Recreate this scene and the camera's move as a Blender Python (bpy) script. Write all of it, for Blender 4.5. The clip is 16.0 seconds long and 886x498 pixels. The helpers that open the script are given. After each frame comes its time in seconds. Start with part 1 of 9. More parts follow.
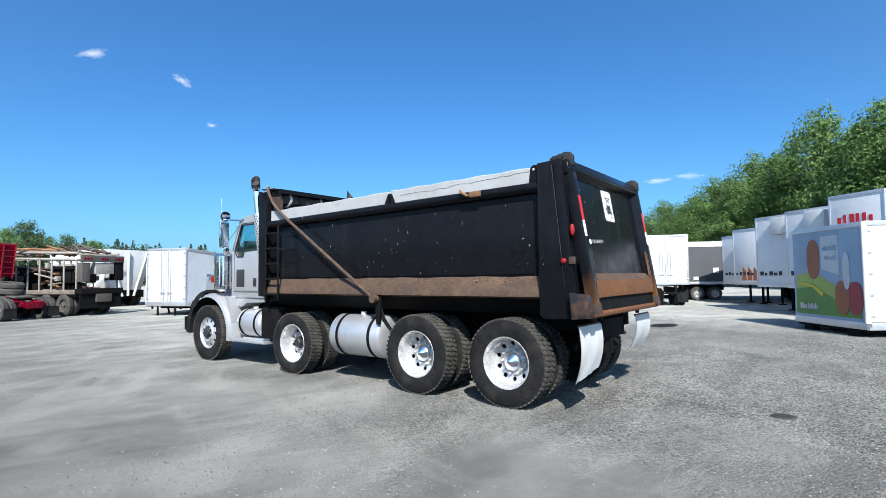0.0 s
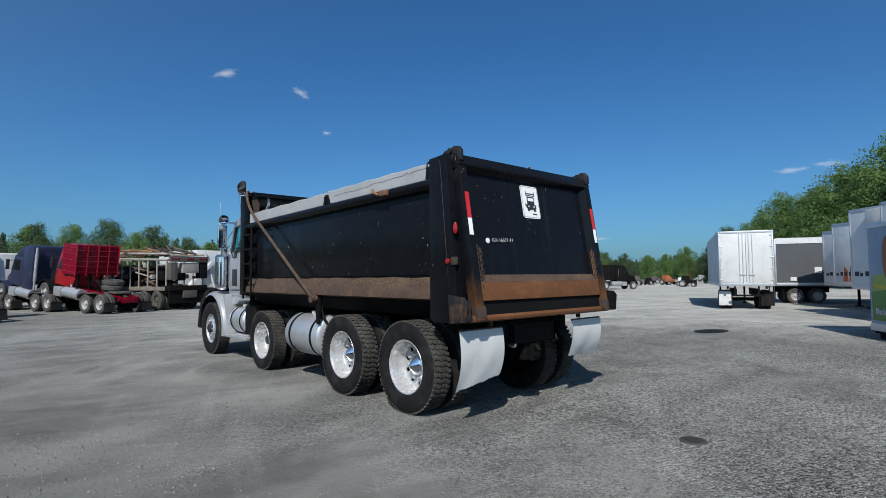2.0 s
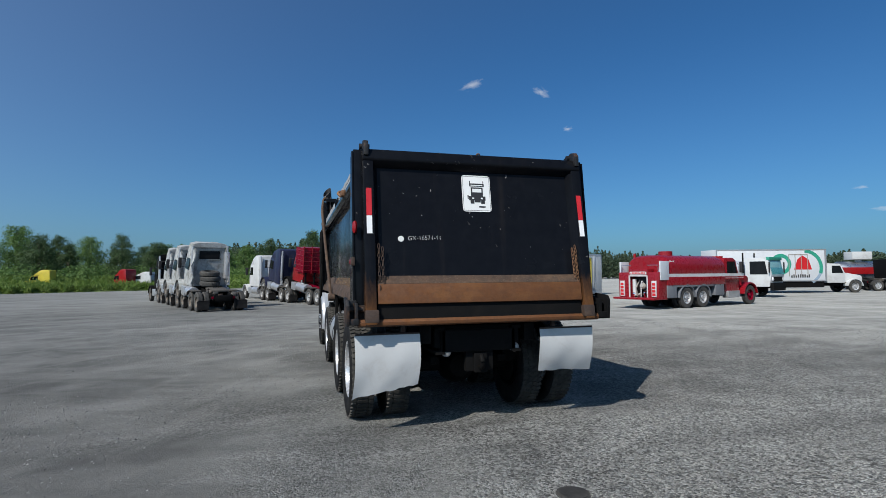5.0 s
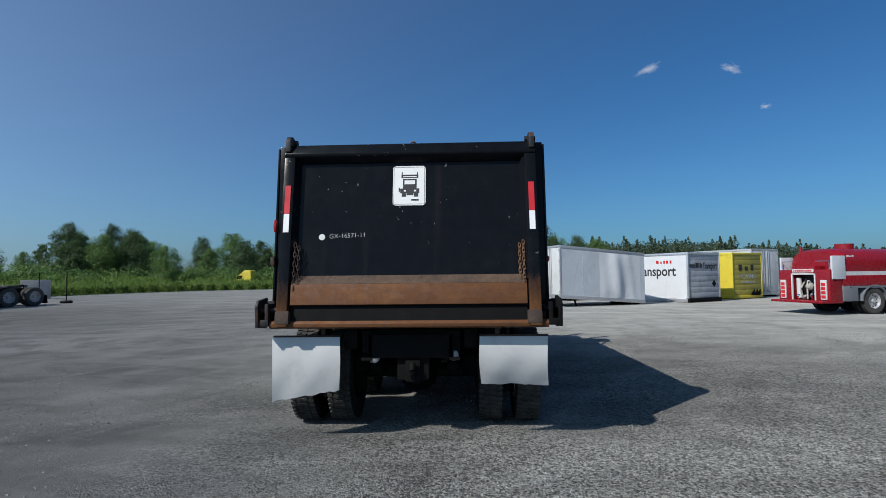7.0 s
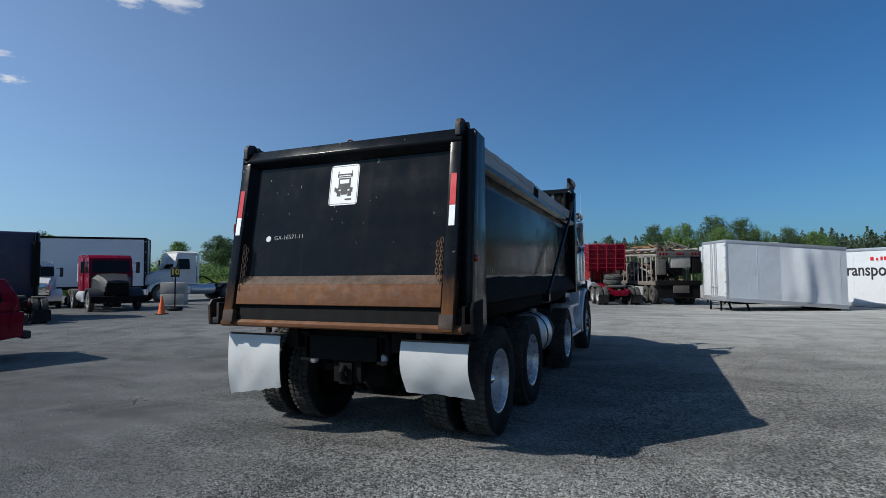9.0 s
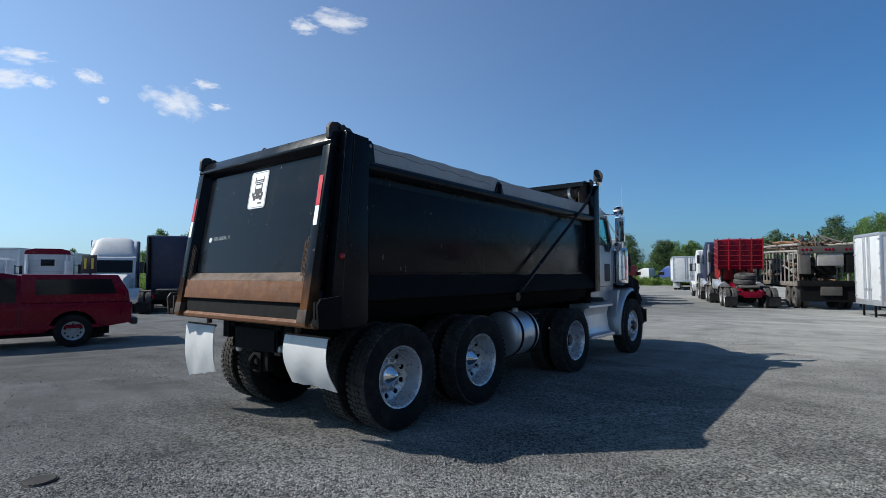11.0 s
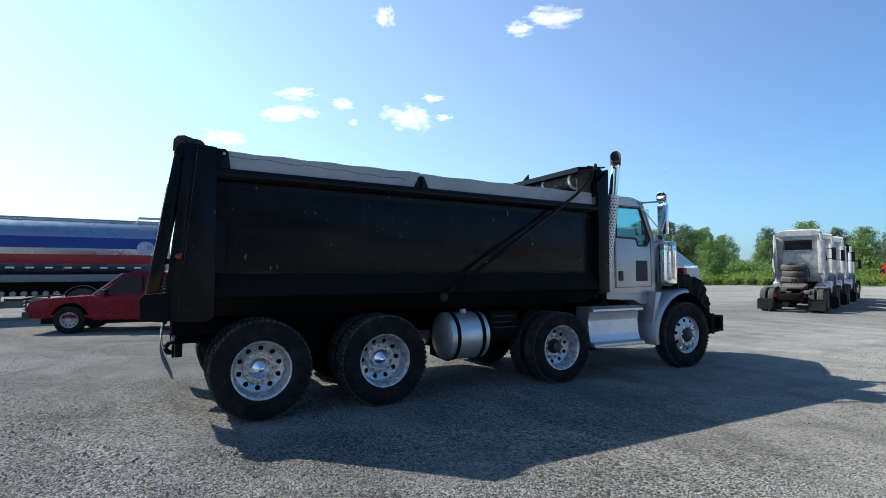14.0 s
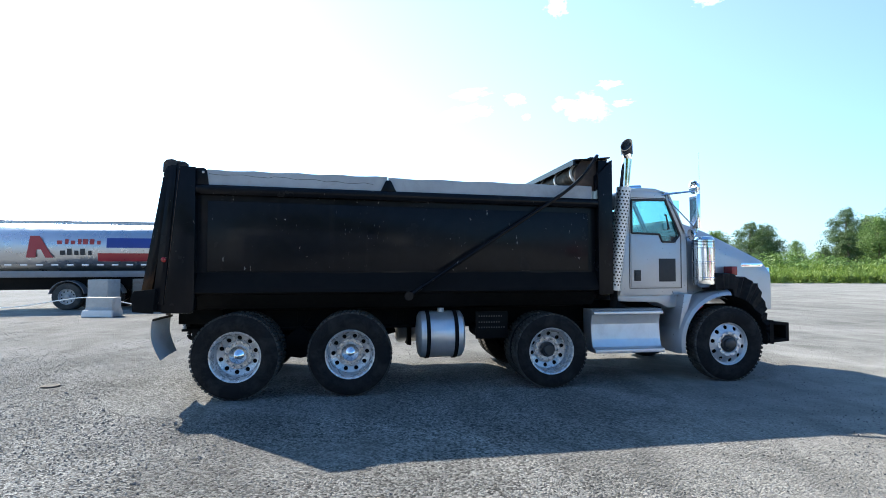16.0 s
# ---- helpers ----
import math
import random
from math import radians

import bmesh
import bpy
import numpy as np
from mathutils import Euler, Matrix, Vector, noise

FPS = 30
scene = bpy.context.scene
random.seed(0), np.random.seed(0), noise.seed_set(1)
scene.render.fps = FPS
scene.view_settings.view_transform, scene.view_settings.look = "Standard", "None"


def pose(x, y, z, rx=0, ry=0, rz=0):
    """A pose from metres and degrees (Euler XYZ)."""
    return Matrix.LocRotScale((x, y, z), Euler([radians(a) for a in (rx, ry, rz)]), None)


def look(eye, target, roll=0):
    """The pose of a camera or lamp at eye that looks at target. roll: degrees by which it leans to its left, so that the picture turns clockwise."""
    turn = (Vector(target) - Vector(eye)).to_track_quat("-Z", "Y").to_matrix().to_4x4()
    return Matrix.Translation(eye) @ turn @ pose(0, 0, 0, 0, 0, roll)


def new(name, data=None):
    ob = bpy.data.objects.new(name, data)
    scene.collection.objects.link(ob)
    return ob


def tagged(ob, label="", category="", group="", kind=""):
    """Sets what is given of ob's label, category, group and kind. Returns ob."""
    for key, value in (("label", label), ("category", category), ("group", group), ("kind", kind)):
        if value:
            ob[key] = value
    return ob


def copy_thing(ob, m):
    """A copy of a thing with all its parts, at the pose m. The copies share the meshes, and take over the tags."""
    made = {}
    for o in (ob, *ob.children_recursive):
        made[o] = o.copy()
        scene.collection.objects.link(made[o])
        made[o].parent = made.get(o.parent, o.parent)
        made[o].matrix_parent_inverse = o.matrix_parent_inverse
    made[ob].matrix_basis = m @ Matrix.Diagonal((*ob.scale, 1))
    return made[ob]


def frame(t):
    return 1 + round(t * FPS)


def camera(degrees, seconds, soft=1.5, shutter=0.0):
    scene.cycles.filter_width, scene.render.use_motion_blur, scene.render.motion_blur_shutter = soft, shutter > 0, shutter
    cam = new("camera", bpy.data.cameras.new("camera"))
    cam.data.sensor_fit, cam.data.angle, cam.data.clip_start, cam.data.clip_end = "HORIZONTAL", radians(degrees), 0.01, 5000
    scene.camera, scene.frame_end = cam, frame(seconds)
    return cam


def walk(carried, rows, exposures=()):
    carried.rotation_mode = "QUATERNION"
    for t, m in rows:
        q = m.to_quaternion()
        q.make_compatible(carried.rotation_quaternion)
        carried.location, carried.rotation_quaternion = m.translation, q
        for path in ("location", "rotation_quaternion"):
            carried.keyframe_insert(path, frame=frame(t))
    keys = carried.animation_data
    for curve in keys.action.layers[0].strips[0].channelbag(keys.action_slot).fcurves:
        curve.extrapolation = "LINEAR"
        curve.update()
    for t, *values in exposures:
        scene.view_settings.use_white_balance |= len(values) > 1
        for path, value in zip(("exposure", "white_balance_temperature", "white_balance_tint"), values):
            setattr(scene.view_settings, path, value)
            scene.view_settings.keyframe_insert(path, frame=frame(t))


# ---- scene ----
cam = camera(79.5, 16.0, soft=0.55)
PATH = [
    (0, (-6.619, -3.146, 1.517), (-5.018, -1.952, 1.620), -0.7),
    (0.5, (-6.255, -3.561, 1.495), (-4.727, -2.275, 1.599), -0.6),
    (1, (-5.840, -4.007, 1.483), (-4.368, -2.658, 1.588), -0.5),
    (1.5, (-5.398, -4.390, 1.481), (-3.995, -2.968, 1.586), -0.4),
    (2, (-4.919, -4.753, 1.515), (-3.584, -3.267, 1.618), -0.5),
    (2.5, (-4.490, -5.070, 1.521), (-3.254, -3.501, 1.623), -0.5),
    (3, (-3.985, -5.341, 1.531), (-2.861, -3.690, 1.632), -0.4),
    (3.5, (-3.531, -5.619, 1.550), (-2.547, -3.880, 1.651), -0.4),
    (4, (-3.017, -5.774, 1.542), (-2.201, -3.951, 1.638), -0.4),
    (4.8, (-2.090, -5.970, 1.534), (-1.483, -4.067, 1.632), -0.44),
    (5.6, (-1.144, -6.023, 1.520), (-0.777, -4.059, 1.618), -0.51),
    (6.5, (-0.046, -5.934, 1.499), (0.044, -3.938, 1.600), -0.6),
    (7, (0.511, -5.806, 1.522), (0.431, -3.810, 1.621), -0.6),
    (7.5, (1.047, -5.619, 1.507), (0.739, -3.646, 1.609), -0.6),
    (8, (1.635, -5.423, 1.529), (1.184, -3.477, 1.630), -0.6),
    (8.8, (2.528, -5.095, 1.527), (1.815, -3.229, 1.626), -0.47),
    (9.6, (3.414, -4.691, 1.525), (2.476, -2.927, 1.622), -0.35),
    (10.5, (4.355, -4.149, 1.528), (3.193, -2.524, 1.622), -0.2),
    (11, (4.867, -3.805, 1.508), (3.602, -2.258, 1.603), -0.2),
    (11.5, (5.333, -3.368, 1.513), (3.975, -1.902, 1.607), -0.2),
    (12, (5.761, -2.973, 1.513), (4.308, -1.602, 1.607), -0.2),
    (12.5, (6.048, -2.508, 1.488), (4.495, -1.252, 1.582), -0.1),
    (13, (6.390, -2.025, 1.491), (4.775, -0.848, 1.584), -0.0),
    (13.5, (6.662, -1.509, 1.484), (4.960, -0.463, 1.574), -0.1),
    (14, (6.962, -0.892, 1.514), (5.187, 0.027, 1.601), -0.1),
    (14.5, (7.271, -0.340, 1.541), (5.445, 0.471, 1.627), -0.1),
    (15, (7.487, 0.292, 1.571), (5.619, 1.002, 1.651), 0.0),
    (15.5, (7.744, 0.882, 1.576), (5.828, 1.451, 1.650), 0.1),
    (16, (7.880, 1.474, 1.576), (5.904, 1.775, 1.644), -0.1),
]
EXPOSURES = [(0.0, 0.87, 6500, 10), (0.5, 0.62, 6500, 10), (1.0, 0.33, 6500, 10), (1.5, 0.12, 6500, 10), (3.5, -0.05, 6500, 10), (7.0, -0.1, 6500, 10), (10.5, 0.07, 6520, 10), (11.0, 0.22, 6550, 10), (12.0, 0.72, 6750, 10), (12.5, 0.88, 6850, 10), (13.5, 1.0, 6900, 10), (14.5, 0.92, 6950, 10), (16.0, 1.68, 7000, 10)]
walk(cam, [(t, look(eye, target, roll)) for t, eye, target, roll in PATH], EXPOSURES)

# ---------------------------------------------------------------- daylight
SUN_TO = Vector((2.45, 2.05, -2.85)).normalized()      # the way the sunlight travels
SUN_EL = math.asin(-SUN_TO.z)
SUN_AZ = math.atan2(-SUN_TO.x, -SUN_TO.y)

world = bpy.data.worlds.new("sky")
scene.world = world
world.use_nodes = True
wn = world.node_tree
sky = wn.nodes.new("ShaderNodeTexSky")
sky.sky_type = "NISHITA"
sky.sun_disc = False
sky.sun_elevation = SUN_EL
sky.sun_rotation = SUN_AZ
sky.air_density = 1.0
sky.dust_density = 1.6
sky.ozone_density = 1.2
wn.nodes["Background"].inputs["Strength"].default_value = 0.066
deep = wn.nodes.new("ShaderNodeMix")                    # a clear dry day: deeper blue than the standard air
deep.data_type, deep.blend_type = "RGBA", "MULTIPLY"
deep.inputs[0].default_value = 1.0
deep.inputs[7].default_value = (0.34, 0.90, 1.44, 1)
wn.links.new(sky.outputs["Color"], deep.inputs[6])
# thin summer haze: paler towards the horizon and round the sun
view = wn.nodes.new("ShaderNodeTexCoord").outputs["Generated"]


def world_math(op, a, b):
    m = wn.nodes.new("ShaderNodeMath")
    m.operation = op
    for sock, v in ((m.inputs[0], a), (m.inputs[1], b)):
        if isinstance(v, (int, float)):
            sock.default_value = v
        else:
            wn.links.new(v, sock)
    return m.outputs[0]


def world_add(base, fac, color):
    m = wn.nodes.new("ShaderNodeMix")
    m.data_type, m.blend_type = "RGBA", "ADD"
    wn.links.new(fac, m.inputs[0])
    wn.links.new(base, m.inputs[6])
    m.inputs[7].default_value = (*color, 1)
    return m.outputs[2]


near_sun = wn.nodes.new("ShaderNodeVectorMath")
near_sun.operation = "DOT_PRODUCT"
wn.links.new(view, near_sun.inputs[0])
near_sun.inputs[1].default_value = -SUN_TO
height = wn.nodes.new("ShaderNodeSeparateXYZ")
wn.links.new(view, height.inputs[0])
glow = world_math("POWER", world_math("MULTIPLY_ADD", near_sun.outputs["Value"], 0.5), 1.5)
glow.node.inputs[0].links[0].from_node.inputs[1].default_value = 0.65
glow.node.inputs[0].links[0].from_node.inputs[2].default_value = 0.29
glow.node.inputs[0].links[0].from_node.use_clamp = True
low = world_math("POWER", world_math("SUBTRACT", 1.0, world_math("ABSOLUTE", height.outputs["Z"], 0.0)), 7.0)
glow = world_math("MULTIPLY", glow, world_math("POWER", world_math("SUBTRACT", 1.0, world_math("ABSOLUTE", height.outputs["Z"], 0.0)), 1.2))
col = world_add(deep.outputs[2], glow, (7.5, 8.2, 9.1))
col = world_add(col, low, (1.3, 1.45, 1.7))
wn.links.new(col, wn.nodes["Background"].inputs["Color"])

sun_data = bpy.data.lights.new("sun", "SUN")
sun_data.energy = 5.0
sun_data.angle = radians(0.5)
sun_data.color = (1.0, 0.95, 0.87)
sun = new("sun", sun_data)
sun.matrix_world = Matrix.Translation((0, 0, 60)) @ SUN_TO.to_track_quat("-Z", "Y").to_matrix().to_4x4()


# ---------------------------------------------------------------- materials
class Nodes:
    """Small helper to write node trees in a few lines."""

    def __init__(self, name):
        self.mat = bpy.data.materials.new(name)
        self.mat.use_nodes = True
        self.t = self.mat.node_tree
        self.bsdf = self.t.nodes["Principled BSDF"]
        self.co = self.t.nodes.new("ShaderNodeTexCoord").outputs["Object"]

    def node(self, kind, **sets):
        n = self.t.nodes.new(kind)
        for k, v in sets.items():
            n.inputs[k].default_value = v
        return n

    def link(self, a, b):
        self.t.links.new(a, b)

    def noise(self, scale, detail=4.0, rough=0.6, stretch=(1, 1, 1), distort=0.0, co=None):
        m = self.t.nodes.new("ShaderNodeMapping")
        m.inputs["Scale"].default_value = stretch
        self.link(co or self.co, m.inputs["Vector"])
        n = self.node("ShaderNodeTexNoise", Scale=scale, Detail=detail, Roughness=rough, Distortion=distort)
        self.link(m.outputs["Vector"], n.inputs["Vector"])
        return n.outputs["Fac"]

    def ramp(self, fac, lo, hi, a=0.0, b=1.0):
        r = self.t.nodes.new("ShaderNodeMapRange")
        r.inputs["From Min"].default_value, r.inputs["From Max"].default_value = lo, hi
        r.inputs["To Min"].default_value, r.inputs["To Max"].default_value = a, b
        self.link(fac, r.inputs["Value"])
        return r.outputs["Result"]

    def mix(self, fac, a, b):
        m = self.t.nodes.new("ShaderNodeMix")
        m.data_type = "RGBA"
        for sock, v in ((m.inputs[0], fac), (m.inputs[6], a), (m.inputs[7], b)):
            if isinstance(v, (int, float)):
                sock.default_value = v
            elif isinstance(v, tuple):
                sock.default_value = (*v, 1)
            else:
                self.link(v, sock)
        return m.outputs[2]

    def math(self, op, a, b):
        m = self.t.nodes.new("ShaderNodeMath")
        m.operation = op
        for sock, v in ((m.inputs[0], a), (m.inputs[1], b)):
            if isinstance(v, (int, float)):
                sock.default_value = v
            else:
                self.link(v, sock)
        return m.outputs[0]

    def bump(self, height, strength, dist=0.01):
        b = self.node("ShaderNodeBump", Strength=strength, Distance=dist)
        self.link(height, b.inputs["Height"])
        self.link(b.outputs["Normal"], self.bsdf.inputs["Normal"])

    def out(self, color, rough, metal=0.0):
        for key, v in (("Base Color", color), ("Roughness", rough), ("Metallic", metal)):
            if isinstance(v, (int, float)):
                self.bsdf.inputs[key].default_value = v
            elif isinstance(v, tuple):
                self.bsdf.inputs[key].default_value = (*v, 1)
            else:
                self.link(v, self.bsdf.inputs[key])
        return self.mat


def shade(c, k):
    return tuple(min(1.0, v * k) for v in c)


def surface(name, color, rough=0.5, metal=0.0, var=0.18, fine=14.0, coarse=1.3, dirt=None, dirt_at=(0.55, 0.75), dirt_amount=0.7, bump=0.15, bump_scale=40.0, dist=0.003):
    """A painted, rubber or metal surface: fine grain, coarse unevenness and patches of dirt or rust."""
    n = Nodes(name)
    g = n.noise(fine, 5)
    c = n.mix(g, shade(color, 1 - var), shade(color, 1 + var))
    k = n.noise(coarse, 6, 0.65)
    c = n.mix(n.ramp(k, 0.35, 0.7), shade_node(n, c, 1.0), shade_node(n, c, 1 - var))
    r = n.ramp(g, 0.3, 0.7, max(0.03, rough - 0.08), min(1, rough + 0.08))
    if dirt:
        d = n.noise(coarse * 2.1, 8, 0.7, co=None, distort=0.4)
        f = n.ramp(d, dirt_at[0], dirt_at[1], 0, dirt_amount)
        c = n.mix(f, c, dirt)
        m = n.t.nodes.new("ShaderNodeMix")
        n.link(f, m.inputs[0])
        n.link(r, m.inputs[2])
        m.inputs[3].default_value = 0.85
        r = m.outputs[0]
    if bump:
        n.bump(n.noise(bump_scale, 4), bump, dist)
    return n.out(c, r, metal)


def shade_node(n, sock, k):
    m = n.t.nodes.new("ShaderNodeMix")
    m.data_type = "RGBA"
    m.blend_type = "MULTIPLY"
    m.inputs[0].default_value = 1.0
    n.link(sock, m.inputs[6])
    m.inputs[7].default_value = (k, k, k, 1)
    return m.outputs[2]


DUST = (0.30, 0.27, 0.23)
RUST = (0.22, 0.09, 0.03)


def black_paint(name="worn_black_paint", rusty=None):
    """Old black paint of the tipper body: stone chips, scuffs and a thin veil of dust; rusty: the height below which rust has run."""
    n = Nodes(name)
    c = n.mix(n.noise(9, 6), (0.0032, 0.0037, 0.0052), (0.0085, 0.0095, 0.012))
    c = n.mix(n.ramp(n.noise(1.1, 6, 0.7), 0.5, 0.8, 0, 0.08), c, (0.035, 0.034, 0.033))
    chips = n.ramp(n.noise(24, 3, 0.5, (1, 1.6, 0.7), 0.6), 0.70, 0.74)
    where = n.ramp(n.noise(1.7, 3), 0.48, 0.60)
    f = n.math("MULTIPLY", chips, where)
    c = n.mix(f, c, (0.34, 0.32, 0.30))
    streak = n.ramp(n.noise(6, 5, 0.6, (1, 1, 0.06)), 0.58, 0.8, 0, 0.06)
    c = n.mix(streak, c, (0.13, 0.10, 0.075))
    if rusty is not None:
        place = n.t.nodes.new("ShaderNodeSeparateXYZ")
        n.link(n.co, place.inputs[0])
        run = n.math("ADD", n.ramp(place.outputs["Z"], rusty - 0.45, rusty + 0.35, 0.62, -0.25), n.noise(5, 6, 0.7, (1, 1, 0.3)))
        c = n.mix(n.ramp(run, 0.55, 0.95, 0.0, 0.9), c, n.mix(n.noise(25, 5, 0.7), (0.07, 0.033, 0.016), (0.17, 0.075, 0.028)))
    r = n.ramp(n.noise(3, 6), 0.3, 0.7, 0.10, 0.30)
    n.bsdf.inputs["Specular IOR Level"].default_value = 0.11
    n.bump(n.noise(1.9, 3, 0.5, (1, 1, 0.45)), 0.3, 0.02)
    return n.out(c, r)


def rust_steel(name, base=(0.23, 0.105, 0.042), dark=(0.06, 0.035, 0.025), light=(0.36, 0.20, 0.09), bare=0.0, speck=0.0):
    n = Nodes(name)
    c = n.mix(n.noise(18, 8, 0.7), dark, base)
    c = n.mix(n.ramp(n.noise(3.2, 7, 0.7, (0.6, 0.6, 1.4)), 0.5, 0.72, 0, 0.75), c, light)
    if speck:
        c = n.mix(n.ramp(n.noise(42, 4), 0.62, 0.74, 0, 0.3), c, (0.26, 0.21, 0.15))
        c = n.mix(n.ramp(n.noise(7, 6, 0.75), 0.46, 0.62, 0, speck), c, dark)
        c = n.mix(n.ramp(n.noise(60, 5, 0.8), 0.54, 0.66, 0, speck), c, (0.165, 0.120, 0.080))
    n.bump(n.noise(50, 6), 0.5, 0.004)
    return n.out(c, n.ramp(n.noise(12, 4), 0.3, 0.7, 0.6, 0.92), bare)


def ground_mat():
    """Dusty crushed stone rolled into old asphalt, with faint sweeps left by turning tyres."""
    n = Nodes("gravel_yard")
    place = n.t.nodes.new("ShaderNodeSeparateXYZ")
    n.link(n.co, place.inputs[0])
    big = n.noise(0.11, 5, 0.6)
    c = n.mix(n.ramp(big, 0.36, 0.64), (0.171, 0.172, 0.163), (0.235, 0.236, 0.223))

    def arcs(cx, cy, across, along):
        """Noise drawn out along circles round a point: the tracks of a turning lorry."""
        far = n.t.nodes.new("ShaderNodeVectorMath")
        far.operation = "DISTANCE"
        n.link(n.co, far.inputs[0])
        far.inputs[1].default_value = (cx, cy, 0)
        turn = n.math("ARCTAN2", n.math("SUBTRACT", place.outputs["Y"], cy), n.math("SUBTRACT", place.outputs["X"], cx))
        pack = n.t.nodes.new("ShaderNodeCombineXYZ")
        n.link(n.math("MULTIPLY", far.outputs["Value"], across), pack.inputs[0])
        n.link(n.math("MULTIPLY", turn, along), pack.inputs[1])
        return n.noise(1.0, 5, 0.55, distort=0.25, co=pack.outputs[0])

    def away(cx, cy):
        far = n.t.nodes.new("ShaderNodeVectorMath")
        far.operation = "DISTANCE"
        n.link(n.co, far.inputs[0])
        far.inputs[1].default_value = (cx, cy, 0)
        return far.outputs["Value"]

    c = n.mix(n.ramp(arcs(9.0, -16.0, 0.95, 5.0), 0.48, 0.66, 0, 0.75), c, (0.314, 0.315, 0.300))
    c = n.mix(n.ramp(arcs(-14.0, 9.0, 0.8, 6.0), 0.50, 0.66, 0, 0.75), c, (0.118, 0.118, 0.114))
    c = n.mix(n.ramp(arcs(-9.0, -21.0, 1.6, 7.0), 0.52, 0.66, 0, 0.55), c, (0.129, 0.129, 0.124))
    c = n.mix(n.ramp(arcs(22.0, 12.0, 1.1, 6.0), 0.52, 0.68, 0, 0.4), c, (0.299, 0.301, 0.288))
    c = n.mix(n.ramp(arcs(2.0, 13.0, 1.9, 5.0), 0.52, 0.64, 0, 0.5), c, (0.125, 0.124, 0.118))
    c = n.mix(n.ramp(arcs(17.0, -7.0, 2.1, 6.0), 0.54, 0.66, 0, 0.45), c, (0.31, 0.31, 0.292))
    sweep = n.noise(0.55, 4, 0.5, (0.5, 1.4, 1), 1.2)
    c = n.mix(n.ramp(sweep, 0.46, 0.66, 0, 0.45), c, (0.322, 0.322, 0.304))
    blotch = n.noise(2.6, 6, 0.7, (1, 1.3, 1), 0.6)
    c = n.mix(n.ramp(blotch, 0.42, 0.66, 0, 0.3), c, shade_node(n, c, 0.72))
    # tone by place: paler away from the origin, darker towards -x
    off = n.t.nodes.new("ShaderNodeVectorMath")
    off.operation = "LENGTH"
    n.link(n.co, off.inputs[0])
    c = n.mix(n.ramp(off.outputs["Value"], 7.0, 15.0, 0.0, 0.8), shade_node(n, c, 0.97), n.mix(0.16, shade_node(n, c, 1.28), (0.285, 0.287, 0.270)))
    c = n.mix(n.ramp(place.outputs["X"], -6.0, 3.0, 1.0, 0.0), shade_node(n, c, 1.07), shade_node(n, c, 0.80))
    # darker stretches of ground where the tractors stand
    c = n.mix(n.ramp(n.math("ADD", away(-3.5, 22.0), n.math("MULTIPLY", n.noise(0.3, 4, 0.6), 6.0)), 6.0, 14.0, 0.85, 0.0), c, shade_node(n, c, 0.60))
    c = n.mix(n.ramp(n.math("ADD", away(-20.0, 13.0), n.math("MULTIPLY", n.noise(0.3, 4, 0.6), 6.0)), 7.0, 15.0, 0.8, 0.0), c, shade_node(n, c, 0.64))
    # pale dusty gravel beside the lorry, partly lens flare put into the colour
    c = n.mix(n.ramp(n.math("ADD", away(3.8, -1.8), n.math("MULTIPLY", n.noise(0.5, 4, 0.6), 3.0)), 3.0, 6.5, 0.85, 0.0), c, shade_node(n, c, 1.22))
    grit = n.noise(95, 3, 0.8)
    smooth = c
    c = n.mix(n.ramp(grit, 0.38, 0.64), shade_node(n, c, 0.60), shade_node(n, c, 1.38))
    # single chips of stone, each of its own grey, thickest where the gravel is loose
    cells = n.node("ShaderNodeTexVoronoi", Scale=50.0, Randomness=1.0)
    n.link(n.co, cells.inputs["Vector"])
    sep = n.t.nodes.new("ShaderNodeSeparateColor")
    n.link(cells.outputs["Color"], sep.inputs["Color"])
    side = n.ramp(place.outputs["X"], -5.0, 1.5, -0.16, 0.20)       # rolled hard on one side of the lorry, loose on the other
    loose = n.ramp(n.math("ADD", n.noise(0.28, 4, 0.6, (1, 1, 1), 0.8), side), 0.42, 0.66, 0.0, 1.0)
    loose = n.math("MULTIPLY", loose, n.ramp(n.math("ADD", away(3.0, -2.0), n.math("MULTIPLY", big, 5.0)), 6.8, 11.5, 1.0, 0.06))
    c = n.mix(n.ramp(loose, 0.0, 0.9, 0.25, 1.0), smooth, c)
    chip = n.mix(n.ramp(sep.outputs["Red"], 0.05, 0.95), shade_node(n, c, 0.34), shade_node(n, c, 1.75))
    c = n.mix(loose, c, chip)
    # larger pale and dark stones strewn thinly
    big_cells = n.node("ShaderNodeTexVoronoi", Scale=19.0, Randomness=1.0)
    n.link(n.co, big_cells.inputs["Vector"])
    tone = n.t.nodes.new("ShaderNodeSeparateColor")
    n.link(big_cells.outputs["Color"], tone.inputs["Color"])
    core = n.ramp(big_cells.outputs["Distance"], 0.28, 0.40, 1.0, 0.0)
    c = n.mix(n.math("MULTIPLY", n.math("MULTIPLY", core, n.ramp(tone.outputs["Red"], 0.74, 0.78, 0.0, 0.65)), loose), c, (0.357, 0.360, 0.344))
    c = n.mix(n.math("MULTIPLY", n.math("MULTIPLY", core, n.ramp(tone.outputs["Red"], 0.20, 0.16, 0.0, 0.6)), loose), c, (0.053, 0.053, 0.051))
    grit2 = n.noise(26, 6, 0.8)
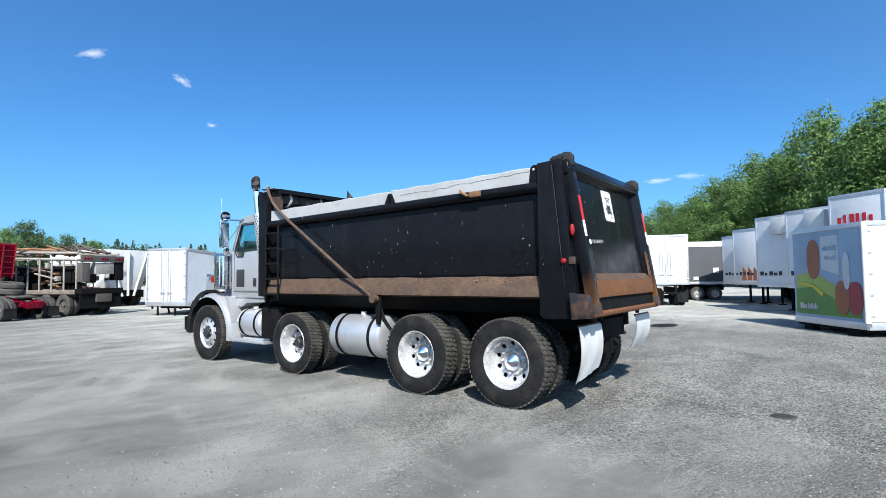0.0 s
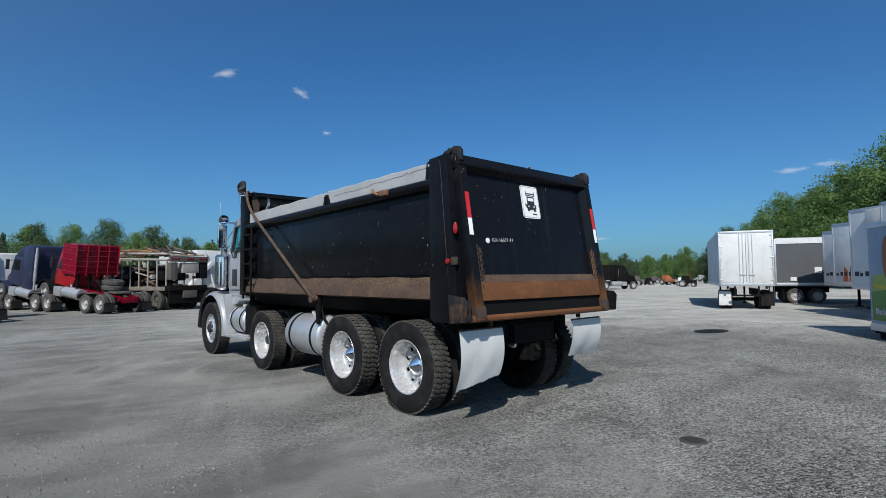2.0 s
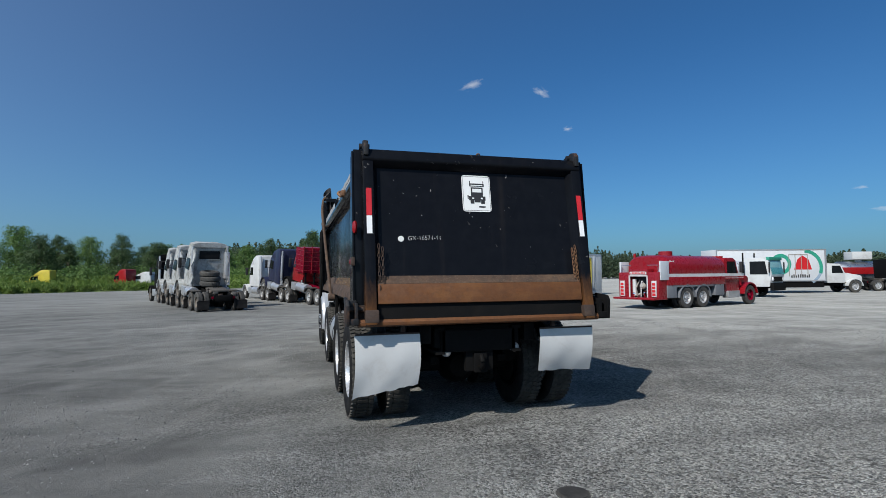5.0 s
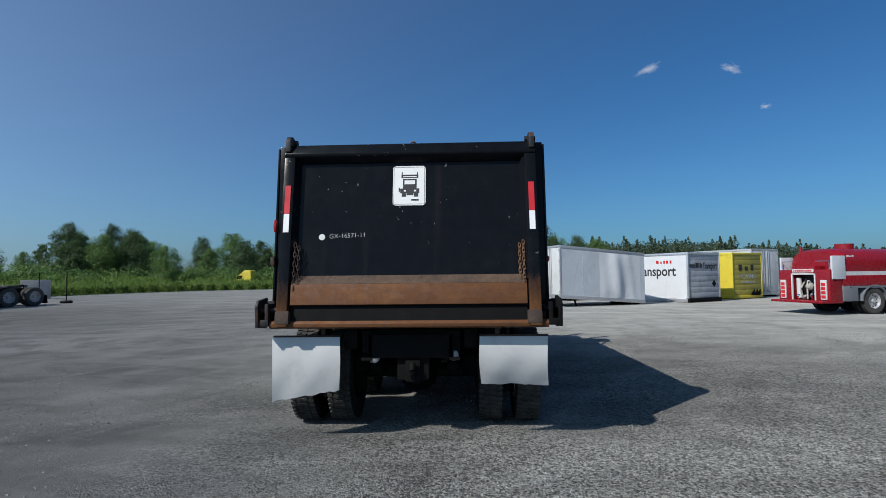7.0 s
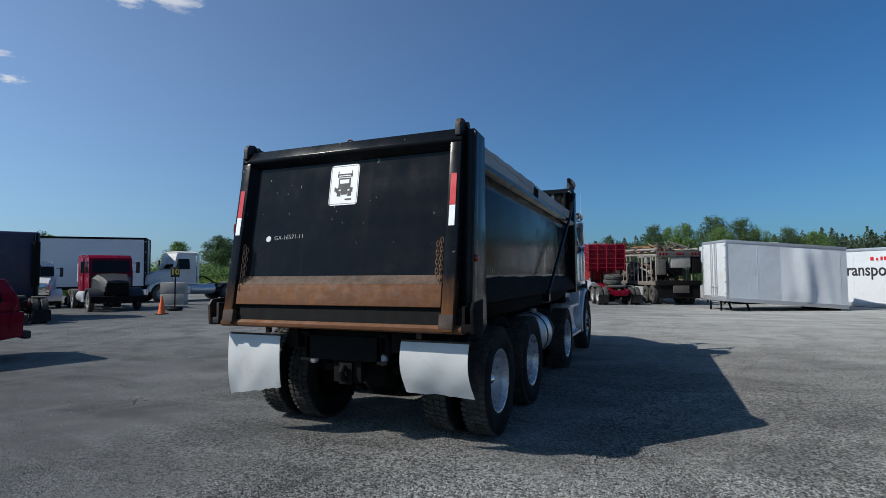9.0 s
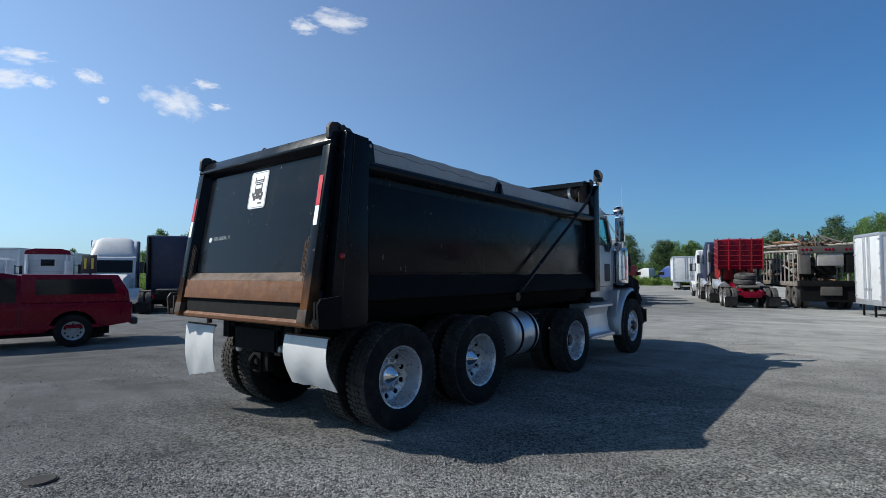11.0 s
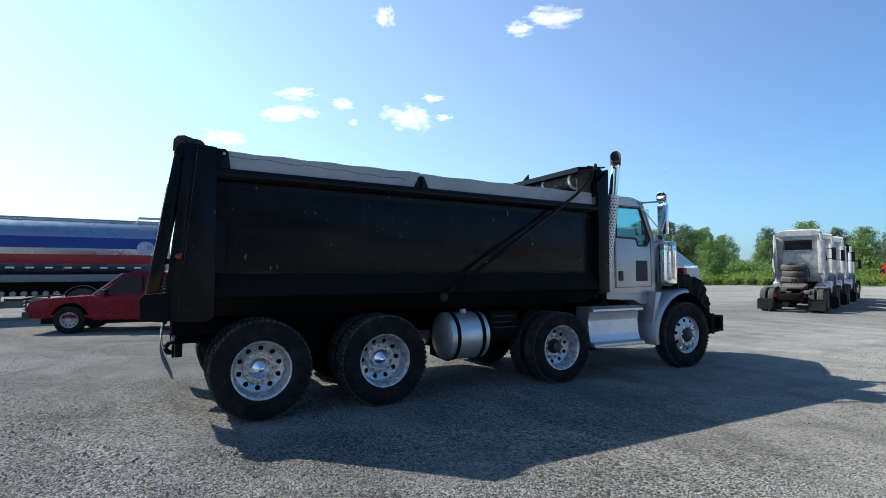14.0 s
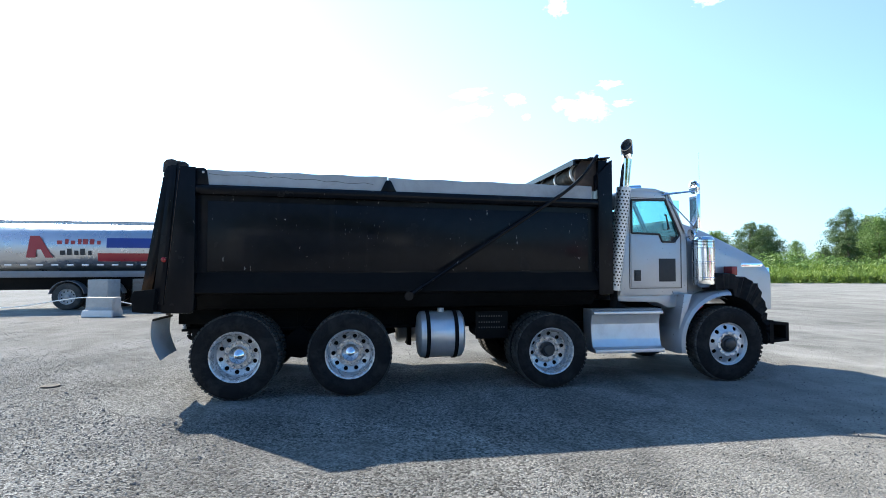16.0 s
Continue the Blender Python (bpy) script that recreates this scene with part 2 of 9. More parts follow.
    c = n.mix(n.math("MULTIPLY", n.ramp(grit2, 0.44, 0.62, 0, 0.45), n.ramp(loose, 0.0, 0.8, 0.45, 1.0)), c, shade_node(n, c, 0.66))
    grit3 = n.noise(9, 6, 0.75)
    dome = n.math("MULTIPLY", n.ramp(cells.outputs["Distance"], 0.0, 0.6, 1.9, 0.0), loose)
    h = n.math("ADD", n.math("ADD", n.math("MULTIPLY", grit, 0.5), n.math("MULTIPLY", n.math("MULTIPLY", sep.outputs["Green"], loose), 0.6)), n.math("ADD", n.math("ADD", n.math("MULTIPLY", grit2, 0.8), dome), n.math("MULTIPLY", grit3, 0.7)))
    n.bump(h, 0.9, 0.034)
    n.bsdf.inputs["Diffuse Roughness"].default_value = 0.8
    n.bsdf.inputs["Specular IOR Level"].default_value = 0.28
    return n.out(c, 0.9)


def grass_mat(name, a, b):
    n = Nodes(name)
    c = n.mix(n.noise(0.35, 6, 0.7), a, b)
    c = n.mix(n.ramp(n.noise(5, 4), 0.4, 0.7, 0, 0.5), c, shade(b, 1.5))
    return n.out(c, 0.9)


def leaf_mat(name, a, b, thin=0.4):
    n = Nodes(name)
    info = n.t.nodes.new("ShaderNodeNewGeometry")
    c = n.mix(info.outputs["Random Per Island"], a, b)
    c = n.mix(n.ramp(n.noise(0.4, 3), 0.4, 0.65, 0, 0.5), c, shade(a, 0.75))
    mat = n.out(c, 0.62)
    if thin:
        # light passes through the blade
        glow = n.t.nodes.new("ShaderNodeBsdfTranslucent")
        n.link(c, glow.inputs["Color"])
        both = n.t.nodes.new("ShaderNodeMixShader")
        both.inputs[0].default_value = thin
        n.link(n.bsdf.outputs[0], both.inputs[1])
        n.link(glow.outputs[0], both.inputs[2])
        n.link(both.outputs[0], n.t.nodes["Material Output"].inputs["Surface"])
    return mat


def glass_mat(name, tint):
    """A thin tinted pane: mostly clear, with a weak mirror on it."""
    n = Nodes(name)
    clear = n.t.nodes.new("ShaderNodeBsdfTransparent")
    n.link(n.mix(n.noise(2.5, 3), tint, shade(tint, 1.1)), clear.inputs["Color"])
    gloss = n.node("ShaderNodeBsdfGlossy", Roughness=0.04)
    both = n.t.nodes.new("ShaderNodeMixShader")
    both.inputs[0].default_value = 0.10
    n.link(clear.outputs[0], both.inputs[1])
    n.link(gloss.outputs[0], both.inputs[2])
    n.link(both.outputs[0], n.t.nodes["Material Output"].inputs["Surface"])
    n.t.nodes.remove(n.bsdf)
    return n.mat


M = dict(
    black=black_paint(),
    rust=rust_steel("rusty_steel"),
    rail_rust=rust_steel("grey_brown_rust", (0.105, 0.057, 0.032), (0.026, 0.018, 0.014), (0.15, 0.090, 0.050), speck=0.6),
    rust_bright=rust_steel("orange_brown_rust", (0.165, 0.057, 0.012), (0.050, 0.021, 0.009), (0.205, 0.084, 0.022)),
    rust_run=black_paint("black_paint_with_rust_runs", -0.05),
    # made for the right rub rail: dull steel with its shade in the near-black
    rail_dull=surface("dull_shaded_rail", (0.005, 0.0052, 0.006), 0.9, 0, 0.3, dirt=(0.012, 0.011, 0.010), dirt_at=(0.5, 0.8), dirt_amount=0.4),
    hub_dark=surface("greasy_dark_hub", (0.05, 0.05, 0.052), 0.45, 0.5, 0.3, 14, 4.0, bump=0.1),
    # steel behind the heat shield, darkened to give the holes their shade
    sleeve=surface("shaded_steel", (0.03, 0.029, 0.028), 0.7, 0.3, 0.3, bump=0.1),
    rust_dark=rust_steel("dark_rusty_steel", (0.065, 0.038, 0.026), (0.016, 0.013, 0.012), (0.12, 0.068, 0.04)),
    frame=surface("chassis_black", (0.0045, 0.0044, 0.0045), 0.75, 0, 0.3, dirt=(0.020, 0.017, 0.014), dirt_at=(0.5, 0.8), dirt_amount=0.35),
    rubber=surface("tyre_rubber", (0.010, 0.010, 0.011), 0.82, 0, 0.25, 22, 2.4, dirt=(0.060, 0.057, 0.052), dirt_at=(0.46, 0.78), dirt_amount=0.45, bump=0.2),
    rubber_dusty=surface("dusty_tyre", (0.035, 0.034, 0.033), 0.85, 0, 0.3, 18, 1.5, dirt=(0.13, 0.12, 0.105), dirt_at=(0.4, 0.75), dirt_amount=0.6),
    tread=surface("dusty_tread", (0.038, 0.037, 0.035), 0.9, 0, 0.3, 14, 2.0, dirt=(0.13, 0.123, 0.11), dirt_at=(0.4, 0.72), dirt_amount=0.65, bump=0.2),
    rim=surface("white_rim_paint", (0.54, 0.54, 0.545), 0.28, 0.45, 0.06, 12, 2.0, dirt=(0.30, 0.27, 0.23), dirt_at=(0.55, 0.8), dirt_amount=0.45),
    rim_grey=surface("aged_rim_paint", (0.42, 0.42, 0.42), 0.5, 0.2, 0.15, dirt=(0.2, 0.16, 0.12), dirt_at=(0.5, 0.75)),
    alu=surface("polished_aluminium", (0.60, 0.61, 0.63), 0.38, 0.7, 0.08, 10, 2.0, dirt=(0.35, 0.33, 0.30), dirt_at=(0.5, 0.8), dirt_amount=0.4, bump=0.05),
    chrome=surface("chrome", (0.82, 0.83, 0.85), 0.09, 1.0, 0.04, bump=0.02),
    silver=surface("silver_cab_paint", (0.40, 0.41, 0.43), 0.34, 0.45, 0.05, 20, 1.2, dirt=(0.40, 0.37, 0.33), dirt_at=(0.5, 0.8), dirt_amount=0.5, bump=0.04),
    board=surface("grey_painted_board", (0.33, 0.34, 0.35), 0.7, 0, 0.14, 9, 1.6, dirt=(0.24, 0.23, 0.22), dirt_at=(0.5, 0.75), bump=0.3),
    lamp_grey=surface("dusty_lamp_lens", (0.34, 0.33, 0.32), 0.3, 0, 0.3, 12, bump=0.1),
    ear=surface("worn_black_steel", (0.008, 0.008, 0.009), 0.6, 0, 0.2, 12, 3.0, dirt=(0.13, 0.055, 0.022), dirt_at=(0.52, 0.72), dirt_amount=0.7),
    flap=surface("white_mud_flap", (0.52, 0.53, 0.53), 0.45, 0, 0.07, 8, 2.0, dirt=(0.33, 0.30, 0.27), dirt_at=(0.52, 0.8), dirt_amount=0.55, bump=0.3, bump_scale=6, dist=0.01),
    red_lens=surface("red_lens", (0.26, 0.010, 0.012), 0.2, 0, 0.1, bump=0.0),
    red_tape=surface("red_reflective_tape", (0.55, 0.02, 0.025), 0.35, 0, 0.12, bump=0.1),
    white_tape=surface("white_reflective_tape", (0.80, 0.80, 0.80), 0.35, 0, 0.06, bump=0.1),
    ink=surface("black_ink", (0.02, 0.02, 0.022), 0.6, 0, 0.1, bump=0.0),
    chalk=surface("chalk", (0.68, 0.68, 0.66), 0.9, 0, 0.15, bump=0.2),
    placard=surface("white_placard", (0.76, 0.76, 0.74), 0.45, 0, 0.05, dirt=(0.4, 0.38, 0.35), dirt_at=(0.6, 0.8), dirt_amount=0.4, bump=0.0),
    tarp=surface("dark_tarpaulin", (0.05, 0.045, 0.042), 0.75, 0, 0.3, 8, 3.0, dirt=(0.16, 0.12, 0.085), dirt_at=(0.45, 0.7), bump=0.6, bump_scale=9, dist=0.02),
    glass=glass_mat("tinted_glass", (0.62, 0.85, 0.86)),
    dark_glass=surface("dark_window", (0.012, 0.014, 0.016), 0.06, 0, 0.2, bump=0.0),
    interior=surface("dark_cab_lining", (0.035, 0.033, 0.032), 0.8),
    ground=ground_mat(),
)
for key in ("frame", "rubber", "tread", "rail_dull", "tarp"):      # dust kills the gloss
    M[key].node_tree.nodes["Principled BSDF"].inputs["Specular IOR Level"].default_value = 0.15


# ---------------------------------------------------------------- mesh helpers
def nb():
    return bmesh.new()


def join(bm, tmp, m=None):
    if m is not None:
        bmesh.ops.transform(tmp, matrix=m, verts=tmp.verts)
    me = bpy.data.meshes.new("t")
    tmp.to_mesh(me)
    tmp.free()
    bm.from_mesh(me)
    bpy.data.meshes.remove(me)
    return bm


def box(bm, x0, x1, y0, y1, z0, z1, b=0.0, m=None):
    tmp = nb()
    bmesh.ops.create_cube(tmp, size=1)
    for v in tmp.verts:
        v.co = Vector(((x0 + x1) / 2 + v.co.x * (x1 - x0), (y0 + y1) / 2 + v.co.y * (y1 - y0), (z0 + z1) / 2 + v.co.z * (z1 - z0)))
    if b:
        bmesh.ops.bevel(tmp, geom=tmp.edges, offset=b, segments=2, affect="EDGES", profile=0.6)
    return join(bm, tmp, m)


def prism(bm, pts, axis, a, b, bev=0.0, m=None):
    """A polygon in the plane across the axis (x: y,z; y: x,z; z: x,y), drawn out from a to b."""
    tmp = nb()

    def at(p, k):
        return {"x": (k, p[0], p[1]), "y": (p[0], k, p[1]), "z": (p[0], p[1], k)}[axis]

    lo = [tmp.verts.new(at(p, a)) for p in pts]
    hi = [tmp.verts.new(at(p, b)) for p in pts]
    tmp.faces.new(lo)
    tmp.faces.new(hi[::-1])
    for i in range(len(pts)):
        j = (i + 1) % len(pts)
        tmp.faces.new((lo[i], hi[i], hi[j], lo[j]))
    bmesh.ops.recalc_face_normals(tmp, faces=tmp.faces)
    if bev:
        bmesh.ops.bevel(tmp, geom=tmp.edges, offset=bev, segments=2, affect="EDGES", profile=0.6)
    return join(bm, tmp, m)


def cyl(bm, p0, p1, r, r1=None, seg=20, caps=True):
    p0, p1 = Vector(p0), Vector(p1)
    tmp = nb()
    bmesh.ops.create_cone(tmp, cap_ends=caps, segments=seg, radius1=r, radius2=r if r1 is None else r1, depth=(p1 - p0).length)
    return join(bm, tmp, Matrix.Translation((p0 + p1) / 2) @ (p1 - p0).to_track_quat("Z", "Y").to_matrix().to_4x4())


def lathe(bm, prof, seg=32, m=None, close=False):
    """Turns a profile of (radius, height) round the z axis."""
    tmp = nb()
    rings = []
    for r, h in prof:
        if r < 1e-5:
            rings.append([tmp.verts.new((0, 0, h))])
        else:
            rings.append([tmp.verts.new((r * math.cos(2 * math.pi * i / seg), r * math.sin(2 * math.pi * i / seg), h)) for i in range(seg)])
    pairs = list(zip(rings, rings[1:])) + ([(rings[-1], rings[0])] if close else [])
    for a, b in pairs:
        for i in range(seg):
            j = (i + 1) % seg
            f = [a[i % len(a)], a[j % len(a)], b[j % len(b)], b[i % len(b)]]
            f = list(dict.fromkeys(f))
            if len(f) > 2:
                tmp.faces.new(f)
    bmesh.ops.recalc_face_normals(tmp, faces=tmp.faces)
    return join(bm, tmp, m)


def tube(bm, pts, r, seg=10, caps=True):
    """A round bar along a line of points."""
    pts = [Vector(p) for p in pts]
    rings = []
    for i, p in enumerate(pts):
        d = (pts[min(i + 1, len(pts) - 1)] - pts[max(i - 1, 0)]).normalized()
        q = d.to_track_quat("Z", "Y")
        rr = r[i] if isinstance(r, (list, tuple)) else r
        rings.append([bm.verts.new(p + q @ Vector((rr * math.cos(2 * math.pi * k / seg), rr * math.sin(2 * math.pi * k / seg), 0))) for k in range(seg)])
    for a, b in zip(rings, rings[1:]):
        for k in range(seg):
            j = (k + 1) % seg
            bm.faces.new((a[k], a[j], b[j], b[k]))
    if caps:
        bm.faces.new(rings[0][::-1])
        bm.faces.new(rings[-1])
    return bm


def curve_pts(pts, n=6):
    """A smooth line through points."""
    pts = [Vector(p) for p in pts]
    out = []
    for i in range(len(pts) - 1):
        a, b, c, d = pts[max(i - 1, 0)], pts[i], pts[i + 1], pts[min(i + 2, len(pts) - 1)]
        for k in range(n):
            t = k / n
            out.append(0.5 * ((2 * b) + (c - a) * t + (2 * a - 5 * b + 4 * c - d) * t * t + (3 * b - a - 3 * c + d) * t ** 3))
    return out + [pts[-1]]


def finish(me, smooth=True):
    if smooth:
        me.polygons.foreach_set("use_smooth", [True] * len(me.polygons))
        me.set_sharp_from_angle(angle=radians(32))
    return me


def mesh_of(name, bm, material, smooth=True):
    me = bpy.data.meshes.new(name)
    bm.to_mesh(me)
    bm.free()
    for mt in (material if isinstance(material, (list, tuple)) else [material]):
        me.materials.append(mt)
    return finish(me, smooth)


def part(name, bm, material, parent, label="", m=None):
    """One mesh object under a thing or under a part; bm may be a mesh that alike parts share."""
    me = bm if isinstance(bm, bpy.types.Mesh) else mesh_of(name, bm, material)
    ob = new(name, me)
    ob.parent = parent
    if m is not None:
        ob.matrix_basis = m
    return tagged(ob, label)


def thing(name, m, label, category, group=""):
    ob = new(name)
    ob.empty_display_size = 0.2
    ob.matrix_basis = m
    return tagged(ob, label, category, group)


def lettering(text, size, extrude=0.002, bold=0.0):
    """A flat mesh of the built-in font, centred, in its own x-y plane."""
    cu = bpy.data.curves.new("lettering", "FONT")
    cu.body, cu.size, cu.extrude, cu.align_x, cu.align_y, cu.offset = text, size, extrude, "CENTER", "CENTER", bold
    cu.resolution_u = 3
    ob = new("lettering", cu)
    bpy.context.view_layer.update()
    me = bpy.data.meshes.new_from_object(ob.evaluated_get(bpy.context.evaluated_depsgraph_get()))
    bpy.data.objects.remove(ob)
    bpy.data.curves.remove(cu)
    return me


# ---------------------------------------------------------------- ground
def ground():
    bm = nb()
    bmesh.ops.create_grid(bm, x_segments=1, y_segments=1, size=2500)
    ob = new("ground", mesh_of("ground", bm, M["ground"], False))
    return tagged(ob, "grey dusty gravel and worn asphalt yard", "ground", kind="structure")


ground()


# ---------------------------------------------------------------- wheels
def to_side(s):
    """Turns a wheel built with its face up so that the face looks to the right (s=1) or to the left (s=-1)."""
    return Matrix.Rotation(radians(90 * s), 4, "Y")


def tyre_mesh(name, r, w, rb, mat, lugs=54):
    bm = nb()
    h = w / 2
    prof = [(rb, -h * 0.80), (rb + 0.03, -h * 0.92), (r * 0.78, -h * 1.02), (r * 0.90, -h * 0.97), (r * 0.955, -h * 0.86), (r * 0.972, -h * 0.72),
            (r * 0.976, 0), (r * 0.972, h * 0.72), (r * 0.955, h * 0.86), (r * 0.90, h * 0.97), (r * 0.78, h * 1.02), (rb + 0.03, h * 0.92), (rb, h * 0.80)]
    lathe(bm, prof, 56, close=True)
    for i in range(lugs):
        for k, hh in enumerate((-0.70, -0.24, 0.24, 0.70)):
            a = 2 * math.pi * (i + (0.25 if k in (1, 2) else 0.5 * (k == 3))) / lugs
            tw = 2 * math.pi * r / lugs * (0.32 if k in (0, 3) else 0.29)
            m = Matrix.Rotation(a, 4, "Z") @ Matrix.Translation((r * 0.982, 0, hh * h)) @ Matrix.Rotation(radians(18 if k % 2 else -18), 4, "X")
            vs = [bm.verts.new(m @ Vector((x * r * 0.018, y * tw, z * h * 0.19))) for x in (-1, 1) for y in (-1, 1) for z in (-1, 1)]
            for f in ((4, 6, 7, 5), (0, 4, 5, 1), (2, 3, 7, 6), (0, 2, 6, 4), (1, 5, 7, 3)):
                bm.faces.new([vs[q] for q in f])
    for f in bm.faces:
        p = f.calc_center_median()
        f.material_index = int(math.hypot(p.x, p.y) > r * 0.95)
    me = mesh_of(name, bm, mat)
    me.materials.append(M["tread"])
    return me


def holed_disc(bm, r0, r1, z0, z1, holes, rh0, rh1, fine=5):
    """A dished wheel disc between two radii with a ring of round hand holes cut through it."""
    rc, rh, half = (rh0 + rh1) / 2, (rh1 - rh0) / 2, math.pi / holes
    cor = [math.atan2(v, u) for u, v in ((r1 - rc, half * rc), (r0 - rc, half * rc), (r0 - rc, -half * rc), (r1 - rc, -half * rc))]
    cor[2] += 2 * math.pi
    cor[3] += 2 * math.pi
    cor.append(cor[0] + 2 * math.pi)
    turn = [a + (b - a) * k / fine for a, b in zip(cor, cor[1:]) for k in range(fine)]

    def at(u, v, mid, dz=0.0):
        r, th = rc + u, mid + v / rc
        return bm.verts.new((r * math.cos(th), r * math.sin(th), z0 + (z1 - z0) * (r - r0) / (r1 - r0) + dz))

    for k in range(holes):
        mid = 2 * half * k
        outer, inner, deep = [], [], []
        for a in turn:
            c, sn = math.cos(a), math.sin(a)
            reach = min((r1 - rc) / c if c > 1e-6 else 9, (r0 - rc) / c if c < -1e-6 else 9, half * rc / abs(sn) if abs(sn) > 1e-6 else 9)
            outer.append(at(c * reach, sn * reach, mid))
            inner.append(at(c * rh, sn * rh, mid))
            if fine > 2:
                deep.append(at(c * rh, sn * rh, mid, -0.014))
        m = len(turn)
        for q in range(m):
            w = (q + 1) % m
            bm.faces.new((inner[q], outer[q], outer[w], inner[w]))
            if fine > 2:
                bm.faces.new((deep[q], inner[q], inner[w], deep[w]))


def rim_dish(mat):
    """Outer wheel of a pair: deep barrel, disc set far in."""
    bm = nb()
    lathe(bm, [(0.300, 0.090), (0.308, 0.100), (0.300, 0.110), (0.286, 0.104), (0.276, 0.085), (0.268, 0.03), (0.258, -0.055), (0.245, -0.075)], 60)
    holed_disc(bm, 0.172, 0.250, -0.098, -0.070, 10, 0.181, 0.235)
    lathe(bm, [(0.174, -0.098), (0.165, -0.082), (0.125, -0.08), (0.10, -0.085)], 60)
    lathe(bm, [(0.286, -0.125), (0.27, -0.08), (0.262, -0.055)], 48)
    for i in range(10):
        a = 2 * math.pi * i / 10 + 0.3
        c, sn = 0.146 * math.cos(a), 0.146 * math.sin(a)
        cyl(bm, (c, sn, -0.085), (c, sn, -0.076), 0.023, 0.023, 12)
        cyl(bm, (c, sn, -0.076), (c, sn, -0.035), 0.018, 0.014, 8)
    return mesh_of("rim", bm, mat)


def rim_front(mat):
    """Steered front wheel: disc bowed outwards near the flange."""
    bm = nb()
    lathe(bm, [(0.300, 0.075), (0.308, 0.088), (0.298, 0.098), (0.284, 0.090), (0.275, 0.07), (0.266, 0.06)], 60)
    holed_disc(bm, 0.175, 0.272, 0.098, 0.058, 10, 0.198, 0.254)
    lathe(bm, [(0.178, 0.097), (0.165, 0.108), (0.13, 0.105)], 60)
    lathe(bm, [(0.13, 0.105), (0.112, 0.09), (0.10, 0.055)], 60)
    for i in range(10):
        a = 2 * math.pi * i / 10
        cyl(bm, (0.150 * math.cos(a), 0.150 * math.sin(a), 0.09), (0.150 * math.cos(a), 0.150 * math.sin(a), 0.135), 0.017, 0.013, 6)
    return mesh_of("rim", bm, mat)


def wheel_meshes():
    w = {}
    bm = nb()
    lathe(bm, [(0, -0.15), (0.21, -0.15), (0.235, -0.135), (0.235, -0.115), (0.15, -0.11), (0, -0.11)], 32)
    w["drum"] = mesh_of("wheel", bm, M["frame"])
    w["tyre"] = tyre_mesh("tyre", 0.515, 0.255, 0.292, M["rubber"])
    w["tyre_small"] = tyre_mesh("tyre", 0.485, 0.245, 0.288, M["rubber"])
    w["dish"] = rim_dish(M["rim"])
    # inner rims: shade under the truck put into a near-black colour
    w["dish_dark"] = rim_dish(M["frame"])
    w["front"] = rim_front(M["alu"])
    bm = nb()
    lathe(bm, [(0.108, -0.10), (0.108, -0.043), (0.095, -0.025), (0.082, -0.019), (0.03, 0.037), (0.012, 0.044), (0, 0.045)], 32)
    w["cap"] = mesh_of("hub_cap", bm, M["chrome"])
    bm = nb()
    lathe(bm, [(0.10, -0.105), (0.098, -0.045), (0.078, -0.033), (0.074, 0.005), (0.06, 0.017), (0, 0.019)], 28)
    for i in range(8):
        a = 2 * math.pi * i / 8
        cyl(bm, (0.086 * math.cos(a), 0.086 * math.sin(a), -0.045), (0.086 * math.cos(a), 0.086 * math.sin(a), -0.02), 0.011, seg=6)
    w["hub"] = mesh_of("hub", bm, M["hub_dark"])
    bm = nb()
    lathe(bm, [(0.115, 0.05), (0.112, 0.10), (0.085, 0.112), (0.08, 0.145), (0.06, 0.155), (0, 0.157)], 28)
    w["front_hub"] = mesh_of("hub", bm, M["hub_dark"])
    return w


WM = wheel_meshes()


def add_wheel(parent, x, y, z, s, kind):
    m = Matrix.Translation((s * x, y, z)) @ to_side(s) @ Matrix.Rotation(random.uniform(0, 6), 4, "Z")
    wheel = part("wheel", WM["drum"], None, parent, m=m)
    part("tyre", WM["tyre_small" if kind.startswith("tag") else "tyre"], None, wheel, "black worn lug tyre")
    if kind == "front":
        part("rim", WM["front"], None, wheel, "bright aluminium rim with hand holes")
        part("hub", WM["front_hub"], None, wheel)
    else:
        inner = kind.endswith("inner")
        part("rim", WM["dish_dark" if inner else "dish"], None, wheel, "inner rim, coloured dark for the shade beneath the truck" if inner else "white deep-dish steel rim")
        if kind == "drive":
            part("hub_cap", WM["cap"], None, wheel, "chrome pointed hub cap")
        elif kind == "tag":
            part("hub", WM["hub"], None, wheel)


# ---------------------------------------------------------------- the black tipper truck
def loft(bm, sections, caps=True):
    rings = [[bm.verts.new(p) for p in s] for s in sections]
    n = len(rings[0])
    for a, b in zip(rings, rings[1:]):
        for i in range(n):
            j = (i + 1) % n
            bm.faces.new((a[i], a[j], b[j], b[i]))
    if caps:
        bm.faces.new(rings[0][::-1])
        bm.faces.new(rings[-1])
    bmesh.ops.recalc_face_normals(bm, faces=bm.faces)


def disc_part(name, parent, c, normal, r, depth, mat, label="", stretch=1.0):
    bm = nb()
    lathe(bm, [(0, depth), (r * 0.6, depth * 0.92), (r * 0.92, depth * 0.6), (r, 0.0), (r, -0.01), (0, -0.01)], 24)
    m = Matrix.Translation(c) @ Vector(normal).to_track_quat("Z", "Y").to_matrix().to_4x4() @ Matrix.Diagonal((1, stretch, 1, 1))
    bmesh.ops.transform(bm, matrix=m, verts=bm.verts)
    return part(name, bm, mat, parent, label)


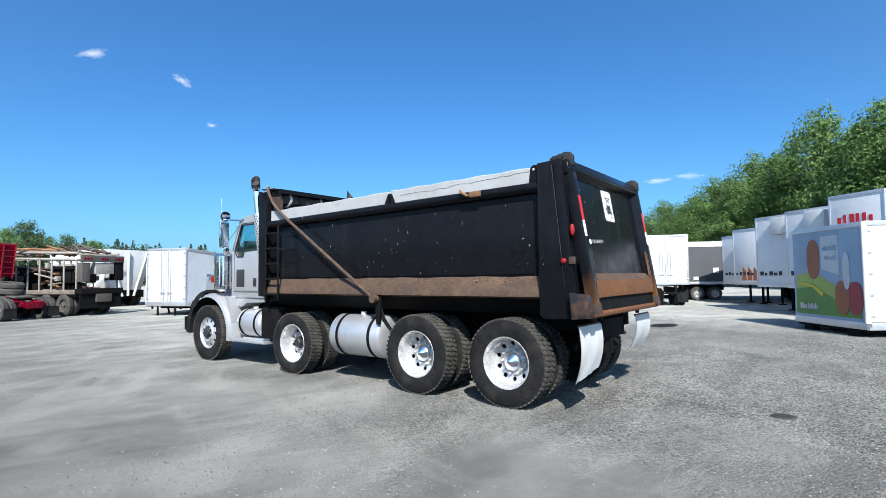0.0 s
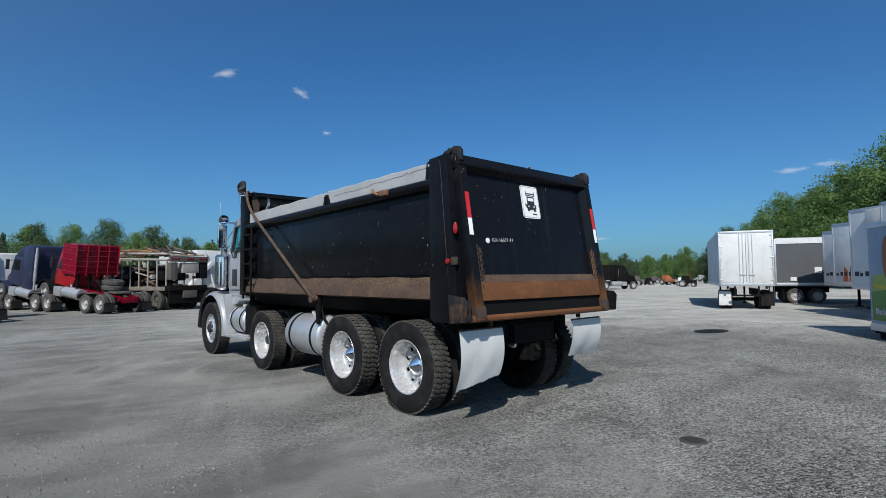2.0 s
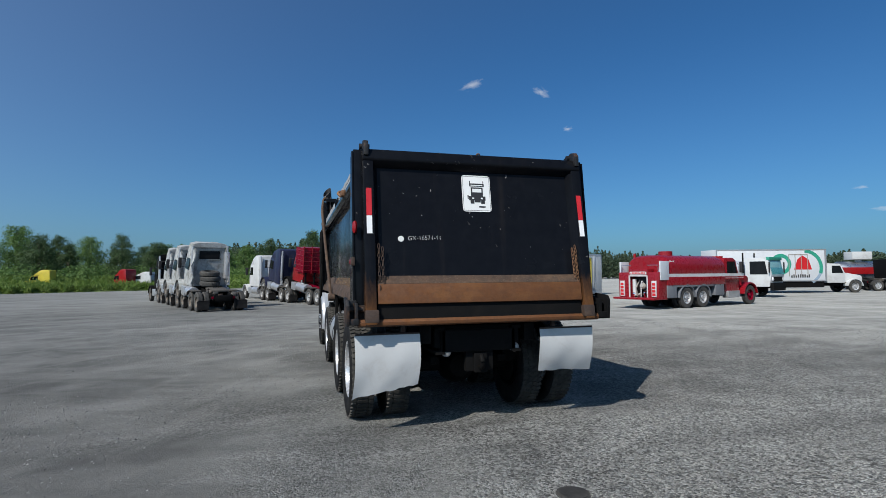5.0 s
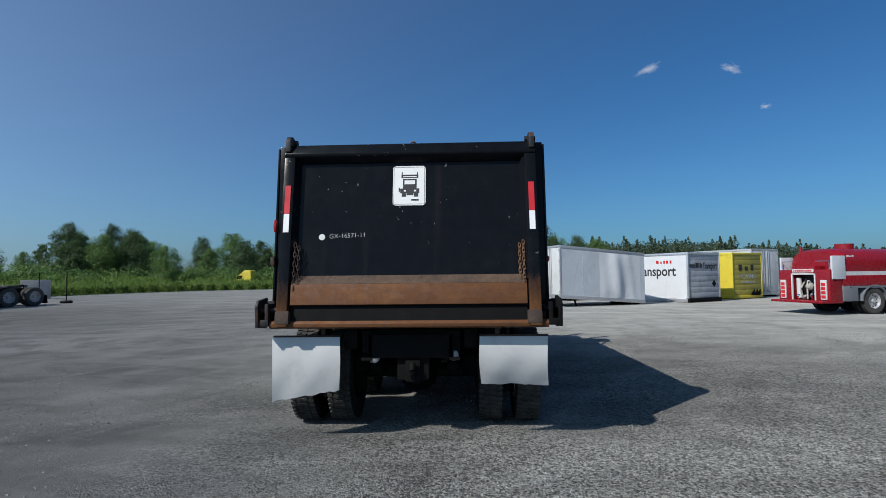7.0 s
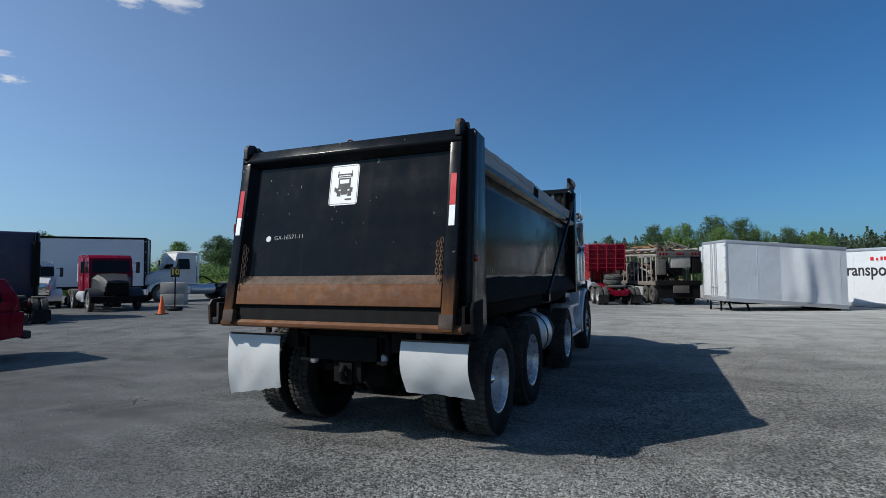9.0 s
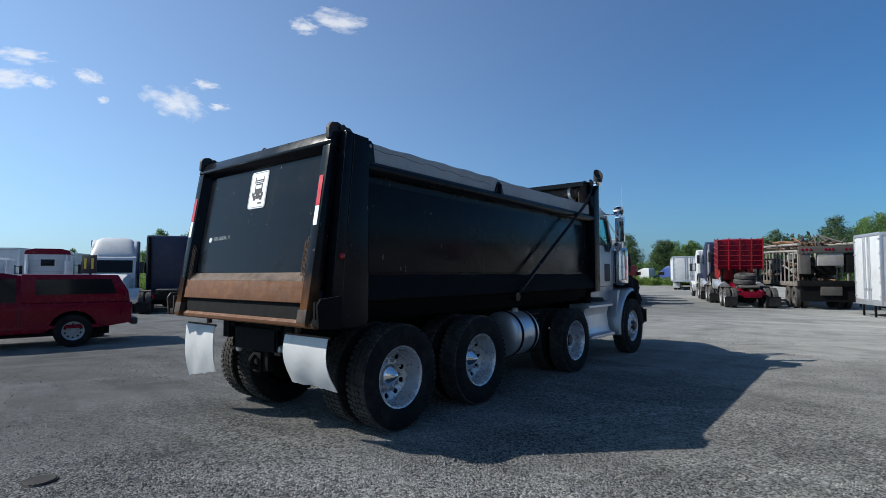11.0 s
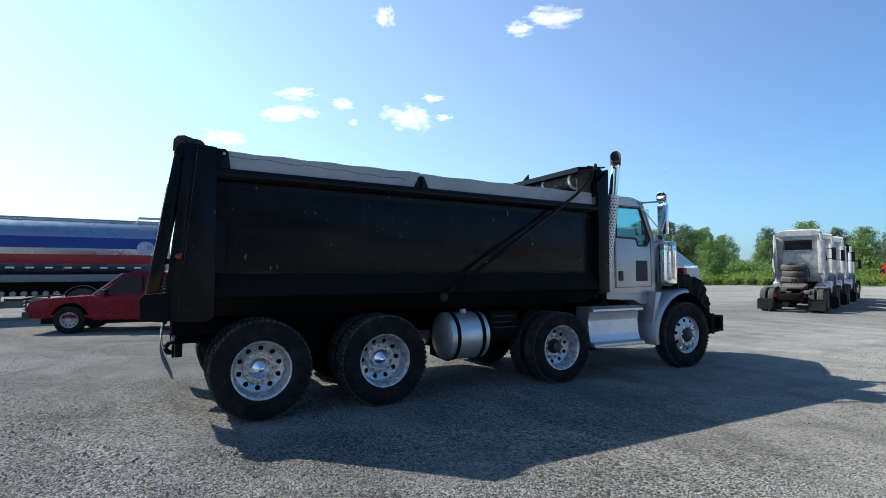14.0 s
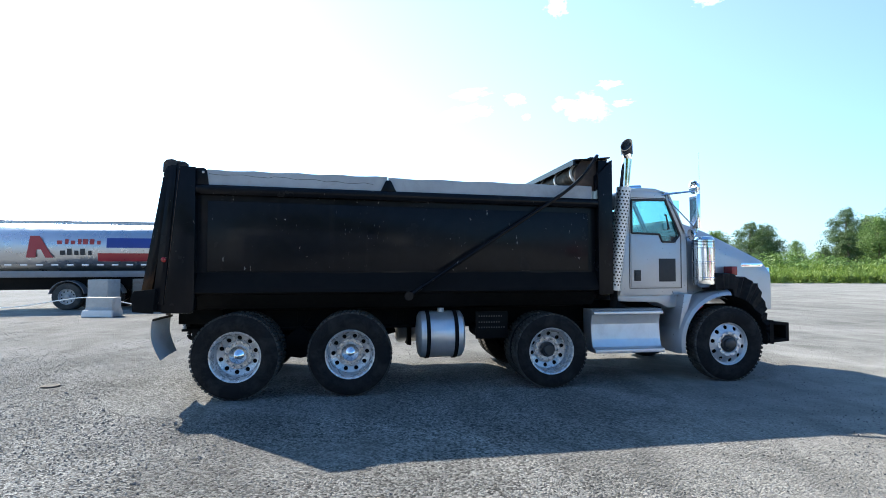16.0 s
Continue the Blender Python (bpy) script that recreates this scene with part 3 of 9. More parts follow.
def chassis(t):
    bm = nb()
    for s in (-1, 1):
        prism(bm, [(s * 0.36, 0.74), (s * 0.46, 0.74), (s * 0.46, 0.77), (s * 0.39, 0.77), (s * 0.39, 0.98), (s * 0.46, 0.98), (s * 0.46, 1.01), (s * 0.36, 1.01)], "y", -0.85, 7.1)
    for y in (-0.8, 0.66, 2.0, 3.2, 4.4, 5.6, 6.9):
        box(bm, -0.4, 0.4, y - 0.05, y + 0.05, 0.76, 0.98, 0.01)
    part("chassis_frame", bm, M["frame"], t, "black dusty steel chassis rails")
    for y, r in ((-0.01, 0.51), (1.335, 0.51), (3.92, 0.48), (6.48, 0.505)):
        bm = nb()
        cyl(bm, (-0.95, y, r), (0.95, y, r), 0.075)
        if y < 2:
            lathe(bm, [(0, -0.22), (0.12, -0.2), (0.2, -0.1), (0.22, 0), (0.2, 0.1), (0.12, 0.2), (0, 0.22)], 20, Matrix.Translation((0, y, r)) @ Matrix.Rotation(radians(90), 4, "X"))
            cyl(bm, (0, y + 0.2, r + 0.05), (0, y + 0.62, r + 0.16), 0.05)
        for s in (-1, 1):
            cyl(bm, (s * 0.56, y - 0.28, r + 0.12), (s * 0.62, y - 0.05, r + 0.12), 0.085)
            box(bm, s * 0.38 - 0.05, s * 0.38 + 0.05, y - 0.5, y + 0.5, r + 0.08, r + 0.16, 0.02)
        part("axle", bm, M["frame"], t)
    # walking beams and torque rods between the driven axles
    bm = nb()
    for s in (-1, 1):
        prism(bm, [(-0.2, 0.50), (0.66, 0.36), (1.5, 0.50), (1.5, 0.60), (0.85, 0.64), (0.66, 0.80), (0.47, 0.64), (-0.2, 0.60)], "x", s * 0.42 - 0.06, s * 0.42 + 0.06, 0.01)
        tube(bm, [(s * 0.3, -0.1, 0.78), (s * 0.3, 0.6, 0.92)], 0.03)
        tube(bm, [(s * 0.3, 1.4, 0.78), (s * 0.3, 0.7, 0.92)], 0.03)
    part("suspension", bm, M["frame"], t)
    # rear cross member with hitch and lamps
    bm = nb()
    box(bm, -0.46, 0.46, -0.80, -0.74, 0.80, 1.02, 0.015)
    box(bm, -0.13, 0.17, -0.80, -0.72, 0.55, 0.78, 0.015)
    box(bm, -0.62, -0.5, -0.84, -0.3, 0.85, 1.03, 0.01)
    box(bm, 0.5, 0.62, -0.84, -0.3, 0.85, 1.03, 0.01)
    cross = part("rear_cross_member", bm, M["frame"], t, "grimy black rear cross member")
    for x, z, r in ((-0.24, 0.90, 0.055), (0.28, 0.90, 0.055), (-0.34, 0.76, 0.05), (0.40, 0.78, 0.05)):
        disc_part("round_lamp", cross, (x, -0.812, z), (0, -1, 0), r, 0.03, M["lamp_grey"], "dusty round rear lamp")
    bm = nb()
    tube(bm, curve_pts([(0.02, -0.76, 0.60), (0.02, -0.86, 0.60), (0.02, -0.89, 0.66), (0.02, -0.85, 0.71)], 5), 0.028)
    box(bm, -0.05, 0.09, -0.83, -0.80, 0.54, 0.74, 0.008)
    part("pintle_hook", bm, M["frame"], t, "worn steel pintle hook")
    bm = nb()
    tube(bm, [(0.25, 7.0, 0.9), (0.25, 4.9, 0.95), (0.1, 2.0, 0.8), (0, 1.5, 0.62)], 0.05)
    box(bm, -0.3, 0.3, 4.6, 6.6, 0.55, 1.1, 0.05)
    part("driveline", bm, M["frame"], t)


def hoses(t):
    rng = random.Random(5)
    for k in range(7):
        x = rng.uniform(-0.7, 0.7)
        y = rng.choice((-0.7, 0.5, 2.0, 3.3)) + rng.uniform(-0.15, 0.15)
        bm = nb()
        tube(bm, curve_pts([(x, y, 0.95), (x + rng.uniform(-0.1, 0.1), y + 0.15, 0.70 + rng.uniform(-0.06, 0.06)), (x + rng.uniform(-0.2, 0.2), y + 0.4, 0.93)], 6), 0.014, 6)
        part("air_hose", bm, M["rubber"], t)


def body_side(t, s):
    left = s < 0
    y0, y1 = -0.48, 4.60

    def fall(y):                                       # the top edge drops towards the cab
        return -0.018 * (y + 0.36)

    bm = nb()
    prism(bm, [(y0, 1.26), (y1, 1.26), (y1, 2.50 + fall(y1)), (y0, 2.50 + fall(y0))], "x", s * 1.10, s * 1.135)
    # a slightly raised panel between the posts, with its folded edges
    prism(bm, [(y0 + 0.12, 1.53), (y1 - 0.14, 1.53), (y1 - 0.14, 2.38 + fall(y1)), (y0 + 0.12, 2.38)], "x", s * 1.135, s * 1.148, 0.006)
    side = part("body_side", bm, M["black"], t, "scratched black steel side of the tipper body")
    bm = nb()
    loft(bm, [[(s * x, y, z + fall(y)) for x, z in ((1.10, 2.44), (1.215, 2.455), (1.245, 2.485), (1.25, 2.495), (1.25, 2.53), (1.245, 2.54), (1.215, 2.565), (1.10, 2.565))] for y in (y0, 1.2, 2.9, y1 + 0.1)])
    part("top_rail", bm, M["black"], side)
    bm = nb()
    n = 24
    secs = []
    for i in range(n + 1):
        y = y0 + (y1 - y0) * i / n
        j = 0.006 * math.sin(i * 2.1) + 0.004 * math.sin(i * 5.3)
        secs.append([(s * 1.13, y, 1.515 + j), (s * 1.235, y, 1.335 + j * 0.5), (s * 1.24, y, 1.275), (s * 1.13, y, 1.25)])
    loft(bm, secs)
    # the right rail has the shade of its side put into the colour
    part("rub_rail", bm, M["rail_rust"] if left else M["rail_dull"], side, "rusty sloping rub rail with caked gravel dust" if left else "dull sloping rub rail, its shade put into the black")
    if left:
        # loose gravel lying along the top of the rail
        bm = nb()
        rng = random.Random(9)
        for i in range(380):
            y = y0 + 0.03 + rng.random() ** 2.0 * 2.9
            d = rng.random() * 0.9
            c = Vector((s * (1.142 + d * 0.06), y, 1.505 - d * 0.10))
            r = rng.uniform(0.005, 0.013)
            vs = [bm.verts.new(c + r * Vector((rng.uniform(0.5, 1.2) * a, rng.uniform(0.5, 1.2) * b, rng.uniform(0.4, 0.9) * e))) for a, b, e in ((1, 0, 0), (-1, 0, 0), (0, 1, 0), (0, -1, 0), (0, 0, 1), (0, 0, -1))]
            for f in ((0, 2, 4), (2, 1, 4), (1, 3, 4), (3, 0, 4), (2, 0, 5), (1, 2, 5), (3, 1, 5), (0, 3, 5)):
                bm.faces.new([vs[q] for q in f])
        tagged(part("spilt_gravel", bm, M["crumbs"], side, "tan gravel crumbs lying on the rail"), kind="stuff")
    # sideboards of grey plank with a splintered joint
    for a, b, dz in ((-0.36, 1.79, 0.0), (1.80, 4.50, -0.012)):
        bm = nb()
        k = 16
        secs = []
        for i in range(k + 1):
            y = a + (b - a) * i / k
            top = 2.748 + dz + fall(y) + 0.006 * math.sin(i * 1.7 + s)
            lo = 2.555 + fall(y)
            secs.append([(s * 1.150, y, lo), (s * 1.190, y, lo), (s * 1.186, y, top - 0.01), (s * 1.178, y, top), (s * 1.155, y, top), (s * 1.150, y, top - 0.01)])
        loft(bm, secs)
        part("sideboard", bm, M["board"], side, "grey weathered sideboard plank")
    bm = nb()
    rng = random.Random(3 if left else 4)
    pts = [(s * 1.1885, -0.34, 2.70)]
    y = -0.30
    while y < 1.6:
        y += rng.uniform(0.04, 0.16)
        pts.append((s * 1.1885, y, 2.70 - 0.085 * (y + 0.3) / 1.9 + rng.uniform(-0.012, 0.014)))
    for p, q in zip(pts, pts[1:]):
        tube(bm, [p, q], 0.0022, 4)
    part("board_crack", bm, M["ink"], side, "dark split along the sideboard")
    # brackets that hold the boards
    for yc, w, h in ((1.80, 0.105, 2.665),):
        bm = nb()
        prism(bm, [(yc - w, 2.51), (yc + w, 2.51), (yc + 0.035, h - 0.01), (yc + 0.02, h), (yc - 0.02, h), (yc - 0.035, h - 0.01)], "x", s * 1.188, s * 1.205, 0.003)
        prism(bm, [(yc - 0.012, 2.51), (yc + 0.012, 2.51), (yc + 0.012, h - 0.03), (yc - 0.012, h - 0.03)], "x", s * 1.205, s * 1.235)
        part("board_bracket", bm, M["black"], side)
    bm = nb()
    prism(bm, [(-0.50, 2.55), (-0.335, 2.55), (-0.36, 2.74), (-0.39, 2.765), (-0.50, 2.765)], "x", s * 1.185, s * 1.205, 0.004)
    plate = part("end_bracket", bm, M["black"], side)
    disc_part("bolt_head", plate, (s * 1.206, -0.40, 2.715), (s, 0, 0), 0.016, 0.008, M["rim_grey"])
    if left:
        bm = nb()
        box(bm, -1.285, -1.225, 0.28, 0.44, 2.47, 2.54, 0.015)
        tube(bm, curve_pts([(-1.27, 0.46, 2.49), (-1.30, 0.52, 2.53), (-1.27, 0.57, 2.56)], 4), 0.018)
        part("tarp_latch", bm, M["rust"], side, "rusty tarp latch welded to the top rail")


def rear_post(t, s):
    bm = nb()
    prism(bm, [(-0.47, 1.08), (-0.47, 2.765), (-0.745, 2.785), (-0.905, 1.08), (-0.80, 1.045), (-0.52, 1.035)], "x", s * 1.12, s * 1.262, 0.008)
    # raised outer strip behind the weld seam
    prism(bm, [(-0.675, 2.755), (-0.752, 2.765), (-0.918, 1.16), (-0.80, 1.14)], "x", s * 1.262, s * 1.280, 0.005)
    post = part("rear_post", bm, M["black"], t, "chipped black rear corner post")
    bm = nb()
    rng = random.Random(2)
    prev = None
    for i in range(28):
        f = i / 27
        p = Vector((s * 1.266, -0.648 - 0.145 * f, 2.72 - 1.55 * f))
        if prev:
            tube(bm, [prev, p], 0.0025 + 0.0015 * rng.random(), 5)
        prev = p
    part("weld_seam", bm, M["rust_dark"], post, "rusty weld seam")
    bm = nb()
    prism(bm, [(-0.58, 2.74), (-0.58, 2.81), (-0.62, 2.842), (-0.70, 2.848), (-0.76, 2.872), (-0.825, 2.862), (-0.86, 2.82), (-0.865, 2.71), (-0.72, 2.70)], "x", s * 1.125, s * 1.175, 0.012)
    cyl(bm, (s * 1.10, -0.72, 2.82), (s * 1.20, -0.72, 2.82), 0.03)
    part("hinge_ear", bm, M["ear"], post, "rounded tailgate hinge ear")
    if s < 0:
        disc_part("marker_lamp", post, (-1.262, -0.87, 2.0), (-0.72, -0.69, 0), 0.024, 0.018, M["red_lens"], "oval red marker lamp", 2.6)
        bm = nb()
        box(bm, -1.30, -1.262, -0.905, -0.835, 1.63, 1.71, 0.008)
        part("lamp_bracket", bm, M["rust_dark"], post)
    disc_part("side_lamp", post, (s * 1.282, -0.775 if s < 0 else -0.80, 1.668), (s, 0, 0), 0.030, 0.020, M["red_lens"], "small round red side lamp")
    # latch ear at the foot of the post
    bm = nb()
    prism(bm, [(-0.86, 1.33), (-1.08, 1.31), (-1.115, 1.26), (-1.10, 1.07), (-0.88, 1.05)], "x", s * 1.335, s * 1.362, 0.004)
    box(bm, min(s * 1.25, s * 1.34), max(s * 1.25, s * 1.34), -0.93, -0.87, 1.07, 1.30, 0.006)
    box(bm, min(s * 1.25, s * 1.34), max(s * 1.25, s * 1.34), -1.09, -1.05, 1.08, 1.14, 0.006)
    box(bm, min(s * 1.255, s * 1.285), max(s * 1.255, s * 1.285), -1.08, -0.88, 1.08, 1.28, 0.006)
    cyl(bm, (s * 1.20, -1.0, 1.22), (s * 1.345, -1.0, 1.22), 0.024)
    # the right ear takes the near-black of the right rub rail
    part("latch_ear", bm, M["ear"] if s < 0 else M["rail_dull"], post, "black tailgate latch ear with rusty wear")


TG = Matrix.Translation((0, -0.957, 1.5)) @ Matrix.Rotation(radians(-9.26), 4, "X")


def tailgate(t):
    bm = nb()
    box(bm, -1.09, 1.09, 0.0, 0.03, -0.02, 1.16)
    gate = part("tailgate", bm, M["black"], t, "black steel tailgate with rusty lower edge", m=TG)
    bm = nb()
    prism(bm, [(0.03, 1.11), (-0.008, 1.115), (-0.082, 1.165), (-0.09, 1.19), (-0.06, 1.285), (-0.03, 1.30), (0.03, 1.30)], "x", -1.185, 1.185, 0.008)
    part("top_beam", bm, M["black"], gate)
    for s in (-1, 1):
        bm = nb()
        box(bm, min(s * 1.08, s * 1.185), max(s * 1.08, s * 1.185), -0.085, 0.03, -0.44, 1.16, 0.012)
        prism(bm, [(s * 1.082, -0.08), (s * 1.035, 0.0), (s * 1.082, 0.0)], "z", -0.02, 1.13)
        stile = part("gate_stile", bm, M["rust_run"], gate, "black gate stile with rust runs at its foot")
        bm = nb()
        box(bm, min(s * 1.062, s * 1.188), max(s * 1.062, s * 1.188), -0.0895, 0.0, -0.42, -0.30, 0.012)
        part("stile_foot", bm, M["rust_dark"], stile, "rusted foot of the tailgate stile")
        bm = nb()
        box(bm, s * 1.132 - 0.026, s * 1.132 + 0.026, -0.0905, -0.083, 0.425, 0.60)
        part("white_reflector", bm, M["white_tape"], gate, "white reflective strip")
        bm = nb()
        box(bm, s * 1.132 - 0.026, s * 1.132 + 0.026, -0.0905, -0.083, 0.603, 0.875)
        part("red_reflector", bm, M["red_tape"], gate, "red reflective strip")
    bm = nb()
    prism(bm, [(0.0, 0.03), (-0.062, -0.055), (0.03, -0.055), (0.03, 0.03)], "x", -1.065, 1.065)
    part("ledge", bm, M["rail_rust"], gate, "dusty grey ledge")
    bm = nb()
    box(bm, -1.065, 1.065, -0.065, 0.02, -0.245, -0.056, 0.006)
    part("lower_panel", bm, M["rust_bright"], gate, "orange-brown rusted lower panel")
    bm = nb()
    box(bm, -1.065, 1.065, -0.03, 0.02, -0.40, -0.246, 0.0)
    part("bottom_rail", bm, M["frame"], gate)
    # placard with a dark lorry picture made of plain shapes
    bm = nb()
    pts = []
    for cx, cz, a0 in ((0.125, 0.165, 0), (-0.125, 0.165, 90), (-0.125, -0.165, 180), (0.125, -0.165, 270)):
        for k in range(4):
            a = radians(a0 + 30 * k)
            pts.append((cx + 0.03 * math.cos(a), cz + 0.03 * math.sin(a)))
    prism(bm, [(-0.002 + x, 0.885 + z) for x, z in pts], "y", -0.006, 0.0)
    plac = part("placard", bm, M["placard"], gate, "white placard with a dark lorry drawing")
    bm = nb()
    for x0, x1, z0, z1 in ((-0.145, 0.145, 0.181, 0.184), (-0.145, 0.145, -0.184, -0.181), (-0.147, -0.144, -0.18, 0.18), (0.144, 0.147, -0.18, 0.18)):
        box(bm, x0 - 0.002, x1 - 0.002, -0.0075, -0.006, 0.885 + z0, 0.885 + z1)
    part("placard_border", bm, M["ink"], plac)
    bm = nb()
    for x0, x1, z0, z1 in ((-0.075, 0.085, 0.075, 0.108), (-0.072, -0.064, 0.10, 0.135), (0.074, 0.082, 0.10, 0.135), (-0.06, 0.07, -0.03, 0.066), (-0.085, 0.095, -0.075, -0.03), (-0.07, -0.03, -0.11, -0.075), (0.045, 0.085, -0.11, -0.075), (-0.025, 0.04, -0.095, -0.075), (-0.1, -0.088, -0.06, -0.02), (0.02, 0.09, -0.15, -0.135)):
        box(bm, x0 - 0.002, x1 - 0.002, -0.0078, -0.006, 0.885 + z0, 0.885 + z1)
    tagged(part("lorry_drawing", bm, M["ink"], plac), kind="stuff")
    bm = nb()
    for x0, x1, z0, z1 in ((-0.045, 0.055, 0.012, 0.05), (-0.05, -0.03, -0.06, -0.045), (0.045, 0.065, -0.06, -0.045), (-0.06, 0.07, 0.084, 0.092)):
        box(bm, x0 - 0.002, x1 - 0.002, -0.0092, -0.0078, 0.885 + z0, 0.885 + z1)
    tagged(part("drawing_detail", bm, M["placard"], plac), kind="stuff")
    # chalked dot and stock number
    bm = nb()
    lathe(bm, [(0, 0.003), (0.028, 0.003), (0.03, 0)], 20, Matrix.Translation((-0.815, 0, 0.395)) @ Matrix.Rotation(radians(90), 4, "X"))
    part("chalk_dot", bm, M["chalk"], gate, "white round chalk dot")
    me = lettering("GX-16571-11", 0.062, 0.0012, -0.0016)
    me.materials.append(M["chalk"])
    tagged(part("stock_number", me, None, gate, "hand-chalked white stock number", m=Matrix.Translation((-0.575, -0.0015, 0.405)) @ Matrix.Rotation(radians(90), 4, "X") @ Matrix.Rotation(radians(2), 4, "Z")), kind="stuff")
    rng = random.Random(11)
    bm = nb()
    for k in range(9):
        x, z = rng.uniform(-0.95, 0.95), rng.uniform(0.25, 1.0)
        L = rng.uniform(0.003, 0.012)
        box(bm, x, x + 0.005, -0.003, 0.0, z, z + L)
    tagged(part("paint_chips", bm, M["board"], gate, "pale chips and nicks in the paint"), kind="stuff")
    # safety chains hanging in the corners
    for s, zt, zb in ((-1, 0.33, -0.16), (1, 0.33, -0.09)):
        bm = nb()
        n = 11
        for strand, dx in ((0, 0.0), (1, 0.035)):
            for i in range(n - 3 * strand):
                z = zt - (zt - zb) * (i + 0.5) / n - 0.03 * strand
                c = Vector((s * (1.045 - dx), -0.055 - 0.006 * (i % 2), z))
                a = radians(90 * (i % 2) + 20)
                ring = []
                for k in range(12):
                    th = 2 * math.pi * k / 12
                    u, v = 0.012 * math.cos(th), 0.026 * math.sin(th)
                    ring.append(c + Vector((u * math.cos(a), u * math.sin(a), v)))
                tube(bm, ring + [ring[0]], 0.0042, 5, False)
        part("safety_chain", bm, M["rust_dark" if s < 0 else "rust"], gate, "rusty safety chain")
    bm = nb()
    tube(bm, curve_pts([(0.02, -0.02, 1.285), (0.02, -0.04, 1.305), (0.05, -0.03, 1.31), (0.06, -0.02, 1.285)], 4), 0.008, 6)
    part("lifting_eye", bm, M["rust"], gate)


def tarp_gear(t):
    for s in (-1, 1):
        bm = nb()
        pts = curve_pts([(s * 1.272, 2.05, 1.22), (s * 1.272, 2.9, 1.775), (s * 1.272, 3.6, 2.23), (s * 1.272, 4.10, 2.56), (s * 1.268, 4.36, 2.79), (s * 1.24, 4.52, 3.00), (s * 1.19, 4.58, 3.06)], 6)
        tube(bm, pts, 0.024, 8)
        cyl(bm, (s * 1.22, 2.05, 1.22), (s * 1.31, 2.05, 1.22), 0.055)
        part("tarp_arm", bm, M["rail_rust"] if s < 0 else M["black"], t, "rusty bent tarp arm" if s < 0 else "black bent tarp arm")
        if s > 0:
            continue
        bm = nb()
        prism(bm, [(1.96, 1.28), (2.14, 1.28), (2.10, 1.14), (2.06, 0.86), (2.01, 0.86), (1.99, 1.14)], "x", s * 1.17, s * 1.21, 0.006)
        part("arm_bracket", bm, M["frame"], t)
        for q in range(3):
            bm = nb()
            tube(bm, curve_pts([(-1.16 + 0.03 * q, 2.03 + 0.03 * q, 1.2), (-1.12, 1.99 + 0.05 * q, 0.95), (-0.95, 1.93 + 0.03 * q, 0.72), (-0.7, 1.9, 0.6 + 0.05 * q)], 5), 0.012, 6)
            part("air_hose", bm, M["rubber"], t)
    bm = nb()
    n, secs = 30, []
    for i in range(n + 1):
        x = -1.08 + 2.16 * i / n
        r = 0.125 + 0.012 * math.sin(i * 1.9) + 0.008 * math.sin(i * 4.7)
        secs.append([(x, 4.44 + r * math.cos(a), 2.865 + r * math.sin(a) * 0.95) for a in [2 * math.pi * k / 14 for k in range(14)]])
    loft(bm, secs)
    roll = part("tarp_roll", bm, M["tarp"], t, "dark rolled tarpaulin across the front")
    for x in (-0.93, -0.28, 0.32, 0.93):
        bm = nb()
        cyl(bm, (x - 0.02, 4.44, 2.865), (x + 0.02, 4.44, 2.865), 0.143, seg=20)
        part("strap", bm, M["flap"], roll, "white strap round the tarpaulin")
    bm = nb()
    prism(bm, [(4.27, 2.985), (4.76, 3.03), (4.76, 3.05), (4.27, 3.005)], "x", -1.2, 1.2, 0.004)
    prism(bm, [(4.24, 2.93), (4.27, 2.93), (4.27, 3.005), (4.24, 3.0)], "x", -1.2, 1.2)
    part("tarp_cover", bm, M["black"], t, "black sheet cover over the tarpaulin")
    for s in (-1, 1):
        bm = nb()
        prism(bm, [(4.30, 2.66), (4.70, 2.56), (4.76, 3.05), (4.52, 3.06), (4.36, 2.98), (4.30, 2.85)], "x", s * 1.10, s * 1.115, 0.003)
        part("end_plate", bm, M["rust_dark"], t)
    bm = nb()
    prism(bm, [(-1.22, 2.99), (-1.10, 2.99), (-1.21, 3.10)], "y", 4.58, 4.60)
    part("corner_gusset", bm, M["board"], t)


def front_bulkhead(t):
    bm = nb()
    box(bm, -1.18, 1.18, 4.60, 4.72, 1.20, 3.0, 0.01)
    for s in (-1, 1):
        prism(bm, [(4.56, 1.215), (4.76, 1.22), (4.76, 3.0), (4.56, 2.80)], "x", s * 1.10, s * 1.258, 0.008)
    for x in (-0.6, 0, 0.6):
        box(bm, x - 0.05, x + 0.05, 4.72, 4.79, 1.25, 2.6, 0.01)
    part("front_bulkhead", bm, M["black"], t, "black steel front wall of the tipper body")
    # ladder
    bm2 = nb()
    for y in (4.17, 4.50):
        tube(bm2, [(-1.20, y, 2.40), (-1.29, y, 2.38), (-1.295, y, 1.75), (-1.295, y, 1.16)], 0.017, 8)
    for k in range(5):
        z = 1.26 + 0.25 * k
        box(bm2, -1.315, -1.275, 4.17, 4.50, z - 0.015, z + 0.015, 0.004)
    part("ladder", bm2, M["frame"], t, "dark steel ladder on the body side")


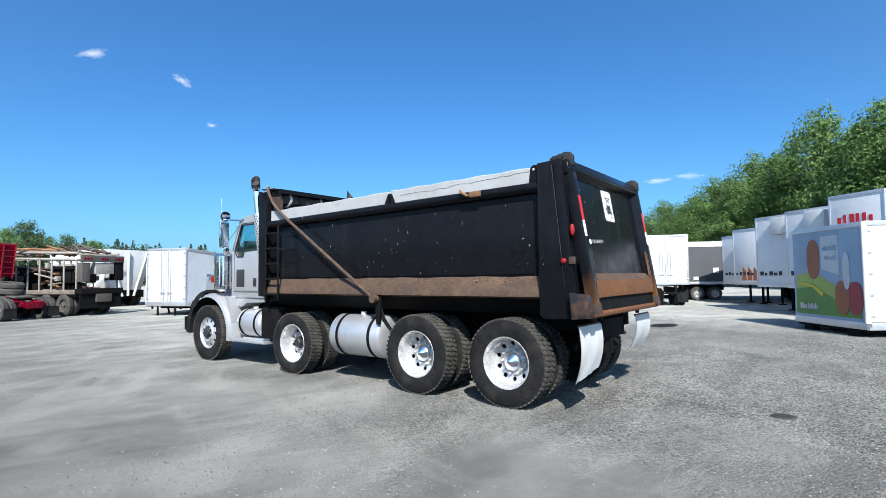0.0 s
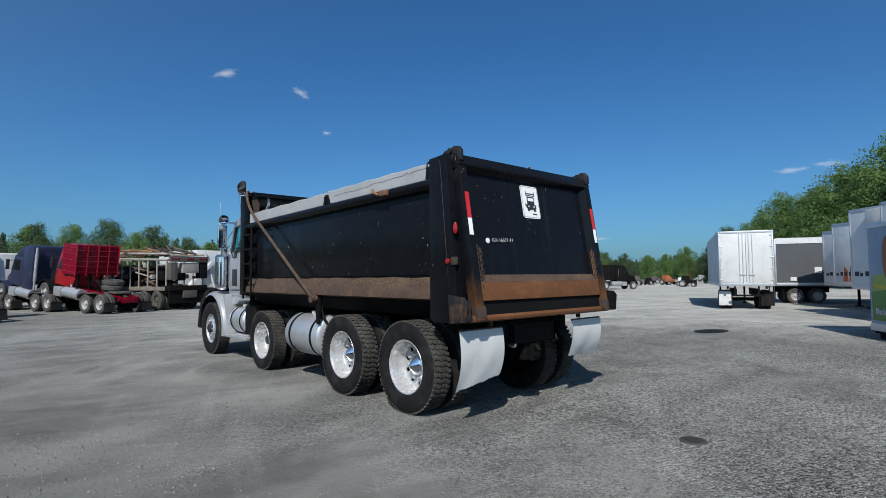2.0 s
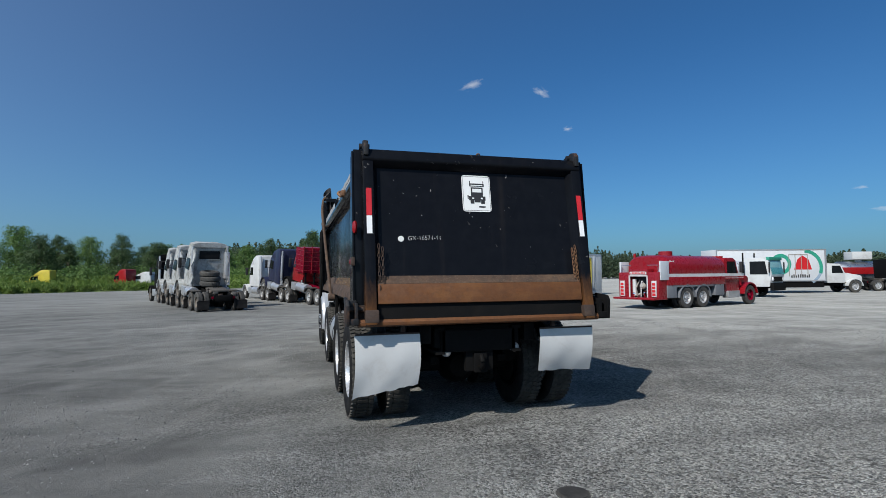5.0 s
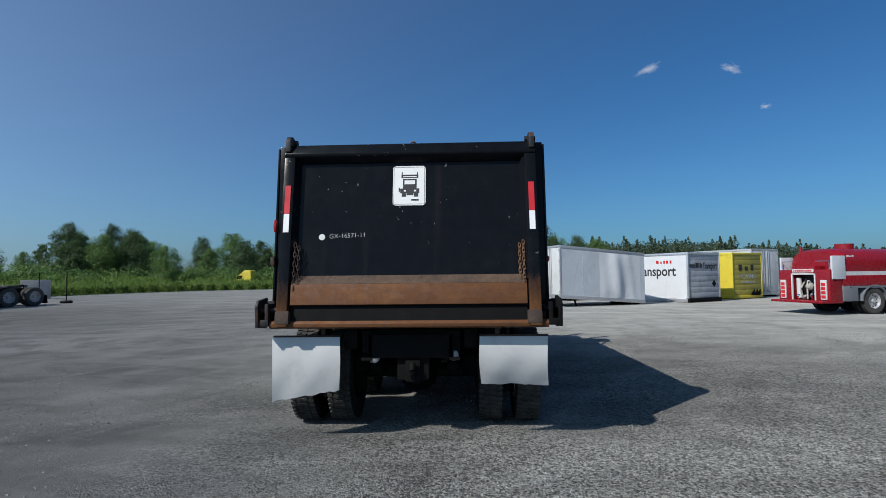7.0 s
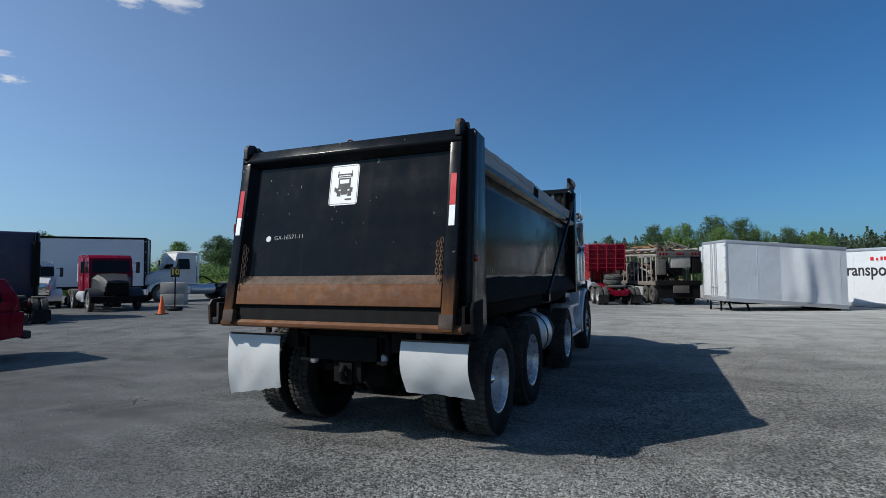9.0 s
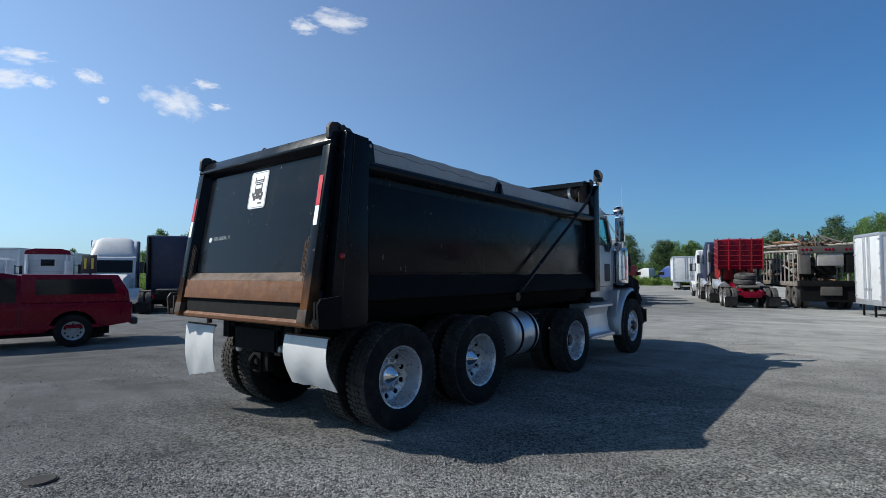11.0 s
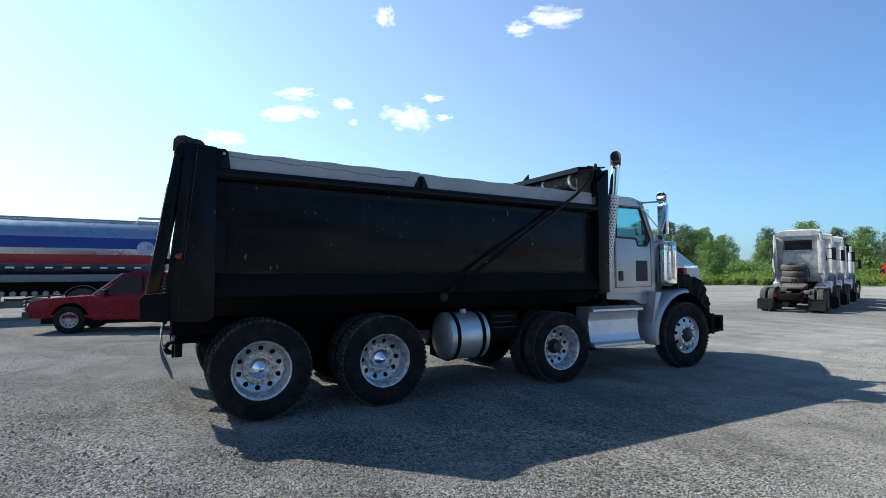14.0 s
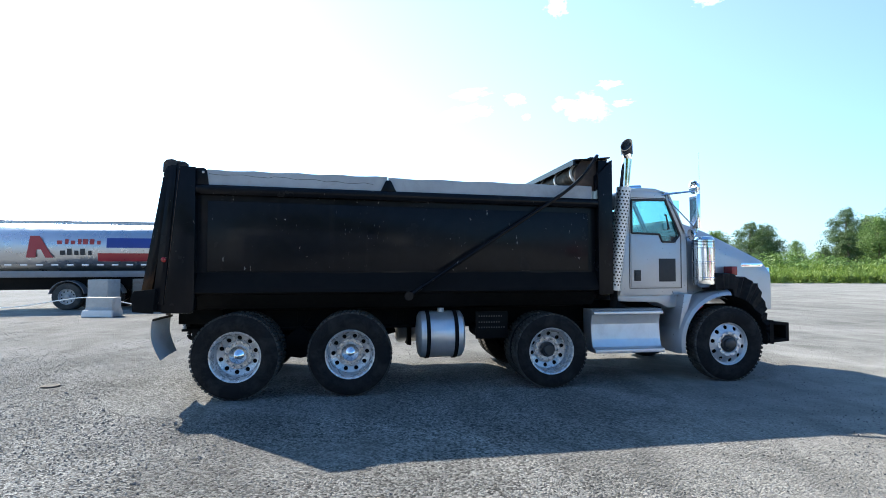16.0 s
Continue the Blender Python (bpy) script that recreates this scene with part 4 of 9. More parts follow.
def tipper_floor(t):
    bm = nb()
    box(bm, -1.11, 1.11, -0.75, 4.62, 1.245, 1.29)
    for s in (-1, 1):
        rail = nb()
        prism(rail, [(s * 1.13, 1.244), (s * 0.92, 1.06), (s * 0.86, 1.06), (s * 0.86, 1.244)], "y", -0.82, 4.6)
        part("floor_rail", rail, M["frame"], t)
        beam = nb()
        box(beam, s * 0.45 - 0.07, s * 0.45 + 0.07, -0.8, 4.5, 1.02, 1.244, 0.01)
        part("floor_beam", beam, M["frame"], t)
    floor = part("body_floor", bm, M["frame"], t, "grimy black underside of the tipper body")
    for k in range(13):
        bm = nb()
        y = -0.7 + 0.42 * k
        box(bm, -0.855, 0.855, y - 0.03, y + 0.03, 1.12, 1.243)
        part("cross_rib", bm, M["frame"], floor)
    # lip under the tailgate
    bm = nb()
    prism(bm, [(-0.93, 1.13), (-1.05, 1.125), (-1.075, 1.10), (-1.07, 1.07), (-1.04, 1.055), (-0.93, 1.06)], "x", -1.25, 1.25, 0.006)
    part("rear_lip", bm, M["rust_bright"], t, "rusty worn rear lip of the body")
    bm = nb()
    box(bm, -1.24, 1.24, -0.95, -0.80, 1.06, 1.25)
    part("rear_sill", bm, M["rust_dark"], t)


def flap_mesh(x0, x1, zt, zb0, zb1, bend, seed):
    bm = nb()
    rng = random.Random(seed)
    nx, nz = 14, 14
    g = []
    for k in range(nz + 1):
        row = []
        f = k / nz
        for i in range(nx + 1):
            u = i / nx
            z = zt + (zb0 + (zb1 - zb0) * u - zt) * f
            y = -0.925 + bend * f * f - 0.03 * math.sin(f * 3.0) + 0.010 * math.sin(u * 5 + seed) * f + 0.005 * math.sin(u * 11 + f * 6 + seed) * f
            x = x0 + (x1 - x0) * u + 0.02 * f * math.sin(3 * f + seed)
            if k == nz:
                z += rng.uniform(-0.008, 0.008)
            row.append((x, y, z))
        g.append(row)
    for dy in (0.0, 0.006):
        vs = [[bm.verts.new((p[0], p[1] + dy, p[2])) for p in row] for row in g]
        for a, b in zip(vs, vs[1:]):
            for i in range(nx):
                bm.faces.new((a[i], a[i + 1], b[i + 1], b[i]) if dy else (a[i], b[i], b[i + 1], a[i + 1]))
    return bm


def mud_flaps(t):
    for s, x0, x1, z0, z1, bend, seed in ((-1, -1.27, -0.64, 0.37, 0.48, 0.04, 1), (1, 0.64, 1.255, 0.53, 0.51, 0.09, 4)):
        bar = nb()
        box(bar, min(s * 0.64, s * 1.262), max(s * 0.64, s * 1.262), -0.918, -0.90, 0.955, 0.982, 0.004)
        box(bar, s * 0.8 - 0.02, s * 0.8 + 0.02, -0.92, -0.88, 0.99, 1.06)
        hang = part("flap_hanger", bar, M["rust_dark"], t, "rusty mud flap hanger")
        part("mud_flap", flap_mesh(x0, x1, 0.965, z0, z1, bend, seed), M["flap"], hang, "curled white plastic mud flap")


def fuel_tank(t, s, y0, y1, r, x, z, label):
    bm = nb()
    L = y1 - y0
    lathe(bm, [(0, -0.035), (r * 0.5, -0.03), (r * 0.85, -0.012), (r * 0.97, 0.012), (r, 0.035), (r, L - 0.035), (r * 0.97, L - 0.012), (r * 0.85, L + 0.012), (r * 0.5, L + 0.03), (0, L + 0.035)], 48, Matrix.Translation((x, y0, z)) @ Matrix.Rotation(radians(-90), 4, "X"))
    tank = part("fuel_tank", bm, M["alu"], t, label)
    for y in (y0 + 0.18 * L, y1 - 0.18 * L):
        bm = nb()
        lathe(bm, [(r + 0.001, -0.025), (r + 0.007, -0.024), (r + 0.007, 0.024), (r + 0.001, 0.025)], 48, Matrix.Translation((x, y, z)) @ Matrix.Rotation(radians(-90), 4, "X"))
        part("tank_strap", bm, M["rail_dull"], tank, "dull steel strap")
    bm = nb()
    cyl(bm, (x + s * 0.06, (y0 + y1) / 2, z + r - 0.01), (x + s * 0.06, (y0 + y1) / 2, z + r + 0.04), 0.045)
    part("filler_cap", bm, M["rim_grey"], tank)
    bm = nb()
    for y in (y0 + 0.18 * L, y1 - 0.18 * L):
        prism(bm, [(s * 0.44, z + 0.25), (s * 0.44, z - 0.3), (x, z - r - 0.02), (x, z - r + 0.02), (s * 0.52, z - 0.24)], "y", y - 0.03, y + 0.03)
    tagged(part("tank_bracket", bm, M["frame"], t), kind="stuff")


def cab(t):
    W = 0.99
    # side walls with a door and window opening
    for s in (-1, 1):
        bm = nb()
        a, b = s * (W - 0.05), s * W
        prism(bm, [(4.95, 1.18), (5.99, 1.18), (5.99, 2.03), (5.88, 2.03), (5.80, 1.93), (5.62, 1.93), (5.58, 2.03), (5.17, 2.05), (4.95, 2.05)], "x", a, b, 0.004)
        prism(bm, [(4.95, 2.05), (5.17, 2.05), (5.17, 2.50), (5.10, 2.60), (4.99, 2.58), (4.95, 2.50)], "x", a, b, 0.004)
        prism(bm, [(5.17, 2.50), (5.68, 2.50), (5.66, 2.62), (5.10, 2.64)], "x", a, b, 0.004)
        prism(bm, [(5.68, 2.52), (5.88, 2.03), (5.99, 2.03), (5.93, 2.14), (5.70, 2.62)], "x", a, b, 0.004)
        wall = part("cab_side", bm, M["silver"], t, "silver painted cab side")
        # door outline, handle, lower window
        bm = nb()
        for p, q in (((5.13, 1.28), (5.90, 1.28)), ((5.13, 1.28), (5.13, 2.52)), ((5.90, 1.28), (5.905, 2.0)), ((5.13, 2.535), (5.68, 2.53)), ((5.68, 2.53), (5.905, 2.0))):
            tube(bm, [(s * (W + 0.001), *p), (s * (W + 0.001), *q)], 0.006, 5)
        part("door_gap", bm, M["ink"], wall)
        bm = nb()
        prism(bm, [(5.15, 1.30), (5.885, 1.30), (5.885, 2.0), (5.80, 1.90), (5.60, 1.90), (5.56, 2.0), (5.15, 2.02)], "x", s * W, s * (W + 0.012), 0.005)
        door = part("cab_door", bm, M["silver"], wall, "silver cab door")
        bm = nb()
        box(bm, min(s * (W + 0.008), s * (W + 0.016)), max(s * (W + 0.008), s * (W + 0.016)), 5.56, 5.81, 1.37, 1.69, 0.003)
        part("lower_window", bm, M["ink"], door, "small dark lower door window")
        bm = nb()
        box(bm, min(s * (W + 0.01), s * (W + 0.018)), max(s * (W + 0.01), s * (W + 0.018)), 5.19, 5.29, 1.38, 1.53, 0.004)
        box(bm, min(s * (W + 0.016), s * (W + 0.03)), max(s * (W + 0.016), s * (W + 0.03)), 5.205, 5.275, 1.44, 1.50, 0.004)
        part("door_handle", bm, M["ink"], door, "black recessed door handle")
        bm = nb()
        box(bm, min(s * (W - 0.03), s * (W - 0.022)), max(s * (W - 0.03), s * (W - 0.022)), 5.16, 5.90, 1.9, 2.51)
        pane = part("side_window", bm, M["glass"], wall, "tinted side window")
        pane.visible_shadow = False
        bm = nb()
        tube(bm, [(s * (W + 0.012), 5.66, 2.30), (s * (W + 0.04), 5.66, 2.30), (s * (W + 0.04), 5.70, 2.10), (s * (W + 0.012), 5.70, 2.10)], 0.012, 6)
        part("grab_handle", bm, M["ink"], wall)
        bm = nb()
        rim_line = [(5.165, 2.045), (5.165, 2.505), (5.675, 2.505), (5.885, 2.025), (5.80, 1.925), (5.62, 1.925), (5.575, 2.03), (5.165, 2.045)]
        for p, q in zip(rim_line, rim_line[1:]):
            tube(bm, [(s * (W + 0.004), *p), (s * (W + 0.004), *q)], 0.015, 6)
        part("window_seal", bm, M["ink"], wall, "black rubber window seal")
    bm = nb()
    prism(bm, [(4.95, 2.50), (4.99, 2.60), (5.10, 2.655), (5.30, 2.675), (5.52, 2.67), (5.68, 2.625), (5.72, 2.58), (5.66, 2.585), (5.50, 2.625), (5.10, 2.61), (5.02, 2.56), (4.99, 2.50)], "x", -W, W, 0.008)
    roof = part("cab_roof", bm, M["silver"], t, "silver cab roof")
    for x in (-0.7, -0.2, 0.0, 0.2, 0.7):
        bm = nb()
        lathe(bm, [(0, 0.05), (0.02, 0.045), (0.035, 0.02), (0.038, 0)], 14, Matrix.Translation((x, 5.56, 2.668)))
        part("roof_lamp", bm, M["red_lens"], roof, "small red clearance lamp")
    bm = nb()
    cyl(bm, (0.62, 5.2, 2.72), (0.62, 5.5, 2.72), 0.035, 0.055)
    box(bm, 0.59, 0.65, 5.25, 5.32, 2.66, 2.72)
    part("air_horn", bm, M["chrome"], roof, "chrome air horn")
    bm = nb()
    box(bm, -W, W, 4.95, 4.99, 1.18, 2.0, 0.01)
    box(bm, -W, W, 4.95, 4.99, 2.4, 2.56, 0.01)
    for x in (-W, -0.5, 0.45, W - 0.05):
        box(bm, x, x + 0.05, 4.95, 4.99, 2.0, 2.4)
    part("cab_rear_wall", bm, M["silver"], t)
    bm = nb()
    box(bm, -W + 0.02, W - 0.02, 4.98, 6.0, 1.18, 1.24)
    box(bm, -W + 0.02, W - 0.02, 5.74, 6.02, 1.2, 2.02, 0.03)
    part("dashboard", bm, M["interior"], t)
    for x in (-0.48, 0.48):
        bm = nb()
        box(bm, x - 0.25, x + 0.25, 5.12, 5.58, 1.45, 1.62, 0.05)
        box(bm, x - 0.24, x + 0.24, 5.06, 5.18, 1.60, 2.20, 0.05)
        box(bm, x - 0.13, x + 0.13, 5.07, 5.16, 2.22, 2.38, 0.04)
        box(bm, x - 0.18, x + 0.18, 5.15, 5.5, 1.24, 1.46)
        part("seat", bm, M["interior"], t, "dark cab seat")
    bm = nb()
    ring = [(-0.48 + 0.22 * math.cos(a), 5.66 - 0.07 * math.sin(a), 1.98 + 0.2 * math.sin(a)) for a in [2 * math.pi * k / 24 for k in range(25)]]
    tube(bm, ring, 0.014, 6, False)
    tube(bm, [(-0.48, 5.66, 1.98), (-0.48, 5.85, 1.80)], 0.03)
    part("steering_wheel", bm, M["interior"], t)
    bm = nb()
    prism(bm, [(5.70, 2.60), (5.94, 2.08), (5.955, 2.085), (5.715, 2.605)], "x", -W + 0.06, W - 0.06)
    ws = part("windscreen", bm, M["glass"], t, "tinted windscreen")
    ws.visible_shadow = False
    for x in (-W, -0.02, W - 0.06):
        bm = nb()
        prism(bm, [(5.68, 2.62), (5.94, 2.06), (5.985, 2.07), (5.73, 2.62)], "x", x, x + 0.06)
        part("screen_pillar", bm, M["silver"], t)
    # cab foot and dark under side
    bm = nb()
    prism(bm, [(4.95, 1.19), (5.99, 1.19), (5.99, 1.02), (5.72, 1.0), (5.55, 1.08), (4.98, 1.10)], "x", -0.96, 0.96, 0.01)
    part("cab_sill", bm, M["silver"], t)
    bm = nb()
    box(bm, -0.6, 0.6, 4.7, 5.95, 0.75, 1.1, 0.03)
    part("cab_mount", bm, M["frame"], t)


def hood(t):
    secs = []
    for y, w, zt, zs, zb in ((5.97, 0.92, 2.27, 2.06, 1.12), (6.5, 0.80, 2.12, 1.93, 1.12), (7.0, 0.68, 1.93, 1.76, 1.08), (7.4, 0.60, 1.77, 1.62, 0.98), (7.58, 0.575, 1.69, 1.56, 0.93), (7.66, 0.56, 1.60, 1.48, 0.93)):
        secs.append([(-w, y, zb), (-w, y, zs - 0.1), (-w * 0.97, y, zs), (-w * 0.82, y, zt - 0.03), (-w * 0.45, y, zt), (w * 0.45, y, zt), (w * 0.82, y, zt - 0.03), (w * 0.97, y, zs), (w, y, zs - 0.1), (w, y, zb)])
    bm = nb()
    loft(bm, secs)
    h = part("hood", bm, M["silver"], t, "silver sloping engine hood")
    bm = nb()
    box(bm, -0.50, 0.50, 7.64, 7.70, 0.95, 1.56, 0.02)
    part("grille", bm, M["chrome"], h, "chrome radiator grille")
    for s in (-1, 1):
        bm = nb()
        prism(bm, [(7.08, 1.575), (7.44, 1.575), (7.44, 1.625), (7.08, 1.625)], "x", s * 0.585, s * 0.668, 0.003)
        part("badge", bm, M["chrome"], h, "small chrome badge on the hood")
        bm = nb()
        box(bm, min(s * 0.70, s * 0.92), max(s * 0.70, s * 0.92), 6.74, 6.83, 1.45, 1.58, 0.01)
        part("turn_lamp", bm, M["red_lens"], h, "red lamp on the hood side")
    # wings: silver rear half, black liner in front
    for s in (-1, 1):
        bm = nb()
        first = 64 if s < 0 else 86
        arc = [radians(first + (190 - first) * k / 16) for k in range(17)]
        secs = []
        for a in arc:
            c, sn = math.cos(a), math.sin(a)
            ro, ri = 0.735, 0.690
            secs.append([(s * 0.58, 6.48 + ri * c, 0.52 + ri * sn), (s * 0.58, 6.48 + ro * c, 0.52 + ro * sn), (s * 1.10, 6.48 + ro * c, 0.52 + ro * sn), (s * 1.17, 6.48 + (ro - 0.03) * c, 0.52 + (ro - 0.03) * sn), (s * 1.19, 6.48 + (ri - 0.03) * c, 0.52 + (ri - 0.03) * sn), (s * 1.12, 6.48 + ri * c, 0.52 + ri * sn)])
        loft(bm, secs)
        prism(bm, [(5.77, 0.72), (5.84, 0.72), (5.93, 1.05), (5.98, 1.20), (5.86, 1.20)], "x", s * 0.60, s * 1.12, 0.01)
        wing = part("wing", bm, M["silver"], h, "silver front wing")
        bm = nb()
        rng = random.Random(6 + s)
        secs = []
        steps = 36
        for k in range(steps + 1):
            deg = -4 + (106 if s > 0 else 90) * k / steps
            a = radians(deg)
            c, sn = math.cos(a), math.sin(a)
            ro = 0.70 + 0.22 * min(1.0, max(0.0, (deg - 22) / 34)) + rng.uniform(-0.03, 0.025) if s > 0 else 0.765 + rng.uniform(-0.008, 0.008)
            ri = 0.66 if deg < 80 else 0.75
            xo = 1.12 + rng.uniform(-0.04, 0.035) if s > 0 else 1.18 + rng.uniform(-0.008, 0.008)
            secs.append([(s * 0.55, 6.48 + ri * c, 0.52 + ri * sn), (s * 0.55, 6.48 + ro * c, 0.55 + ro * sn), (s * xo, 6.48 + ro * c, 0.55 + ro * sn), (s * xo, 6.48 + ri * c, 0.52 + ri * sn)])
        loft(bm, secs)
        part("wing_liner", bm, M["rubber"], wing, "torn black rubber wing liner")
        bm = nb()
        box(bm, min(s * 1.155, s * 1.175), max(s * 1.155, s * 1.175), 5.99, 6.10, 1.0, 1.035, 0.002, Matrix.Translation((0, 6.05, 1.02)) @ Matrix.Rotation(radians(35), 4, "X") @ Matrix.Translation((0, -6.05, -1.02)))
        part("red_reflector", bm, M["red_tape"], wing)
    # bumper: heavy black channel
    bm = nb()
    prism(bm, [(7.22, 0.50), (7.48, 0.52), (7.48, 0.78), (7.22, 0.80), (7.22, 0.76), (7.43, 0.74), (7.43, 0.56), (7.22, 0.54)], "x", -1.10, 1.10, 0.004)
    for s in (-1, 1):
        box(bm, s * 0.42 - 0.05, s * 0.42 + 0.05, 6.9, 7.26, 0.58, 0.9)
        prism(bm, [(7.16, 0.50), (7.22, 0.48), (7.22, 0.82), (7.16, 0.82)], "x", s * 1.02, s * 1.12)
    part("front_bumper", bm, M["frame"], t, "heavy black steel front bumper")


def shield(bm, r, h, seg=26, rows=64):
    """Perforated heat shield: a tube with staggered holes."""
    rings = [[bm.verts.new((r * math.cos(2 * math.pi * i / seg), r * math.sin(2 * math.pi * i / seg), h * k / rows)) for i in range(seg)] for k in range(rows + 1)]
    for k in range(rows):
        for i in range(seg):
            if k % 2 and (i + (k // 2) % 2) % 2 and 1 < k < rows - 2:
                continue
            j = (i + 1) % seg
            bm.faces.new((rings[k][i], rings[k][j], rings[k + 1][j], rings[k + 1][i]))


def cab_fittings(t):
    for s in (-1, 1):
        p0, p1 = Vector((s * 0.97, 4.90, 1.26)), Vector((s * 1.075, 5.02, 2.66))
        m = Matrix.Translation(p0) @ (p1 - p0).to_track_quat("Z", "Y").to_matrix().to_4x4()
        bm = nb()
        d = (p1 - p0).normalized()
        top = p0 + d * 1.86
        tube(bm, [p1 - d * 0.02, top - d * 0.06, top + Vector((s * 0.01, -0.01, 0.02))], [0.066, 0.066, 0.072], 24, False)
        stack = part("exhaust_pipe", bm, M["chrome"], t, "chrome exhaust stack with curved tip")
        bm = nb()
        # a slanting cut that opens outwards and to the rear
        rings = []
        for r, dz, slant in ((0.074, 0.0, 0.0), (0.078, 0.13, 1.25), (0.070, 0.13, 1.25), (0.066, 0.06, 1.2), (0.0005, 0.06, 0.0)):
            ring = []
            for k in range(28):
                dx, dy = r * math.cos(2 * math.pi * k / 28), r * math.sin(2 * math.pi * k / 28)
                ring.append(top + Vector((s * (0.01 + 0.15 * dz) + dx, -0.01 - 0.15 * dz + dy, dz - slant * (s * dx - dy) * 0.72)))
            rings.append(ring)
        loft(bm, rings, False)
        part("stack_tip", bm, M["ink"], stack, "sooty black stack opening")
        bm = nb()
        shield(bm, 0.098, (p1 - p0).length)
        bmesh.ops.transform(bm, matrix=m, verts=bm.verts)
        part("heat_shield", bm, M["alu"], stack, "perforated bright heat shield")
        # muffler coloured dark in place of the shade behind the holes
        bm = nb()
        cyl(bm, p0 + d * 0.02, p1 - d * 0.02, 0.082, seg=24)
        part("muffler", bm, M["sleeve"], stack, "muffler inside the shield, the shade of the holes in its colour")
        bm = nb()
        for z in (1.5, 2.4):
            q = p0 + d * (z - 1.26)
            box(bm, min(q.x, s * 0.8), max(q.x, s * 0.8), q.y - 0.02, q.y + 0.02, z - 0.02, z + 0.02)
        tube(bm, [p0 + d * 0.03, p0 + Vector((0, 0, -0.2)), (s * 0.6, 5.3, 0.95)], 0.06, 12)
        tagged(part("stack_bracket", bm, M["frame"], stack), kind="stuff")
        # air cleaner
        bm = nb()
        lathe(bm, [(0, 1.29), (0.07, 1.29), (0.09, 1.31), (0.145, 1.33), (0.150, 1.345), (0.150, 1.40), (0.155, 1.405), (0.155, 1.425), (0.150, 1.43), (0.150, 1.62), (0.155, 1.625), (0.155, 1.645), (0.150, 1.65), (0.150, 1.82), (0.155, 1.825), (0.155, 1.84), (0.15, 1.845), (0.148, 1.95), (0.12, 1.99), (0.05, 2.0), (0, 2.0)], 40, Matrix.Translation((s * 1.04, 6.21, 0)))
        ac = part("air_cleaner", bm, M["chrome"], t, "chrome cylindrical air cleaner")
        bm = nb()
        for z in (1.86, 1.88, 1.90, 1.92, 1.94):
            lathe(bm, [(0.1485, z), (0.152, z + 0.004), (0.1485, z + 0.008)], 36, Matrix.Translation((s * 1.04, 6.21, 0)))
        tube(bm, [(s * 1.0, 6.21, 1.5), (s * 0.8, 6.21, 1.5)], 0.05)
        tagged(part("intake_screen", bm, M["ink"], ac), kind="stuff")
        # mirrors on their frame
        bm = nb()
        tube(bm, [(s * 0.98, 5.62, 2.58), (s * 1.14, 6.04, 2.62), (s * 1.14, 6.05, 2.05), (s * 1.0, 5.97, 1.98)], 0.012, 6)
        tube(bm, [(s * 0.98, 5.66, 2.60), (s * 1.14, 6.04, 2.625)], 0.009, 6)
        tube(bm, [(s * 0.99, 5.72, 2.52), (s * 1.12, 6.03, 2.12)], 0.009, 6)
        arm = part("mirror_arm", bm, M["chrome"], t, "chrome mirror arms")
        bm = nb()
        box(bm, min(s * 1.03, s * 1.21), max(s * 1.03, s * 1.21), 6.02, 6.07, 2.10, 2.58, 0.018)
        part("side_mirror", bm, M["chrome"], arm, "tall chrome side mirror")
        bm = nb()
        box(bm, min(s * 1.04, s * 1.20), max(s * 1.04, s * 1.20), 6.014, 6.0195, 2.12, 2.56)
        part("mirror_glass", bm, M["chrome"], arm)
        bm = nb()
        lathe(bm, [(0, 0.07), (0.05, 0.06), (0.085, 0.03), (0.098, 0), (0.098, -0.012), (0.085, -0.016), (0, -0.02)], 24, Matrix.Translation((s * 1.10, 6.04, 2.685)) @ Matrix.Rotation(radians(-80), 4, "X"))
        part("spot_mirror", bm, M["chrome"], arm, "round chrome spot mirror")
        bm = nb()
        lathe(bm, [(0, 0.06), (0.045, 0.05), (0.07, 0.025), (0.078, 0), (0, -0.012)], 20, Matrix.Translation((s * 1.08, 6.0, 2.02)) @ Matrix.Rotation(radians(-75), 4, "X"))
        part("convex_mirror", bm, M["chrome"], arm)
        bm = nb()
        tube(bm, [(s * 1.145, 6.08, 2.10), (s * 1.15, 6.10, 2.6), (s * 1.145, 6.09, 3.17 if s > 0 else 3.02)], [0.006, 0.005, 0.003], 6)
        part("antenna", bm, M["placard"], arm, "thin white whip antenna")
    # steps and boxes below the cab
    bm = nb()
    prism(bm, [(0.80, 1.0), (1.09, 1.0), (1.16, 0.975), (1.16, 0.94), (1.08, 0.93), (1.05, 0.80), (1.07, 0.60), (1.10, 0.50), (1.19, 0.475), (1.19, 0.43), (0.80, 0.43)], "y", 4.53, 5.52, 0.006)
    step = part("cab_step", bm, M["alu"], t, "aluminium step box below the cab door")
    for z, x0, x1 in ((1.003, 0.98, 1.155), (0.479, 1.10, 1.185)):
        bm = nb()
        for k in range(30):
            y = 4.56 + 0.032 * k
            box(bm, x0, x1, y, y + 0.012, z - 0.004, z + 0.006)
        part("tread_plate", bm, M["rim_grey"], step)
    bm = nb()
    box(bm, -1.16, -0.75, 4.72, 5.72, 0.40, 0.445, 0.008)
    box(bm, -1.0, -0.8, 4.8, 5.6, 0.445, 0.47)
    part("running_step", bm, M["alu"], t, "aluminium running step")
    bm = nb()
    box(bm, -1.10, -0.62, 4.42, 4.90, 0.50, 1.02, 0.02)
    part("battery_box", bm, M["frame"], t, "black battery box")
    fuel_tank(t, -1, 4.95, 5.62, 0.25, -0.88, 0.73, "small ribbed aluminium tank by the cab")


